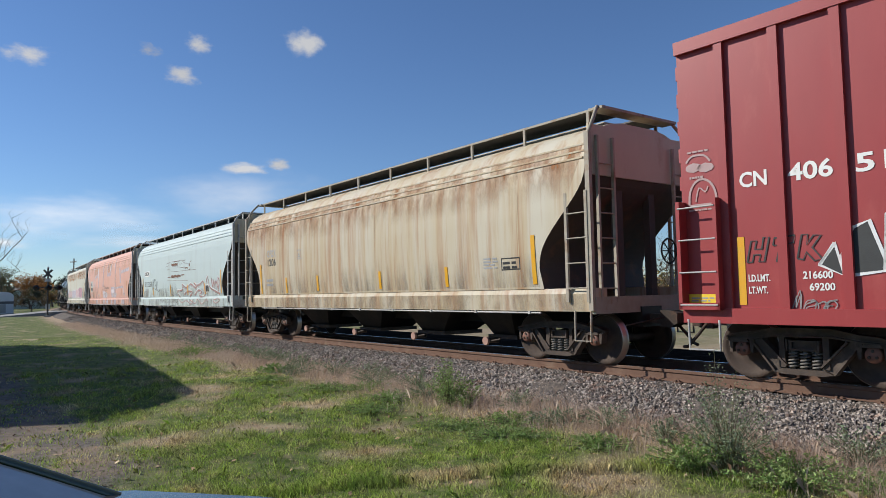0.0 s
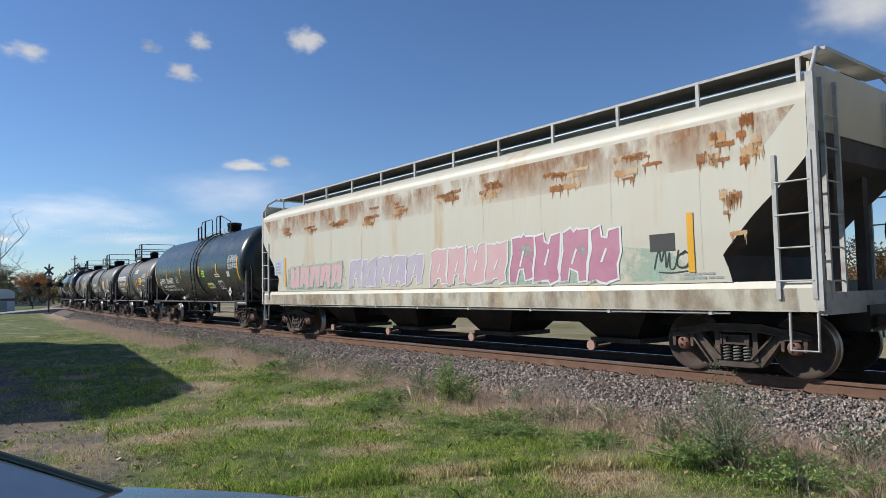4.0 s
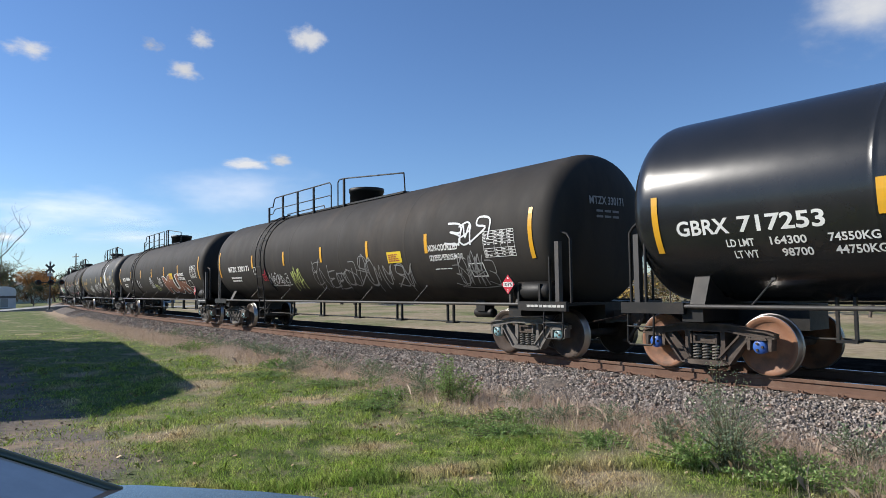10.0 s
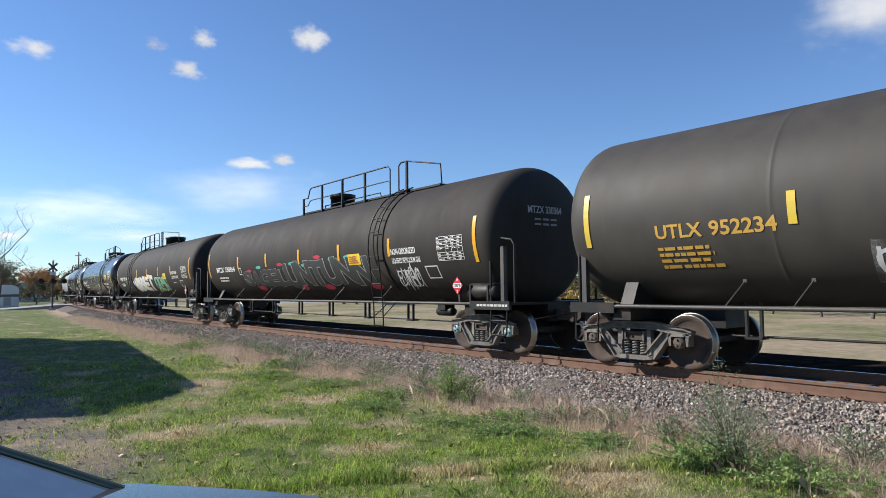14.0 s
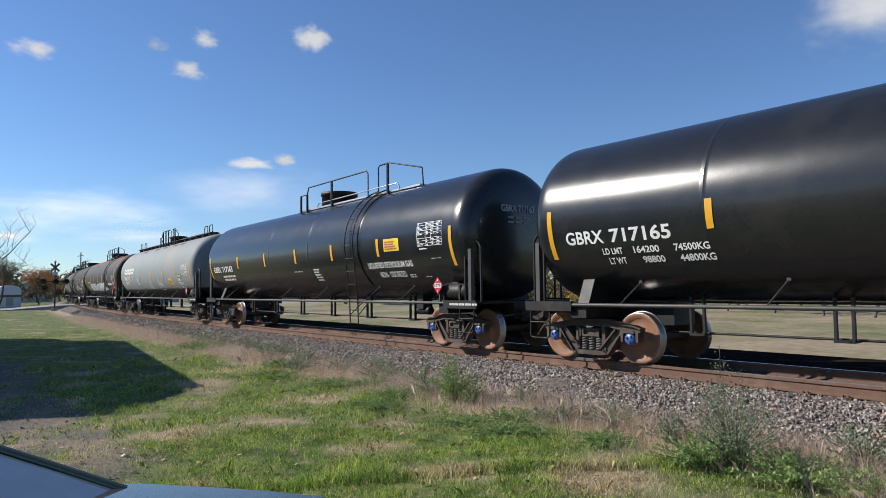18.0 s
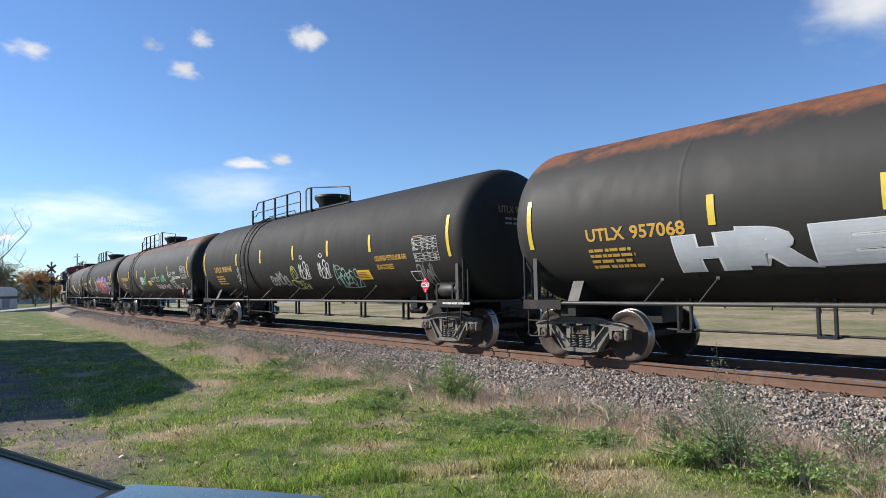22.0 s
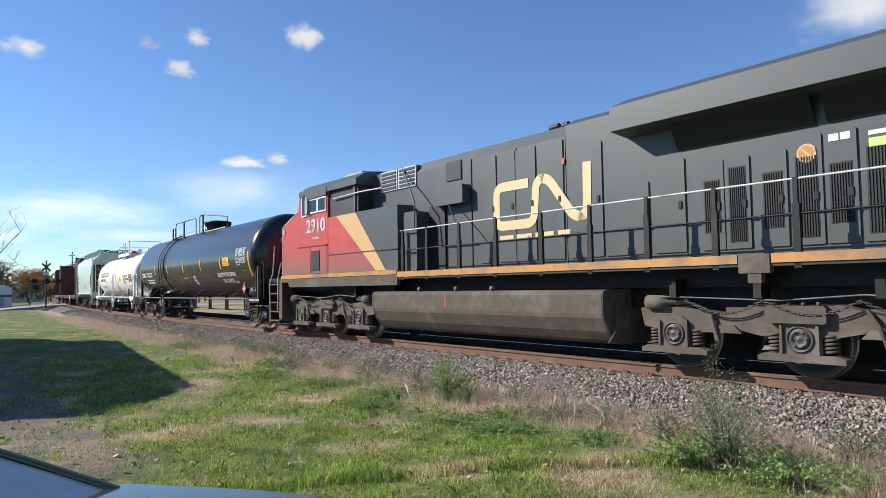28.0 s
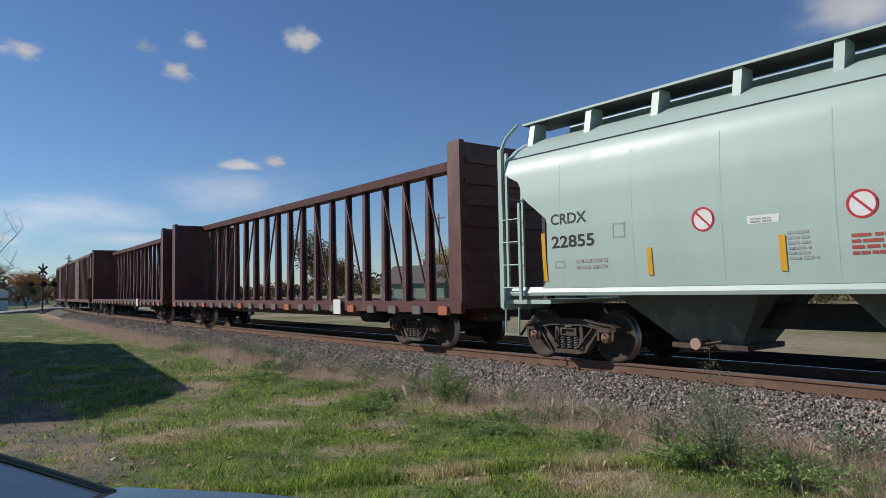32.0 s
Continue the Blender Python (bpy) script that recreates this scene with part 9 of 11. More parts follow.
def lawn_blades():
    def field(count, r0, r1, h0, h1, w0, w1):
        r = np.sqrt(rng.uniform(r0 * r0, r1 * r1, count))
        a = np.radians(rng.uniform(15.0, 89.5, count))
        x, y = -r * np.sin(a), r * np.cos(a)
        d = RAIL_Y + x * x / (2 * CURVE_R) - y
        lump = np.sin(2.3 * x + 1.1 * y) * np.sin(1.7 * y - 0.8 * x + 2) * 0.5 + 0.5
        bare = np.clip((2.5 - y) / 0.5, 0, 1) * np.clip((-6.8 - x) / 0.8, 0, 1)
        keep = (d > 1.0) & (rng.random(count) > 0.62 * bare) & (rng.random(count) < 0.45 + 0.55 * lump)
        x, y, lump = x[keep], y[keep], lump[keep]
        k = len(x)
        h = rng.uniform(h0, h1, k) * (0.6 + 0.7 * lump)
        return blade_verts(x, y, hills(x, y) - 0.01, h, rng.uniform(w0, w1, k), rng.uniform(0.2, 0.95, k))
    v = np.concatenate([field(170000, 5.2, 10, 0.02, 0.065, 0.003, 0.007), field(110000, 10, 18, 0.025, 0.07, 0.006, 0.012), field(50000, 18, 40, 0.03, 0.08, 0.014, 0.028)])
    # longer tufts and clover-like clumps standing out of the mown grass
    k = 1500
    r = np.sqrt(rng.uniform(5.2 ** 2, 22 ** 2, k)); a = np.radians(rng.uniform(15.0, 89.5, k))
    cx, cy = -r * np.sin(a), r * np.cos(a)
    keep = (RAIL_Y + cx * cx / (2 * CURVE_R) - cy > 1.9) & ~((cy < 2.4) & (cx < -7.2) & (rng.random(k) > 0.2))
    cx, cy = np.repeat(cx[keep], 34), np.repeat(cy[keep], 34)
    k = len(cx)
    x, y = cx + rng.normal(size=k) * 0.07, cy + rng.normal(size=k) * 0.07
    v = np.concatenate([v, blade_verts(x, y, hills(x, y) - 0.01, rng.uniform(0.05, 0.15, k), rng.uniform(0.004, 0.009, k), rng.uniform(0.2, 1.0, k))])
    # Row of taller blades added to draw a dark streak across the lawn.
    q = rng.uniform(0, 1, 9000)
    x, y = np.interp(q, [0, 0.5, 1], [-7.3, -5.75, -4.4]) + rng.normal(size=9000) * 0.10, np.interp(q, [0, 0.5, 1], [1.7, 4.3, 6.7]) + rng.normal(size=9000) * 0.08
    v = np.concatenate([v, blade_verts(x, y, hills(x, y) - 0.01, rng.uniform(0.05, 0.16, 9000), rng.uniform(0.004, 0.009, 9000), rng.uniform(0.2, 0.8, 9000))])
    soup("grass", v, 5, "lawn_blades", "short mown lawn grass, green mixed with straw", "grass")



def leaf_litter():
    """Fallen brown and yellow leaves lying on the lawn and the bare ground."""
    k = 5200
    r = np.sqrt(rng.uniform(5.2 ** 2, 24 ** 2, k)); a = np.radians(rng.uniform(18.0, 89.5, k))
    x, y = -r * np.sin(a), r * np.cos(a)
    bare = (y < 2.9) & (x < -6.5)
    keep = (RAIL_Y + x * x / (2 * CURVE_R) - y > 1.6) & (bare | (rng.random(k) < 0.45))
    x, y = x[keep], y[keep]
    k = len(x)
    c = np.stack([x, y, hills(x, y) + 0.018], 1)
    t = rng.uniform(0, 2 * np.pi, k); s = rng.uniform(0.018, 0.04, k)
    u = np.stack([np.cos(t) * s, np.sin(t) * s, rng.normal(size=k) * 0.3 * s], 1)
    w = np.stack([-np.sin(t) * s * 0.6, np.cos(t) * s * 0.6, rng.normal(size=k) * 0.3 * s], 1)
    soup("fallen_leaves", np.stack([c - u, c + w, c + u, c - w], 1).reshape(-1, 3), 4, "leaf_litter", "dry brown leaves fallen on the grass", "leaves")


mat("leaf_litter", (0.34, 0.22, 0.12), 0.8, second=(0.22, 0.13, 0.07), grain=1.0, third=(0.45, 0.34, 0.2), patch=0.8, bump=0, per_object=False, island=0.5)
lawn_blades()
leaf_litter()


def dry_strip():
    """Wispy dead grass between the lawn and the ballast."""
    k = 210000
    s = -rng.uniform(0, 1, k) ** 1.5 * 62 + 2.5
    n = -np.clip(rng.normal(2.3, 0.5, k) + 0.45 * np.clip((s + 7) / 5, 0, 1) * rng.random(k), 1.3, 4.2)
    x, y = track_xy(s, n)
    patch = np.sin(1.1 * s + 0.5) * np.sin(0.47 * s + 2 * n) * 0.5 + 0.5
    keep = rng.random(k) < 0.4 + 0.6 * patch
    x, y = x[keep], y[keep]
    k = len(x)
    h = rng.uniform(0.07, 0.42, k) * (0.35 + 0.65 * rng.random(k))
    soup("dry_grass", blade_verts(x, y, hills(x, y) - 0.01, h, rng.uniform(0.002, 0.0048, k), rng.uniform(0.1, 0.8, k)), 5, "dry_stalks",
         "tall wispy straw-coloured dead grass beside the ballast", "dry grass")


dry_strip()


def track():
    top = thing("railway_track", "single railway track of rusty rails on wooden ties", "railway track")
    tagged(top, "single railway track of rusty rails on wooden ties", "railway track", "", "structure")
    prof = [(-0.075, -0.192), (0.075, -0.192), (0.075, -0.178), (0.014, -0.155), (0.012, -0.06), (0.037, -0.048), (0.038, -0.008), (0.028, 0.0), (-0.028, 0.0), (-0.038, -0.008), (-0.037, -0.048), (-0.012, -0.06), (-0.014, -0.155), (-0.075, -0.178)]
    for off in (0.0, 2 * HALF):
        st = list(np.arange(-640, 560, 2.5))
        s = Shape()
        v = []
        for a in st:
            for p, z in prof:
                x, y = track_xy(a, off + p)
                v.append((x, y, z + LIFT))
        k = len(prof)
        s.v += v
        for i in range(len(st) - 1):
            for j in range(k):
                q = (j + 1) % k
                s.f.append((i * k + j, i * k + q, (i + 1) * k + q, (i + 1) * k + j))
                s.mi.append(1 if j == 7 else 0)
                s.sm.append(False)
        part("rail", s, ("rail_rust", "rail_shine"), top, "rusty steel rail with a polished top")
    tie = Shape().box(-0.115, 0.115, -1.3, 1.3, -0.37, -0.196, bev=0.012).mesh("tie", ("tie_wood",))
    for i in range(280):
        t = part("tie", tie, (), top, at=on_track(-122 + i * 0.51 + 0.04 * math.sin(i * 7.1), HALF, LIFT))
    far = Shape()
    for sp in list(np.arange(-500, -122.4, 0.51)) + list(np.arange(21.3, 200, 0.51)):
        m = on_track(sp, HALF, LIFT)
        far.add([m @ Vector((x, y, z)) for x in (-0.115, 0.115) for y in (-1.3, 1.3) for z in (-0.37, -0.196)], [(0, 1, 3, 2), (4, 6, 7, 5), (0, 4, 5, 1), (2, 3, 7, 6), (0, 2, 6, 4), (1, 5, 7, 3)])
    ft = part("distant_ties", far, "tie_wood", top)
    tagged(ft, "wooden ties further along the track", "", "", "stuff")
    plate = Shape().box(-0.09, 0.09, -0.17, 0.17, -0.2, -0.188).box(-0.05, -0.02, -0.12, -0.09, -0.188, -0.155).box(0.02, 0.05, -0.12, -0.09, -0.188, -0.155).mesh("tie_plate", ("rail_rust",))
    for i in range(120):
        part("tie_plate", plate, (), top, at=on_track(-52 + i * 0.51 + 0.04 * math.sin((i + 137) * 7.1), 0.0, LIFT))
    # ballast bed
    bed = [(-2.1, GROUND - 0.05), (-1.62, GROUND + 0.04), (-0.95, -0.26), (-0.6, -0.185), (-0.12, -0.175), (0.12, -0.20), (0.75, -0.18), (1.5, -0.18), (2.3, -0.17), (6.2, -0.23), (7.1, GROUND + 0.04), (7.7, GROUND - 0.05)]
    st = list(np.concatenate([np.arange(-640, -60, 4.0), np.arange(-60, 8, 0.5), np.arange(8, 560, 4.0)]))
    s = Shape()
    k = len(bed)
    v = []
    for i, a in enumerate(st):
        for j, (p, z) in enumerate(bed):
            x, y = track_xy(a, p + (0.10 * math.sin(a * 1.9 + j) + 0.06 * math.sin(a * 4.3 + 2 * j) if j in (1, 2) else 0))
            v.append((x, y, z))
    s.add(v, [(i * k + j, i * k + j + 1, (i + 1) * k + j + 1, (i + 1) * k + j) for i in range(len(st) - 1) for j in range(k - 1)], 0, True)
    # Beyond the near rail the bed takes the colour holding the train's shade.
    s.mi = [1 if 5 <= q % (k - 1) <= 8 else 0 for q in range(len(s.f))]
    mesh_thing("ballast", s, ("ballast_bed", "ballast_train_shade"), "grey-brown crushed stone railway ballast", "ballast", kind="structure")
    # loose stones on it
    cube = np.array([(x, y, z) for x in (-1, 1) for y in (-1, 1) for z in (-1, 1)], float)
    faces = np.array([(0, 1, 3, 2), (4, 6, 7, 5), (0, 4, 5, 1), (2, 3, 7, 6), (0, 2, 6, 4), (1, 5, 7, 3)])

    def stones(count, s0, s1, n0, n1, r0, r1, power=1.6):
        a = s1 - rng.random(count) ** power * (s1 - s0)
        p = rng.uniform(n0, n1, count)
        z = np.interp(p, [q[0] for q in bed], [q[1] for q in bed]) + rng.uniform(-0.012, 0.022, count)
        x, y = track_xy(a, p)
        r = rng.uniform(r0, r1, count)
        c = np.stack([x, y, z], 1)[:, None, :] + (cube[None] * rng.uniform(0.25, 1.0, (count, 8, 3)) * r[:, None, None]) @ turn(count)
        return c
    def turn(count):
        q = rng.normal(size=(count, 4)); q /= np.linalg.norm(q, axis=1)[:, None]
        w, x, y, z = q.T
        return np.stack([1 - 2 * (y * y + z * z), 2 * (x * y - z * w), 2 * (x * z + y * w), 2 * (x * y + z * w), 1 - 2 * (x * x + z * z), 2 * (y * z - x * w),
                         2 * (x * z - y * w), 2 * (y * z + x * w), 1 - 2 * (x * x + y * y)], 1).reshape(-1, 3, 3)
    c = np.concatenate([stones(24000, -9, 3, -1.75, -0.13, 0.011, 0.028, 1.0), stones(42000, -28, -9, -1.75, -0.13, 0.013, 0.031, 1.1), stones(10000, -75, -28, -1.75, -0.2, 0.026, 0.05), stones(2600, -30, 4, 0.1, 1.4, 0.025, 0.05),
                        stones(1200, -60, 4, 1.6, 2.4, 0.02, 0.04), stones(900, -30, 4, -2.5, -1.7, 0.015, 0.035)])
    count = len(c)
    me = bpy.data.meshes.new("ballast_stones")
    me.vertices.add(count * 8); me.vertices.foreach_set("co", c.astype(np.float32).ravel())
    idx = (faces.ravel()[None] + np.arange(count)[:, None] * 8).astype(np.int32).ravel()
    me.loops.add(len(idx)); me.loops.foreach_set("vertex_index", idx)
    me.polygons.add(count * 6); me.polygons.foreach_set("loop_start", np.arange(0, len(idx), 4, dtype=np.int32))
    me.polygons.foreach_set("use_smooth", np.zeros(count * 6, dtype=bool))
    me.materials.append(M["stone"]); me.update(calc_edges=True)
    tagged(new("ballast_stones", me), "loose angular grey and brown ballast stones", "stones", "", "stuff")


track()


# ---- weeds
def leaf_quads(centres, size, up=0.0):
    """Small diamond leaves of random turn at the given places."""
    k = len(centres)
    a = rng.normal(size=(k, 3)); a[:, 2] += up
    a /= np.linalg.norm(a, axis=1)[:, None]
    b = np.cross(a, rng.normal(size=(k, 3))); b /= np.linalg.norm(b, axis=1)[:, None]
    size = np.broadcast_to(size, (k,))[:, None]
    return np.stack([centres - a * size, centres + b * size * 0.4, centres + a * size, centres - b * size * 0.4], 1).reshape(-1, 3)


def weed(x, y, h, r, stems, leaves, leaf, material_name, label, name="weed", base=0.0):
    z = float(hills(np.array(x), np.array(y))) - 0.01
    top = thing(name, label, "weed", "weeds beside the track", pose(x, y, z))
    s = Shape()
    places = []
    for i in range(stems):
        a, q = rng.uniform(0, 2 * math.pi), math.sqrt(rng.uniform(0.02, 1))
        hh = h * (1 - 0.55 * q * q) * rng.uniform(0.65, 1.0)
        tip = Vector((math.cos(a) * r * q, math.sin(a) * r * q, hh))
        mid = Vector((tip.x * 0.35, tip.y * 0.35, hh * 0.55))
        pts = [Vector((tip.x * 0.1, tip.y * 0.1, 0)), mid, tip]
        s.tube(pts, [0.006, 0.004, 0.002], 4)
        per = leaves // stems
        t = rng.uniform(base, 1, per) ** 0.8
        for u in t:
            p = pts[0].lerp(mid, u * 2) if u < 0.5 else mid.lerp(tip, u * 2 - 1)
            w = 0.16 * (1.1 - u) * h + 0.02
            places.append((p.x + rng.normal() * w * 0.5, p.y + rng.normal() * w * 0.5, max(0.01, p.z + rng.normal() * w * 0.3)))
    part("stem", s, "weed_stem", top)
    part("foliage", soup("foliage", leaf_quads(np.array(places), rng.uniform(0.6, 1.2, len(places)) * leaf, 0.4), 4, material_name, "", ""), (), top)


weed(-9.39, 7.52, 0.95, 0.42, 46, 2600, 0.022, "weed_leaf", "bushy feathery green weed in dry grass")
weed(-9.0, 7.62, 0.55, 0.35, 20, 900, 0.022, "weed_leaf", "low green weed beside a taller one")
weed(-3.92, 7.0, 1.1, 0.62, 64, 4200, 0.018, "weed_pale", "tall feathery grey-green weed beside the ballast")
weed(-3.25, 6.95, 0.42, 0.75, 60, 4200, 0.022, "weed_leaf", "wide low green weed")
weed(-4.2, 6.75, 0.42, 0.6, 50, 3000, 0.022, "weed_leaf", "wide low green weed")
weed(-4.45, 7.7, 1.62, 0.16, 8, 420, 0.02, "weed_pale", "single tall thin green weed stalk")
for wx, wy, wh, wr, kind in ((-7.41, 7.18, 0.32, 0.5, "weed_leaf"), (-6.85, 6.35, 0.28, 0.5, "weed_leaf"), (-7.9, 6.6, 0.2, 0.5, "weed_leaf"), (-10.6, 7.1, 0.22, 0.6, "weed_leaf"), (-12.0, 7.5, 0.3, 0.5, "weed_leaf"), (-6.6, 6.5, 0.22, 0.45, "weed_leaf"), (-5.6, 6.85, 0.26, 0.4, "weed_leaf"), (-16.26, 7.43, 0.42, 0.5, "weed_leaf"), (-23.5, 7.77, 0.5, 0.8, "weed_leaf"),
                             (-12.6, 6.9, 0.25, 0.55, "weed_leaf"), (-11.2, 8.2, 0.6, 0.45, "weed_pale"), (-13.4, 8.5, 0.5, 0.5, "weed_pale"), (-18.5, 8.6, 0.5, 0.6, "weed_pale"), (-21.5, 8.9, 0.5, 0.7, "weed_pale"),
                             (-26.5, 9.0, 0.55, 0.9, "weed_pale"), (-31.0, 9.3, 0.5, 1.0, "weed_pale"), (-6.2, 7.9, 0.45, 0.4, "weed_pale"), (-5.1, 7.6, 0.4, 0.4, "weed_pale"), (-8.2, 8.1, 0.4, 0.4, "weed_pale"),
                             (-14.6, 6.4, 0.2, 0.5, "weed_leaf"), (-9.9, 6.2, 0.18, 0.5, "weed_leaf"), (-2.6, 7.3, 0.3, 0.45, "weed_leaf"), (-3.0, 8.0, 0.6, 0.4, "weed_pale"), (-10.3, 7.7, 0.5, 0.5, "weed_pale"), (-12.4, 8.0, 0.5, 0.55, "weed_pale"), (-14.6, 8.2, 0.55, 0.6, "weed_pale"), (-16.6, 8.3, 0.5, 0.6, "weed_pale"), (-19.8, 8.6, 0.5, 0.7, "weed_pale"),
                             (-24.0, 8.7, 0.5, 0.8, "weed_pale"), (-6.9, 7.6, 0.35, 0.4, "weed_pale"), (-2.0, 8.3, 0.5, 0.4, "weed_pale"), (-15.4, 7.5, 0.35, 0.5, "weed_pale")):
    weed(wx, wy, wh * (0.72 if kind == "weed_leaf" else 1.0), wr * 1.25, 60 if kind == "weed_leaf" else 26, 2400 if kind == "weed_leaf" else 1000, 0.021 if wx > -15 else 0.03, kind, "low leafy green weed at the lawn's edge" if kind == "weed_leaf" else "thin grey-green weed standing in dry grass")


# ---- road, crossing and far things on the up-line side
def road():
    s = Shape()
    ys = [-400, -120, -40, -10, 4, 9, 12, 14.5, 18.5, 21, 24, 30, 60, 140, 400]
    zs = [GROUND + 0.03] * 5 + [-0.42, -0.2, -0.03, -0.03, -0.2, -0.42] + [GROUND + 0.03] * 4
    v = []
    for y, z in zip(ys, zs):
        v += [(-103.2, y, GROUND - 0.2), (-103.2, y, z - 0.03), (-99.2, y, z + 0.03), (-95.2, y, z - 0.03), (-95.2, y, GROUND - 0.2)]
    k = 5
    s.add(v, [(i * k + j, i * k + j + 1, (i + 1) * k + j + 1, (i + 1) * k + j) for i in range(len(ys) - 1) for j in range(k - 1)])
    mesh_thing("road", s, "asphalt", "pale grey asphalt road crossing the track", "road", kind="structure")


road()
mat("wood_pole", (0.16, 0.12, 0.09), 0.85, second=(0.10, 0.08, 0.06), stretch=(4, 4, 0.4), bump=0.3)
mat("signal_black", (0.02, 0.02, 0.02), 0.6)
mat("lens_red", (0.25, 0.01, 0.01), 0.25)
mat("concrete", (0.38, 0.36, 0.33), 0.9, second=(0.30, 0.29, 0.27), bump=0.3)
mat("shed_white", (0.62, 0.64, 0.66), 0.5, second=(0.55, 0.57, 0.59), grain=3)
mat("shed_dark", (0.10, 0.10, 0.11), 0.5)


def crossing_signal(x, y, turn, label):
    top = thing("crossing_signal", label, "crossing signal", "crossing signals", pose(x, y, GROUND, 0, 0, turn))
    part("base", Shape().box(-0.35, 0.35, -0.35, 0.35, 0.0, 0.25, bev=0.03), "concrete", top)
    part("mast", Shape().rod((0, 0, 0.25), (0, 0, 5.6), 0.09, 10).lathe([(0.25, 0.16), (0.32, 0.16), (0.34, 0.08)], "z", n=12), "frame_grey", top)
    for a in (45, -45):
        c, q = math.cos(math.radians(a)), math.sin(math.radians(a))
        w = [(-0.62, -0.11), (0.62, -0.11), (0.62, 0.11), (-0.62, 0.11)]
        o = [(c * u - q * v, 4.95 + q * u + c * v) for u, v in w]
        part("crossbuck_board", Shape().prism(o, -0.10 - 0.008 * (a > 0), -0.095 + 0.004 * (a < 0)), "frame_grey", top, "dark back of a crossbuck board")
    part("light_arm", Shape().rod((-1.2, 0, 3.35), (1.2, 0, 3.35), 0.05, 8), "signal_black", top)
    for lx in (-1.15, 1.15, 0.1):
        for d in (-1, 1):
            lamp = part("flasher", Shape().lathe([(-0.02 * d, 0.30), (0.0, 0.31), (0.01 * d, 0.30), (0.012 * d, 0.09), (0.15 * d, 0.085), (0.18 * d, 0.0)][::1], "y", (lx, d * 0.24, 3.35), 20), "signal_black", top, "round black flasher target")
            part("hood", Shape().add([(lx + 0.16 * math.cos(a), d * (0.24 + q), 3.35 + 0.16 * math.sin(a)) for q in (0, 0.26) for a in np.linspace(-0.4, math.pi + 0.4, 11)], [(i, i + 1, i + 12, i + 11) for i in range(10)]), "signal_black", lamp)
            part("lens", Shape().lathe([(0, 0.0), (0.012 * d, 0.10), (0.004 * d, 0.105)], "y", (lx, d * 0.265, 3.35), 16), "lens_red", lamp)
    part("bell", Shape().lathe([(5.6, 0.02), (5.62, 0.13), (5.70, 0.12), (5.76, 0.05), (5.78, 0.0)], "z", n=14), "galvanized", top)
    part("gate_box", Shape().box(-0.22, 0.22, 0.07, 0.45, 0.9, 1.5, bev=0.02), "galvanized", top)
    part("count_sign", Shape().box(-0.3, 0.3, -0.09, -0.075, 4.05, 4.4, bev=0.01), "grimy_white", top)
    return top


crossing_signal(-89.0, 12.8, 78, "steel crossing signal with crossbuck and round black flashers")
crossing_signal(-107.5, 22.5, 260, "steel crossing signal beyond the road")


def equipment_shed():
    top = thing("equipment_shed", "white metal signal shed with a rounded roof", "shed", "", pose(-115.5, 10.6, GROUND, 0, 0, 4))
    o = [(-1.4, 0.15), (1.4, 0.15), (1.4, 2.6)] + [(1.4 * math.cos(a), 2.6 + 0.6 * math.sin(a)) for a in np.linspace(0.3, math.pi - 0.3, 9)] + [(-1.4, 2.6)]
    part("foundation", Shape().box(-2.1, 2.1, -1.5, 1.5, 0, 0.15), "concrete", top)
    part("wall", Shape().extrude_x(o, -2.0, 2.0), "shed_white", top)
    part("band", Shape().box(-2.012, 2.012, -1.412, 1.412, 1.5, 1.85), "shed_dark", top, "dark band round the shed")
    part("door", Shape().box(2.0, 2.03, -0.45, 0.45, 0.25, 1.46, bev=0.01), "grey_paint", top)


equipment_shed()
mat("siding_pale_green", (0.42, 0.50, 0.44), 0.6, second=(0.38, 0.46, 0.40), grain=3)
mat("siding_white", (0.70, 0.70, 0.68), 0.6, second=(0.62, 0.62, 0.60), grain=3)
mat("siding_grey", (0.36, 0.38, 0.40), 0.6, second=(0.32, 0.34, 0.36), grain=3)
mat("siding_green", (0.17, 0.26, 0.20), 0.6, second=(0.14, 0.22, 0.17), grain=3)
mat("shingle", (0.11, 0.10, 0.095), 0.9, second=(0.07, 0.065, 0.06), grain=5, bump=0.4)
mat("pane_dark", (0.02, 0.025, 0.03), 0.1, bump=0)


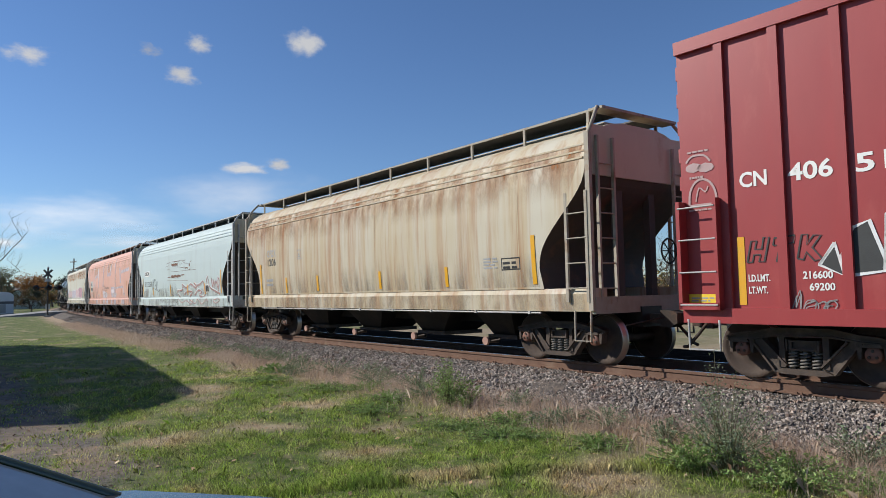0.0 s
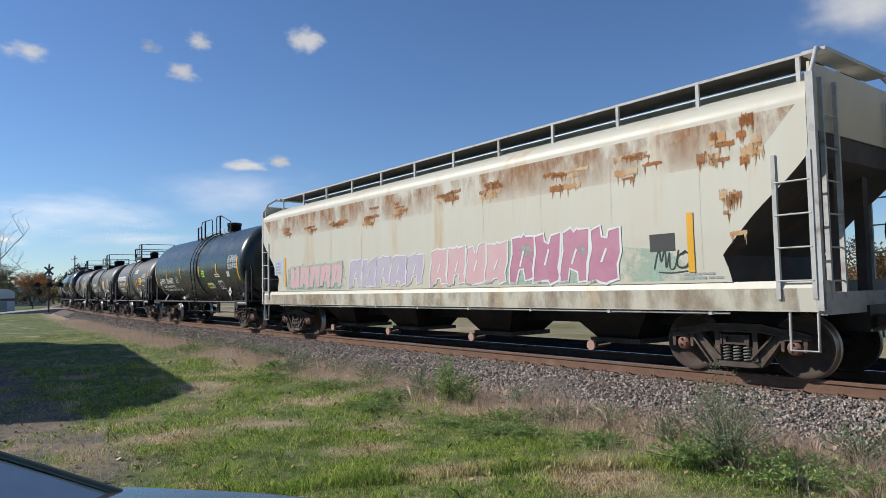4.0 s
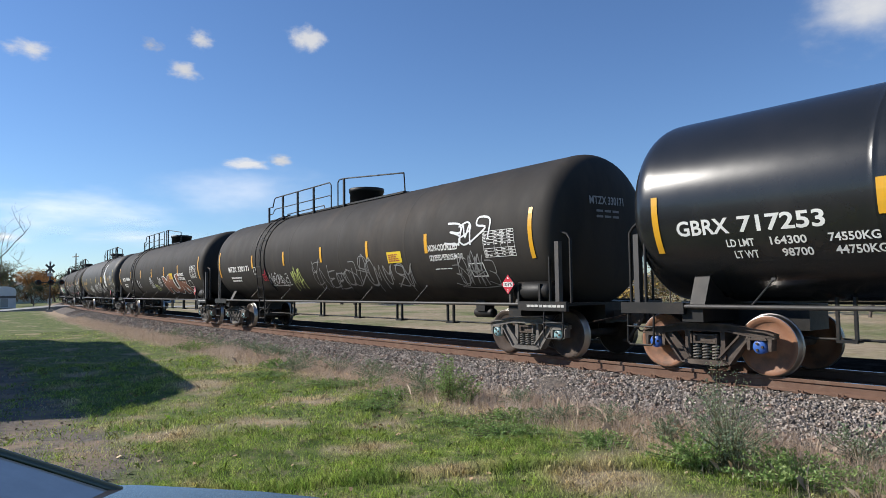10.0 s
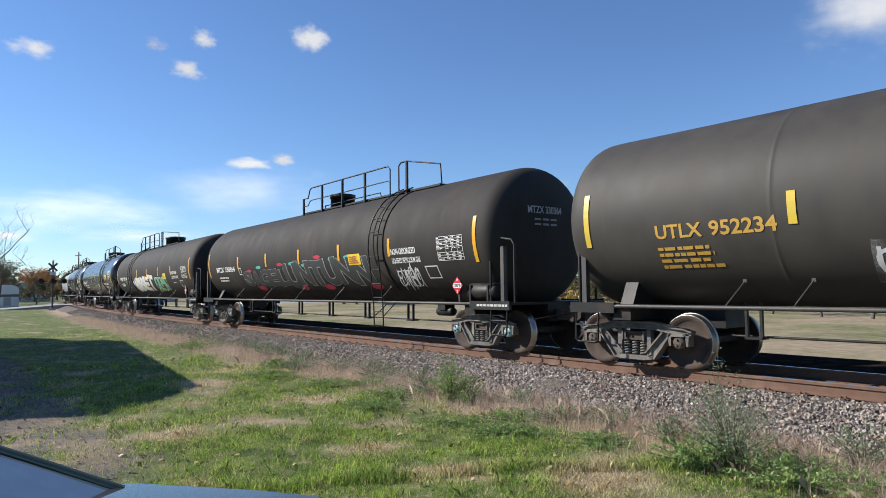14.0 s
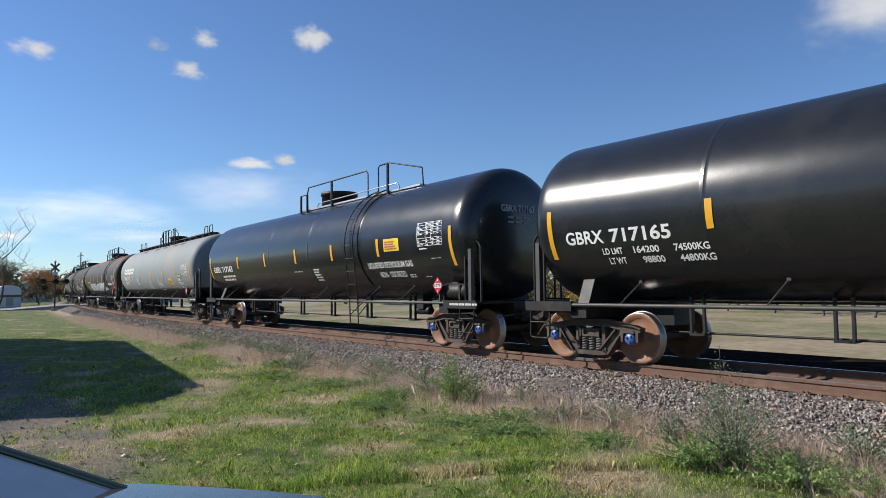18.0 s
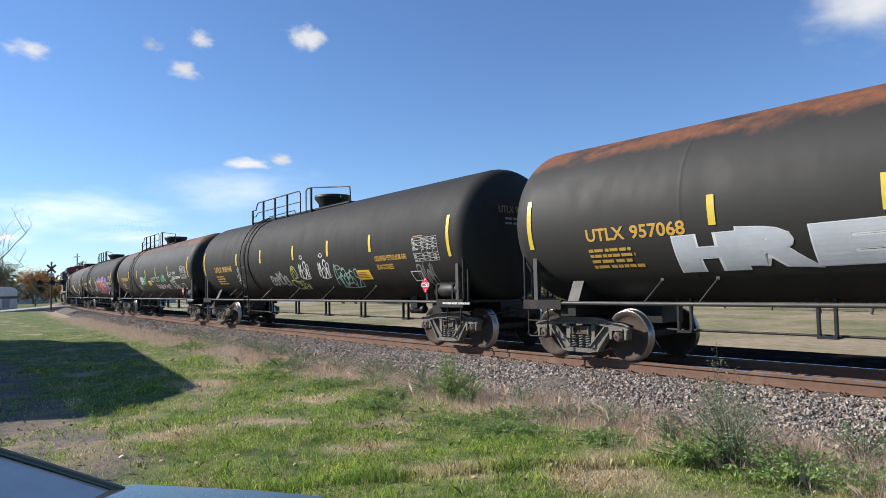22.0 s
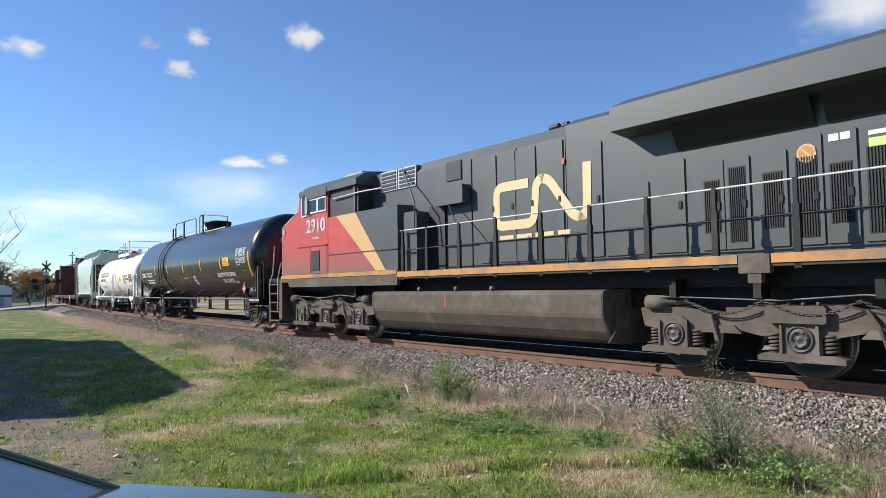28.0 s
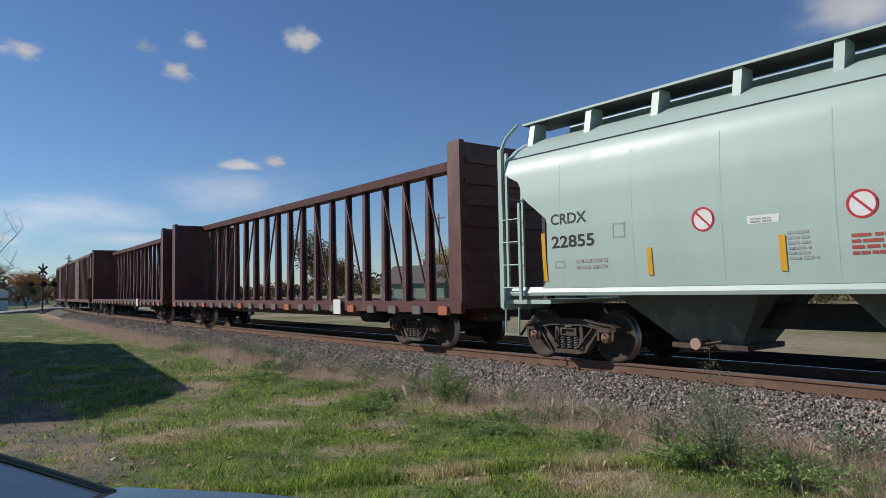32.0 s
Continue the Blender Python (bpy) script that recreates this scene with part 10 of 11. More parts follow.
def house(x, y, turn, length, depth, eave, ridge, siding, label, group="houses along the road"):
    top = thing("house", label, "house", group, pose(x, y, GROUND, 0, 0, turn))
    h, d = length / 2, depth / 2
    body = part("wall", Shape().extrude_x([(-d, 0), (d, 0), (d, eave), (0, ridge - 0.12), (-d, eave)], -h, h), siding, top)
    sl = (ridge - eave) / d
    roof = part("roof", Shape().extrude_x([(-d - 0.4, eave - 0.4 * sl), (0, ridge), (d + 0.4, eave - 0.4 * sl), (d + 0.4, eave - 0.4 * sl + 0.16), (0, ridge + 0.18), (-d - 0.4, eave - 0.4 * sl + 0.16)], -h - 0.35, h + 0.35), "shingle", top)
    part("chimney", Shape().box(-0.3, 0.3, -0.3, 0.3, ridge - 0.5, ridge + 0.9, bev=0.02), "rust_patch", roof)
    k = max(2, int(length / 3))
    for side in (-1, 1):
        for i in range(k):
            wx = -h + length * (i + 0.5) / k
            if i == k // 2 and side < 0:
                part("door", Shape().box(wx - 0.45, wx + 0.45, side * d - 0.03, side * d + 0.03, 0.15, 2.2, bev=0.01), "shed_dark", top)
                continue
            w = part("window", Shape().box(wx - 0.5, wx + 0.5, side * d - 0.05, side * d + 0.05, 0.95, 2.25, bev=0.01), "white_paint", top)
            part("pane", Shape().box(wx - 0.42, wx + 0.42, side * d - 0.058, side * d + 0.058, 1.03, 2.17), "pane_dark", w)
        w = part("window", Shape().box(side * h - 0.05, side * h + 0.05, -0.5, 0.5, 0.95, 2.25), "white_paint", top)
        part("pane", Shape().box(side * h - 0.058, side * h + 0.058, -0.42, 0.42, 1.03, 2.17), "pane_dark", w)


house(-186, 20.5, 5, 13, 9, 2.6, 4.8, "siding_pale_green", "pale green one-storey house with dark roof", "houses along the road")
house(-205, 13.0, -8, 14, 9, 2.8, 5.0, "siding_white", "white one-storey house under autumn trees", "houses along the road")
house(-140, 35.0, 60, 12, 8, 2.8, 5.0, "siding_grey", "grey one-storey house near the crossing", "houses along the road")
house(-80, 61, 20, 11, 8, 3.0, 5.4, "siding_green", "dark green house beyond the field", "houses beyond the field")
house(-122, 172, 10, 15, 9, 2.8, 5.0, "siding_white", "white one-storey house beyond the field", "houses beyond the field")


def shade_house():
    """The building beside the lawn whose shadow lies on the grass."""
    top = thing("house", "pale-sided house beside the lawn, shading the grass", "house", "houses along the road", pose(0, 0, 0))
    foot = [(-20.6, -1.04), (-36.6, 0.1), (-43.3, -3.2), (-43.0, -12.0), (-18.8, -12.0), (-18.7, -3.3)]
    high = [4.65, 5.45, 5.45, 5.45, 4.65, 4.65]
    k = len(foot)
    v = [(x, y, GROUND - 0.05) for x, y in foot] + [(x, y, h) for (x, y), h in zip(foot, high)]
    part("wall", Shape().add(v, [tuple(range(k))] + [(i, (i + 1) % k, (i + 1) % k + k, i + k) for i in range(k)] + [tuple(range(k, 2 * k))]), "siding_white", top)
    rv = [(x, y, h + 0.004) for (x, y), h in zip(foot, high)] + [(x, y, h + 0.16) for (x, y), h in zip(foot, high)]
    part("roof", Shape().add(rv, [tuple(range(k))] + [(i, (i + 1) % k, (i + 1) % k + k, i + k) for i in range(k)] + [tuple(range(k, 2 * k))]), "shingle", top)


shade_house()


def utility_pole(x, y, h, turn):
    top = thing("utility_pole", "brown wooden utility pole with a crossarm", "utility pole", "utility poles", pose(x, y, GROUND, 0, 0, turn))
    part("pole", Shape().tube([(0, 0, -0.3), (0, 0, h)], [0.16, 0.10], 10), "wood_pole", top)
    arm = part("crossarm", Shape().box(-1.2, 1.2, -0.16, -0.05, h - 0.75, h - 0.62), "wood_pole", top)
    for ix in (-1.1, -0.5, 0.5, 1.1):
        part("insulator", Shape().lathe([(0, 0.03), (0.05, 0.06), (0.1, 0.06), (0.13, 0.02), (0.14, 0)], "z", (ix, -0.1, h - 0.62), 8), "galvanized", arm)


utility_pole(-78, 62, 13.1, 15)
utility_pole(-118, 40, 11.0, 15)
utility_pole(-150, 26, 10.0, 15)

# ---- trees
mat("bark", (0.10, 0.08, 0.065), 0.9, second=(0.06, 0.05, 0.04), stretch=(5, 5, 0.8), bump=0.5)
for key, c in (("leaf_green", (0.060, 0.085, 0.028)), ("leaf_brown", (0.13, 0.085, 0.035)), ("leaf_orange", (0.26, 0.12, 0.035)), ("leaf_yellow", (0.36, 0.24, 0.05)), ("leaf_olive", (0.11, 0.10, 0.035)), ("leaf_dark", (0.035, 0.045, 0.022))):
    mat(key, tuple(q * 1.3 for q in c), 0.7, second=tuple(q * 0.6 for q in c), grain=1.5, third=tuple(q * 1.35 for q in c), patch=0.6, bump=0, island=0.35)
for key in ("leaf_green", "leaf_brown", "leaf_orange", "leaf_yellow", "leaf_olive", "leaf_dark"):
    let_through(key, 0.3)
TREES = {}


def tree_meshes(key, h, spread, leaves, leaf, bare=False, low=0.28, seed=0):
    if key in TREES:
        return TREES[key]
    rnd = random.Random(seed + len(key))
    s = Shape()
    tips = []

    def limb(p, d, length, r, depth):
        pts, rad = [p], [r]
        for i in range(3):
            d = (d + Vector((rnd.gauss(0, 0.17), rnd.gauss(0, 0.17), rnd.gauss(0.05, 0.1)))).normalized()
            p = p + d * length / 3
            pts.append(p); rad.append(r * (1 - 0.24 * (i + 1)))
        s.tube(pts, rad, 7 if depth == 0 else 5 if depth == 1 else 4)
        if depth >= 2:
            tips.extend(pts[1:])
        if depth < (4 if bare else 3):
            k = 4 if depth == 0 else 3
            for i in range(k + (2 if depth == 0 else 0)):
                a = rnd.uniform(0, 2 * math.pi)
                side = Vector((math.cos(a), math.sin(a), rnd.uniform(0.2, 0.9))).normalized()
                q = pts[1 + i % 3] if depth else pts[0].lerp(pts[3], rnd.uniform(low + 0.1, 1))
                limb(q, (d * 0.45 + side).normalized(), length * rnd.uniform(0.5, 0.72) * (spread if depth == 0 else 1), r * (0.5 if depth else 0.45), depth + 1)
    limb(Vector((0, 0, -0.1)), Vector((0, 0, 1)), h * 0.62, h * (0.014 if bare else 0.022), 0)
    trunk = s.mesh("trunk", ("bark",))
    crown = None
    if leaves:
        t = np.array([(p.x, p.y, p.z) for p in tips])
        t = t[rng.random(len(t)) > 0.12]
        pick = t[rng.integers(0, len(t), leaves)]
        p = pick + rng.normal(size=(leaves, 3)) * h * np.array([0.042, 0.042, 0.034])
        p[:, 2] = np.maximum(p[:, 2], h * low * 0.6)
        crown = leaf_quads(p, rng.uniform(0.6, 1.3, leaves) * leaf)
    TREES[key] = (trunk, crown, {})
    return TREES[key]


def tree(key, x, y, scale, turn, leaf_mat, label, h=10.0, spread=0.75, leaves=3600, leaf=0.17, bare=False, low=0.28, category="tree", name="tree"):
    trunk, crown, ready = tree_meshes(key, h, spread, leaves, leaf, bare, low, len(TREES))
    top = thing(name, label, category, "trees along the line", pose(x, y, GROUND, 0, 0, turn) @ Matrix.Scale(scale, 4))
    part("trunk", trunk, (), top)
    if crown is not None:
        if leaf_mat not in ready:
            ready[leaf_mat] = soup("crown", crown, 4, leaf_mat, "", "")
        part("crown", ready[leaf_mat], (), top)


GT, OT, YT, BT = "green autumn tree with thinning leaves", "orange autumn tree near the houses", "yellow-leaved autumn tree beyond the field", "bare leafless tree with fine branches"
for i, (key, x, y, sc, lm, lb) in enumerate((
        ("broad", -82, 47, 1.15, "leaf_olive", GT), ("tall", -77, 46, 0.8, "leaf_brown", "brown-leaved autumn tree beyond the field"), ("broad", -87, 67, 1.0, "leaf_yellow", YT), ("tall", -94, 52, 1.0, "leaf_olive", GT),
        ("broad", -70, 58, 0.7, "leaf_brown", "brown-leaved autumn tree beyond the field"), ("tall", -62, 66, 0.8, "leaf_olive", GT), ("tall", -54, 72, 0.75, "leaf_yellow", YT),
        ("broad", -169, 21, 0.85, "leaf_orange", OT), ("tall", -176, 13, 0.8, "leaf_orange", OT), ("broad", -150, 24, 0.75, "leaf_dark", "dark green tree beside a house"),
        ("broad", -190, 17, 1.2, "leaf_olive", GT), ("tall", -200, 30, 1.2, "leaf_orange", OT), ("broad", -132, 46, 0.9, "leaf_brown", "brown-leaved autumn tree beyond the field"), ("tall", -210, 12, 1.2, "leaf_olive", GT),
        ("tall", -145, 9.5, 0.6, "leaf_dark", "dark green tree beside a house"), ("broad", -230, 40, 1.3, "leaf_dark", "dark green tree beside a house"),
        ("broad", -23, 55, 0.55, "leaf_brown", "brown-leaved autumn tree beyond the field"), ("tall", -31, 57, 0.5, "leaf_brown", "brown-leaved autumn tree beyond the field"), ("broad", -28, 62, 0.6, "leaf_olive", GT),
        ("broad", -112, 58, 1.0, "leaf_dark", "dark green tree beyond the field"), ("tall", -10, 62, 0.6, "leaf_brown", "brown-leaved autumn tree beyond the field"))):
    tree(key, x, y, sc, i * 67, lm, lb, spread=0.95 if key == "broad" else 0.6)
tree("bare", -38, 58, 0.75, 20, "", BT, h=9.0, leaves=0, bare=True, spread=0.9)
tree("bare", -71, 5.6, 0.95, 140, "", BT, h=9.0, leaves=0, bare=True, spread=0.9)
tree("bare", -66, 62, 0.9, 250, "", BT, h=9.0, leaves=0, bare=True, spread=0.9)
tree("bare", -126, 8.0, 1.0, 70, "", BT, h=9.0, leaves=0, bare=True, spread=0.9)
for i, (x, y, sc, lm) in enumerate(((-15, 42, 0.85, "leaf_brown"), (-18.5, 44, 0.9, "leaf_brown"), (-11, 43, 0.85, "leaf_olive"), (-7, 41, 0.8, "leaf_olive"), (-3, 43, 1.0, "leaf_brown"), (-22.5, 46, 0.75, "leaf_olive"), (-1, 39, 0.75, "leaf_brown"),
                                   (-27, 48, 0.7, "leaf_brown"), (-134, 12.6, 0.75, "leaf_brown"), (-131, 16.5, 0.85, "leaf_dark"), (-128, 18.6, 0.7, "leaf_brown"), (-141, 14.5, 0.95, "leaf_dark"), (-150, 19.0, 0.9, "leaf_brown"), (-43, 52, 0.6, "leaf_olive"), (-58, 54, 0.7, "leaf_brown"))):
    tree("shrub", x, y, sc, i * 50, lm, "tall autumn shrub at the field's edge", h=5.0, spread=1.15, leaves=2600, leaf=0.13, low=0.05, category="shrub", name="shrub")


def far_woods():
    p, mi = [], []
    cols = ("leaf_dark", "leaf_olive", "leaf_brown", "leaf_orange")
    for i in range(900):
        a = math.radians(rng.uniform(-8, 93))
        r = rng.uniform(240, 520)
        h = rng.uniform(5, 11) * r / 300 * (0.75 + 0.35 * math.sin(a * 9))
        c = np.array([-r * math.sin(a), r * math.cos(a), GROUND])
        q = rng.normal(size=(60, 3)) * np.array([h * 0.33, h * 0.33, h * 0.27]) + np.array([0, 0, h * 0.5])
        q[:, 2] = np.clip(q[:, 2], 0.3, h)
        p.append(leaf_quads(c + q, rng.uniform(0.6, 1.3, 60) * 1.1 * r / 300))
        mi += [int(rng.integers(0, 4)) if rng.random() > 0.35 else 0] * 60
    soup("distant_woods", np.concatenate(p), 4, cols, "distant autumn woods along the horizon", "woods", mi)



def field_edge_woods():
    """Tangled autumn trees and brush along the far side of the field."""
    p, mi = [], []
    cols = ("leaf_brown", "leaf_olive", "leaf_yellow", "leaf_dark", "bark")
    for i in range(420):
        a = math.radians(rng.uniform(-12, 50))
        r = rng.uniform(74, 120)
        h = rng.uniform(2.5, 6.5) * (0.7 + 0.3 * math.sin(a * 13 + 1))
        c = np.array([-r * math.sin(a), r * math.cos(a), GROUND])
        q = rng.normal(size=(110, 3)) * np.array([h * 0.34, h * 0.34, h * 0.25]) + np.array([0, 0, h * 0.5])
        q[:, 2] = np.clip(q[:, 2], 0.1, h)
        p.append(leaf_quads(c + q, rng.uniform(0.5, 1.2, 110) * 0.26))
        mi += [int(rng.choice([0, 0, 0, 1, 1, 2, 3, 4]))] * 110
    soup("distant_brush", np.concatenate(p), 4, cols, "brown and yellow autumn brush beyond the field", "brush", mi)


far_woods()
field_edge_woods()


# ---- clouds, far off
def cloud_material(name, strength, seed, scale, lo, hi, tint=(0.93, 0.95, 1.0)):
    m = bpy.data.materials.new(name)
    m.use_nodes = True
    n, l = m.node_tree.nodes, m.node_tree.links
    n.remove(n["Principled BSDF"])
    tc = n.new("ShaderNodeTexCoord")
    t = n.new("ShaderNodeTexNoise")
    t.noise_dimensions = "4D"
    t.inputs["W"].default_value = seed
    t.inputs["Scale"].default_value, t.inputs["Detail"].default_value, t.inputs["Roughness"].default_value = scale, 7, 0.58
    l.new(tc.outputs["Object"], t.inputs["Vector"])
    ln = n.new("ShaderNodeVectorMath"); ln.operation = "LENGTH"; l.new(tc.outputs["Object"], ln.inputs[0])
    a = n.new("ShaderNodeMath"); a.operation = "MULTIPLY_ADD"; a.inputs[1].default_value = -0.62; l.new(ln.outputs["Value"], a.inputs[0])
    l.new(t.outputs["Fac"], a.inputs[2])
    r = n.new("ShaderNodeMapRange"); r.interpolation_type = "SMOOTHSTEP"; r.inputs["From Min"].default_value, r.inputs["From Max"].default_value = lo, hi
    l.new(a.outputs[0], r.inputs["Value"])
    e = n.new("ShaderNodeEmission"); e.inputs["Color"].default_value = (*tint, 1); e.inputs["Strength"].default_value = strength
    tr = n.new("ShaderNodeBsdfTransparent")
    mx = n.new("ShaderNodeMixShader")
    l.new(r.outputs[0], mx.inputs[0]); l.new(tr.outputs[0], mx.inputs[1]); l.new(e.outputs[0], mx.inputs[2])
    l.new(mx.outputs[0], n["Material Output"].inputs["Surface"])
    M[name] = m


FAR = 2600.0


def cloud(way, width, height, strength, scale, lo, hi, seed, tilt=0.0, label="small white fair-weather cloud"):
    name = "cloud_vapour_%d" % seed
    cloud_material(name, strength, seed * 3.7, scale, lo, hi)
    w = Vector(way).normalized()
    m = look(Vector(EYE) + w * FAR, Vector(EYE), tilt) @ Matrix.Diagonal((width * FAR / 2, height * FAR / 2, 1, 1))
    mesh_thing("cloud", Shape().add([(-1, -1, 0), (1, -1, 0), (1, 1, 0), (-1, 1, 0)], [(0, 1, 2, 3)]), name, label, "cloud", "clouds in the sky", "structure", m)


SMALL = "small white fair-weather cloud"
cloud((-0.8352, 0.4288, 0.3444), 0.085, 0.07, 0.58, 1.3, 0.05, 0.4, 1)
cloud((-0.948, 0.1098, 0.2987), 0.085, 0.045, 0.6, 1.3, 0.08, 0.5, 2)
cloud((-0.9151, 0.2418, 0.3227), 0.06, 0.035, 0.42, 1.4, 0.1, 0.6, 3)
cloud((-0.8941, 0.297, 0.3352), 0.07, 0.045, 0.55, 1.3, 0.08, 0.5, 4)
cloud((-0.9119, 0.2843, 0.2961), 0.07, 0.04, 0.55, 1.3, 0.08, 0.5, 5)
cloud((-0.9113, 0.3704, 0.1795), 0.095, 0.03, 0.66, 1.3, 0.05, 0.45, 6)
cloud((-0.8918, 0.4125, 0.1856), 0.055, 0.025, 0.55, 1.3, 0.05, 0.5, 7)
cloud((-0.9819, 0.1545, 0.1091), 0.36, 0.085, 1.0, 1.4, 0.0, 0.9, 8, label="broad thin white wisp of cloud")
cloud((-0.9191, 0.3695, 0.1371), 0.36, 0.13, 0.9, 1.2, 0.0, 1.1, 9, label="broad faint wisp of cloud")
cloud((-0.298, 0.897, 0.327), 0.26, 0.15, 0.6, 1.0, 0.0, 0.55, 10, label="large grey-white cloud")
cloud((-0.3269, 0.9303, 0.1661), 0.06, 0.02, 0.4, 1.4, 0.1, 0.6, 11, label=SMALL)
cloud((-0.6638, 0.7328, 0.1497), 0.07, 0.02, 0.4, 1.4, 0.1, 0.6, 12, label=SMALL)
cloud((-0.995, 0.095, 0.072), 0.14, 0.03, 0.95, 1.4, 0.1, 0.7, 13, label="broad thin white wisp of cloud")
cloud((-0.97, 0.24, 0.075), 0.30, 0.05, 0.9, 1.4, 0.1, 1.0, 14, label="broad faint wisp of cloud")


# ---- the parked car beside the camera
def parked_car():
    mat("car_green", (0.060, 0.070, 0.032), 0.22, second=(0.066, 0.076, 0.036), grain=2, bump=0.02, coat=0.8, rough_vary=0.04)
    # A stronger sky reflection is put into the panes by a part-metal tint.
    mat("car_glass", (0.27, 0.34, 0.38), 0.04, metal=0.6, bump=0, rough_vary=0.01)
    mat("car_trim", (0.015, 0.015, 0.015), 0.5)
    mat("tyre", (0.02, 0.02, 0.02), 0.85, bump=0.3)
    mat("lamp_glass", (0.6, 0.6, 0.6), 0.1, bump=0)
    c, q = math.cos(math.radians(43)), math.sin(math.radians(43))
    top = thing("car", "dark green car parked beside the lawn", "car", "", pose(-3.31, 0.37, GROUND, 0, 0, 43))

    def arch(x):
        return [(x + 0.36 * math.cos(a), 0.30 + 0.36 * math.sin(a)) for a in np.linspace(math.pi, 0, 9)]
    low = [(-3.15, 0.25)] + [(-2.45 - 0.01, 0.22)] + arch(-2.05) + [(-1.66, 0.2), (0.2, 0.2)] + arch(0.6) + [(1.0, 0.22), (1.42, 0.27), (1.46, 0.5), (1.40, 0.72)]
    up = [(1.30, 0.86), (1.0, 0.94), (0.7, 0.96), (0.0, 0.975), (-0.1, 0.97), (-2.3, 0.97), (-3.05, 0.95), (-3.2, 0.85), (-3.22, 0.4)]
    body = part("body", Shape().prism(low + up, -0.84, 0.84), "car_green", top)
    part("hood", Shape().add([(x, y, z + 0.022 * (1 - (y / 0.8) ** 2) + 0.006) for x, z in ((0.02, 0.985), (0.35, 0.98), (0.7, 0.97), (1.0, 0.95), (1.24, 0.90)) for y in np.linspace(-0.78, 0.78, 9)],
                             [(i * 9 + j, i * 9 + j + 1, i * 9 + j + 10, i * 9 + j + 9) for i in range(4) for j in range(8)], 0, True), "car_green", top, "dark green bonnet reflecting the sky")
    part("cowl", Shape().box(-0.16, 0.02, -0.72, 0.72, 0.955, 0.985, bev=0.01), "car_trim", top)
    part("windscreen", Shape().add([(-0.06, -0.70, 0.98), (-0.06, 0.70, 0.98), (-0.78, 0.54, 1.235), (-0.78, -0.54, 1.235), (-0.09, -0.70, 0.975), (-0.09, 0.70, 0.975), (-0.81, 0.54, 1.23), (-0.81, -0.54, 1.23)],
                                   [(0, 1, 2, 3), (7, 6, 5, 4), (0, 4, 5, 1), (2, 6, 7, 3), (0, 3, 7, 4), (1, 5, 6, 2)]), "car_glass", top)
    for e in (-1, 1):
        part("pillar", Shape().tube([(-0.03, e * 0.735, 0.97), (-0.4, e * 0.665, 1.10), (-0.80, e * 0.57, 1.245)], 0.026, 8), "car_green", top)
        part("pillar", Shape().tube([(-2.5, e * 0.72, 0.97), (-2.1, e * 0.6, 1.23)], 0.05, 8), "car_green", top)
        part("pillar", Shape().tube([(-1.35, e * 0.73, 0.97), (-1.35, e * 0.6, 1.25)], 0.04, 8), "car_trim", top)
        for x0, x1, t0, t1 in ((-0.12, -1.31, -0.72, -1.31), (-1.39, -2.42, -1.39, -2.05)):
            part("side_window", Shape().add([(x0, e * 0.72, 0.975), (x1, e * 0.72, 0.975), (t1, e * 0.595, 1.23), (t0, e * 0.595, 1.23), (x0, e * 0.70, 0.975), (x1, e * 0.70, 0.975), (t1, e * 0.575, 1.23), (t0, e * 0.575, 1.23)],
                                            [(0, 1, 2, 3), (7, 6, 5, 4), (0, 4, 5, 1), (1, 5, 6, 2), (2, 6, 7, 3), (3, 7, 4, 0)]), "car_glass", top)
        part("headlight", Shape().box(1.36, 1.44, e * 0.62 - 0.16, e * 0.62 + 0.16, 0.58, 0.74, bev=0.02), "lamp_glass", top)
        part("tail_light", Shape().box(-3.235, -3.18, e * 0.66 - 0.14, e * 0.66 + 0.14, 0.62, 0.82, bev=0.02), "placard_red", top)
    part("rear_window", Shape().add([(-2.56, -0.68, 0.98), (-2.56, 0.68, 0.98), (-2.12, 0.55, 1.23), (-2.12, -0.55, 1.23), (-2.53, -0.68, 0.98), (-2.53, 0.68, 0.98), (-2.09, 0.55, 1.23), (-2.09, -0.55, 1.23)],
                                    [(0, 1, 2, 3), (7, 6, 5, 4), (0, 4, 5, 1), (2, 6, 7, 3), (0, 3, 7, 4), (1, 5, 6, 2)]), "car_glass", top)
    part("roof", Shape().prism([(-0.76, 1.235), (-0.82, 1.262), (-1.2, 1.30), (-1.7, 1.30), (-2.1, 1.262), (-2.15, 1.235)], -0.60, 0.60), "car_green", top)
    part("bumper", Shape().box(1.40, 1.52, -0.80, 0.80, 0.30, 0.52, bev=0.05), "car_green", top)
    part("bumper", Shape().box(-3.30, -3.18, -0.80, 0.80, 0.30, 0.55, bev=0.05), "car_green", top)
    part("grille", Shape().box(1.40, 1.465, -0.42, 0.42, 0.56, 0.72, bev=0.01), "car_trim", top)
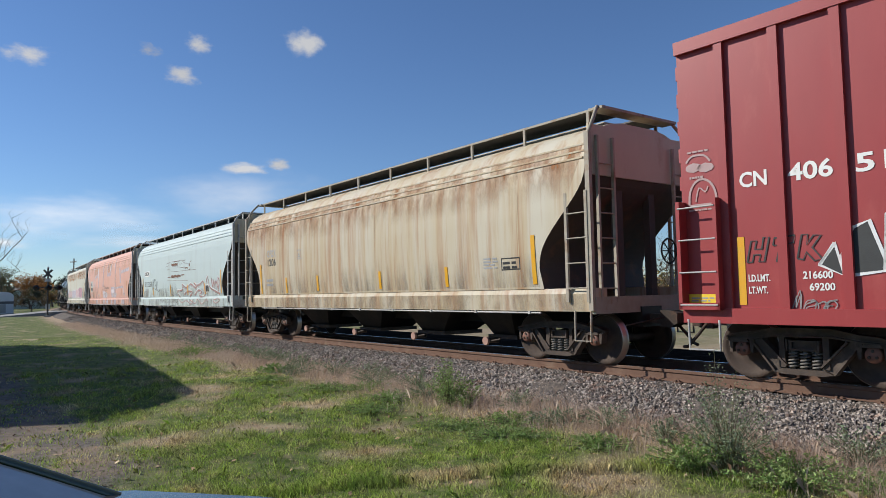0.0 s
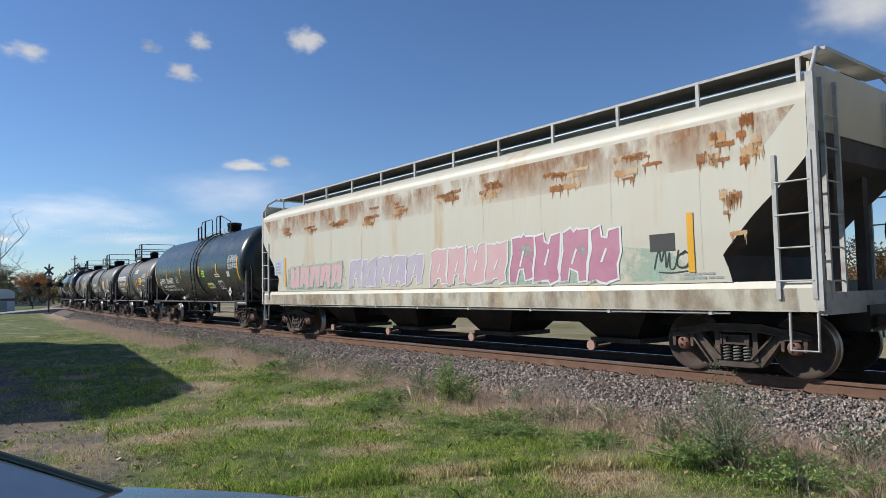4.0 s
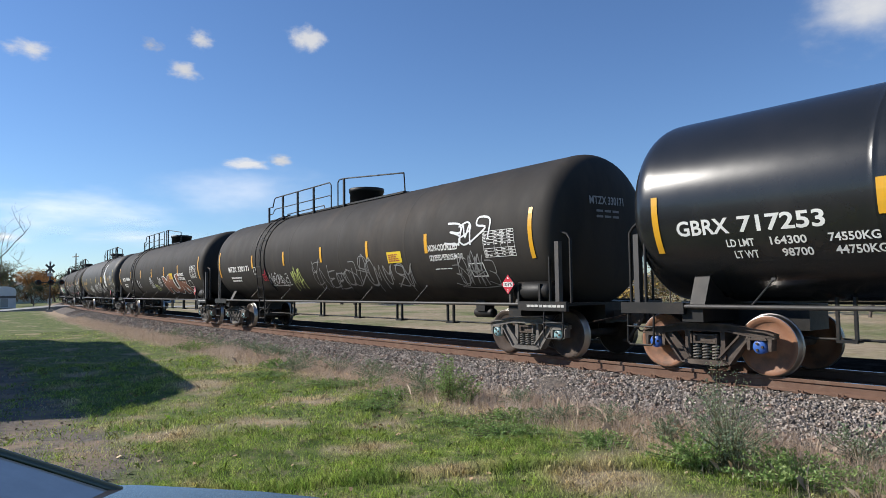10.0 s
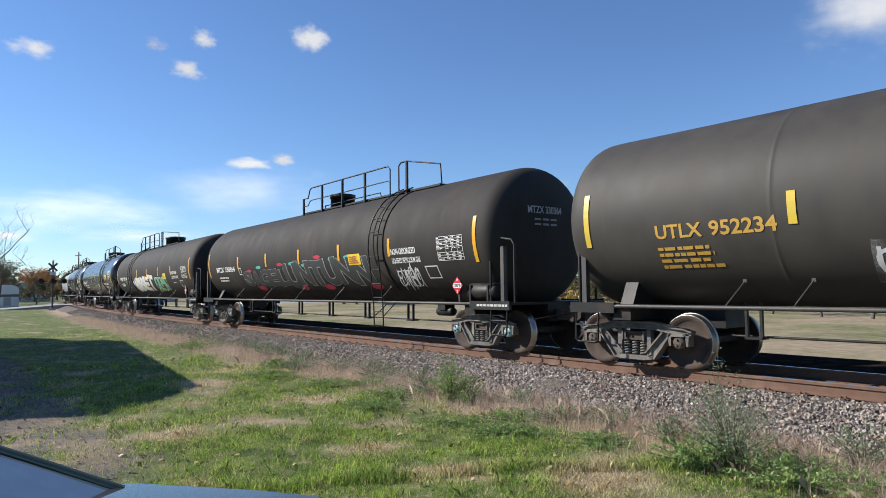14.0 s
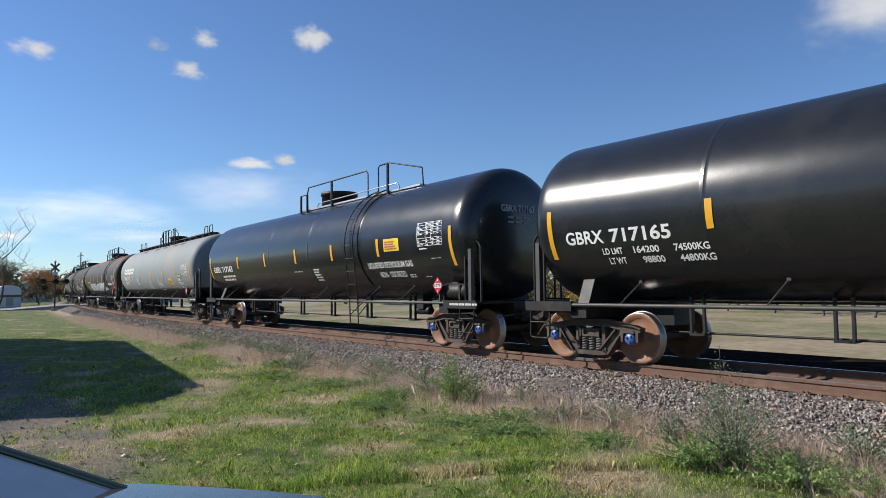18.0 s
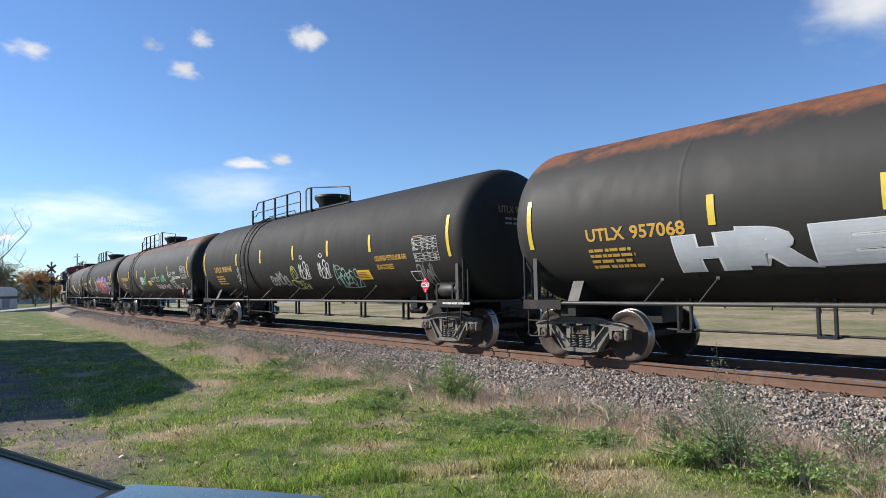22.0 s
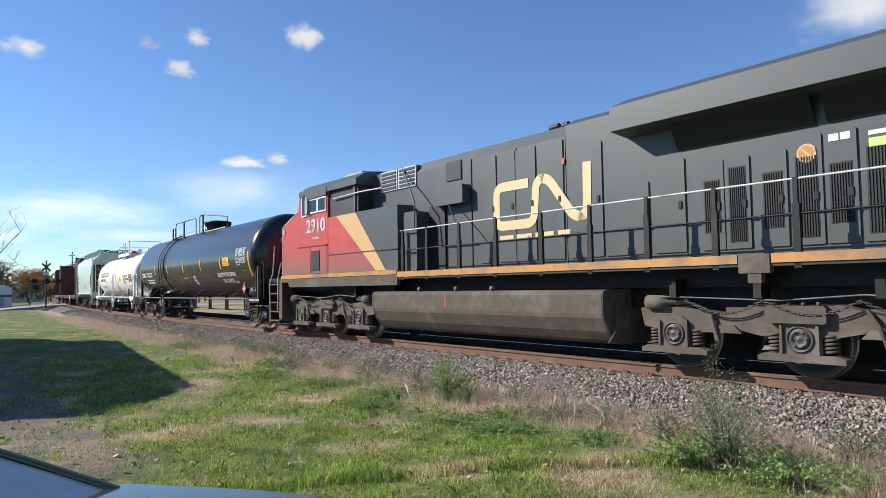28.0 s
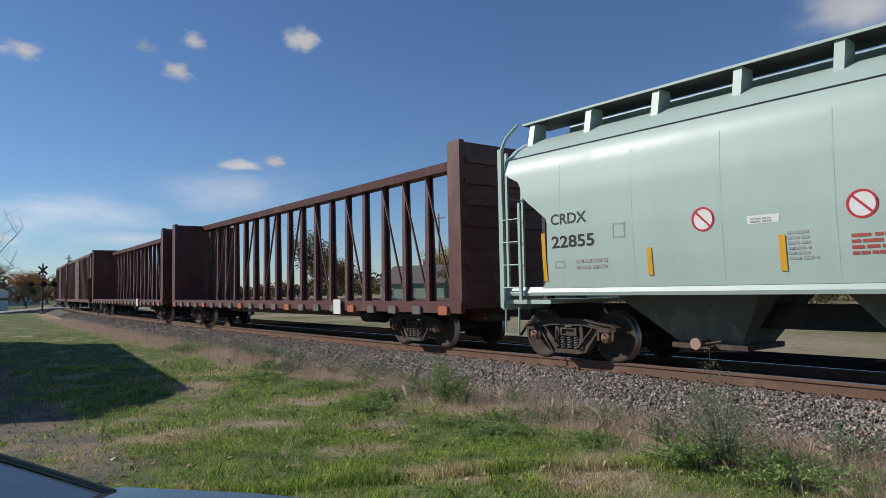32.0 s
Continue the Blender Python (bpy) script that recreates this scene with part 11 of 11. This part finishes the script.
    part("wiper", Shape().tube([(-0.02, 0.45, 0.992), (-0.12, 0.1, 1.02), (-0.16, -0.2, 1.045)], 0.009, 5), "car_trim", top)
    for wx in (0.6, -2.05):
        for e in (-1, 1):
            w = part("wheel", Shape().lathe([(-0.1, 0.2), (-0.1, 0.29), (-0.08, 0.31), (0.08, 0.31), (0.1, 0.29), (0.1, 0.2)], "y", (wx, e * 0.76, 0.31), 24), "tyre", top)
            part("rim", Shape().lathe([(e * 0.03, 0.0), (e * 0.05, 0.08), (e * 0.06, 0.19), (e * 0.09, 0.205)], "y", (wx, e * 0.76, 0.31), 20), "galvanized", w)


parked_car()


SLIP = ((0, 7.765), (1, 6.914), (2, 6.092), (3, 5.301), (4, 4.540), (5, 3.809), (6, 3.108), (7, 2.437), (8, 1.796), (9, 1.216), (10, 0.729), (11, 0.335), (12, 0.033), (13, -0.207), (14, -0.134), (17, -0.024), (19, -0.005), (20, -0.028),
        (21, -0.081), (22, -0.14), (23, -0.175), (24, -0.097), (25, 0.077), (27.5, -0.288), (29, -0.299), (30, 0.008), (31, 0.179), (32, 0.295))    # metres by which the train is ahead of an even slowing


def train_at(t):
    k = max(i for i in range(len(SLIP) - 1) if SLIP[i][0] <= max(t, 0))
    (ta, a), (tb, b) = SLIP[k], SLIP[k + 1]
    u = (t - ta) / (tb - ta)
    return SPEED * (t - 16) + 0.5 * SLOWING * (t - 16) ** 2 + a + (b - a) * u


def motions():
    times = [0.0, 0.1, 0.5] + [float(k) for k in range(1, 32)] + [31.5, 31.9, 32.0]
    for car, c in CARS:
        walk(car, [(t, on_track(c + train_at(t))) for t in times])
    steps = [k / FPS for k in range(32 * FPS + 1)]

    def spin(items, r):
        done = {}
        for w, x in items:
            if x not in done:
                walk(w, [(t, pose(x, 0, r, 0, math.degrees((train_at(t) - train_at(0)) / r), 0)) for t in steps])
                done[x] = w.animation_data.action
            else:
                w.rotation_mode = "QUATERNION"
                w.animation_data_create().action = done[x]
                w.animation_data.action_slot = done[x].slots[0]

    spin(SPINNING, 0.457)
    spin(LOCO_SPIN, 0.533)


motions()
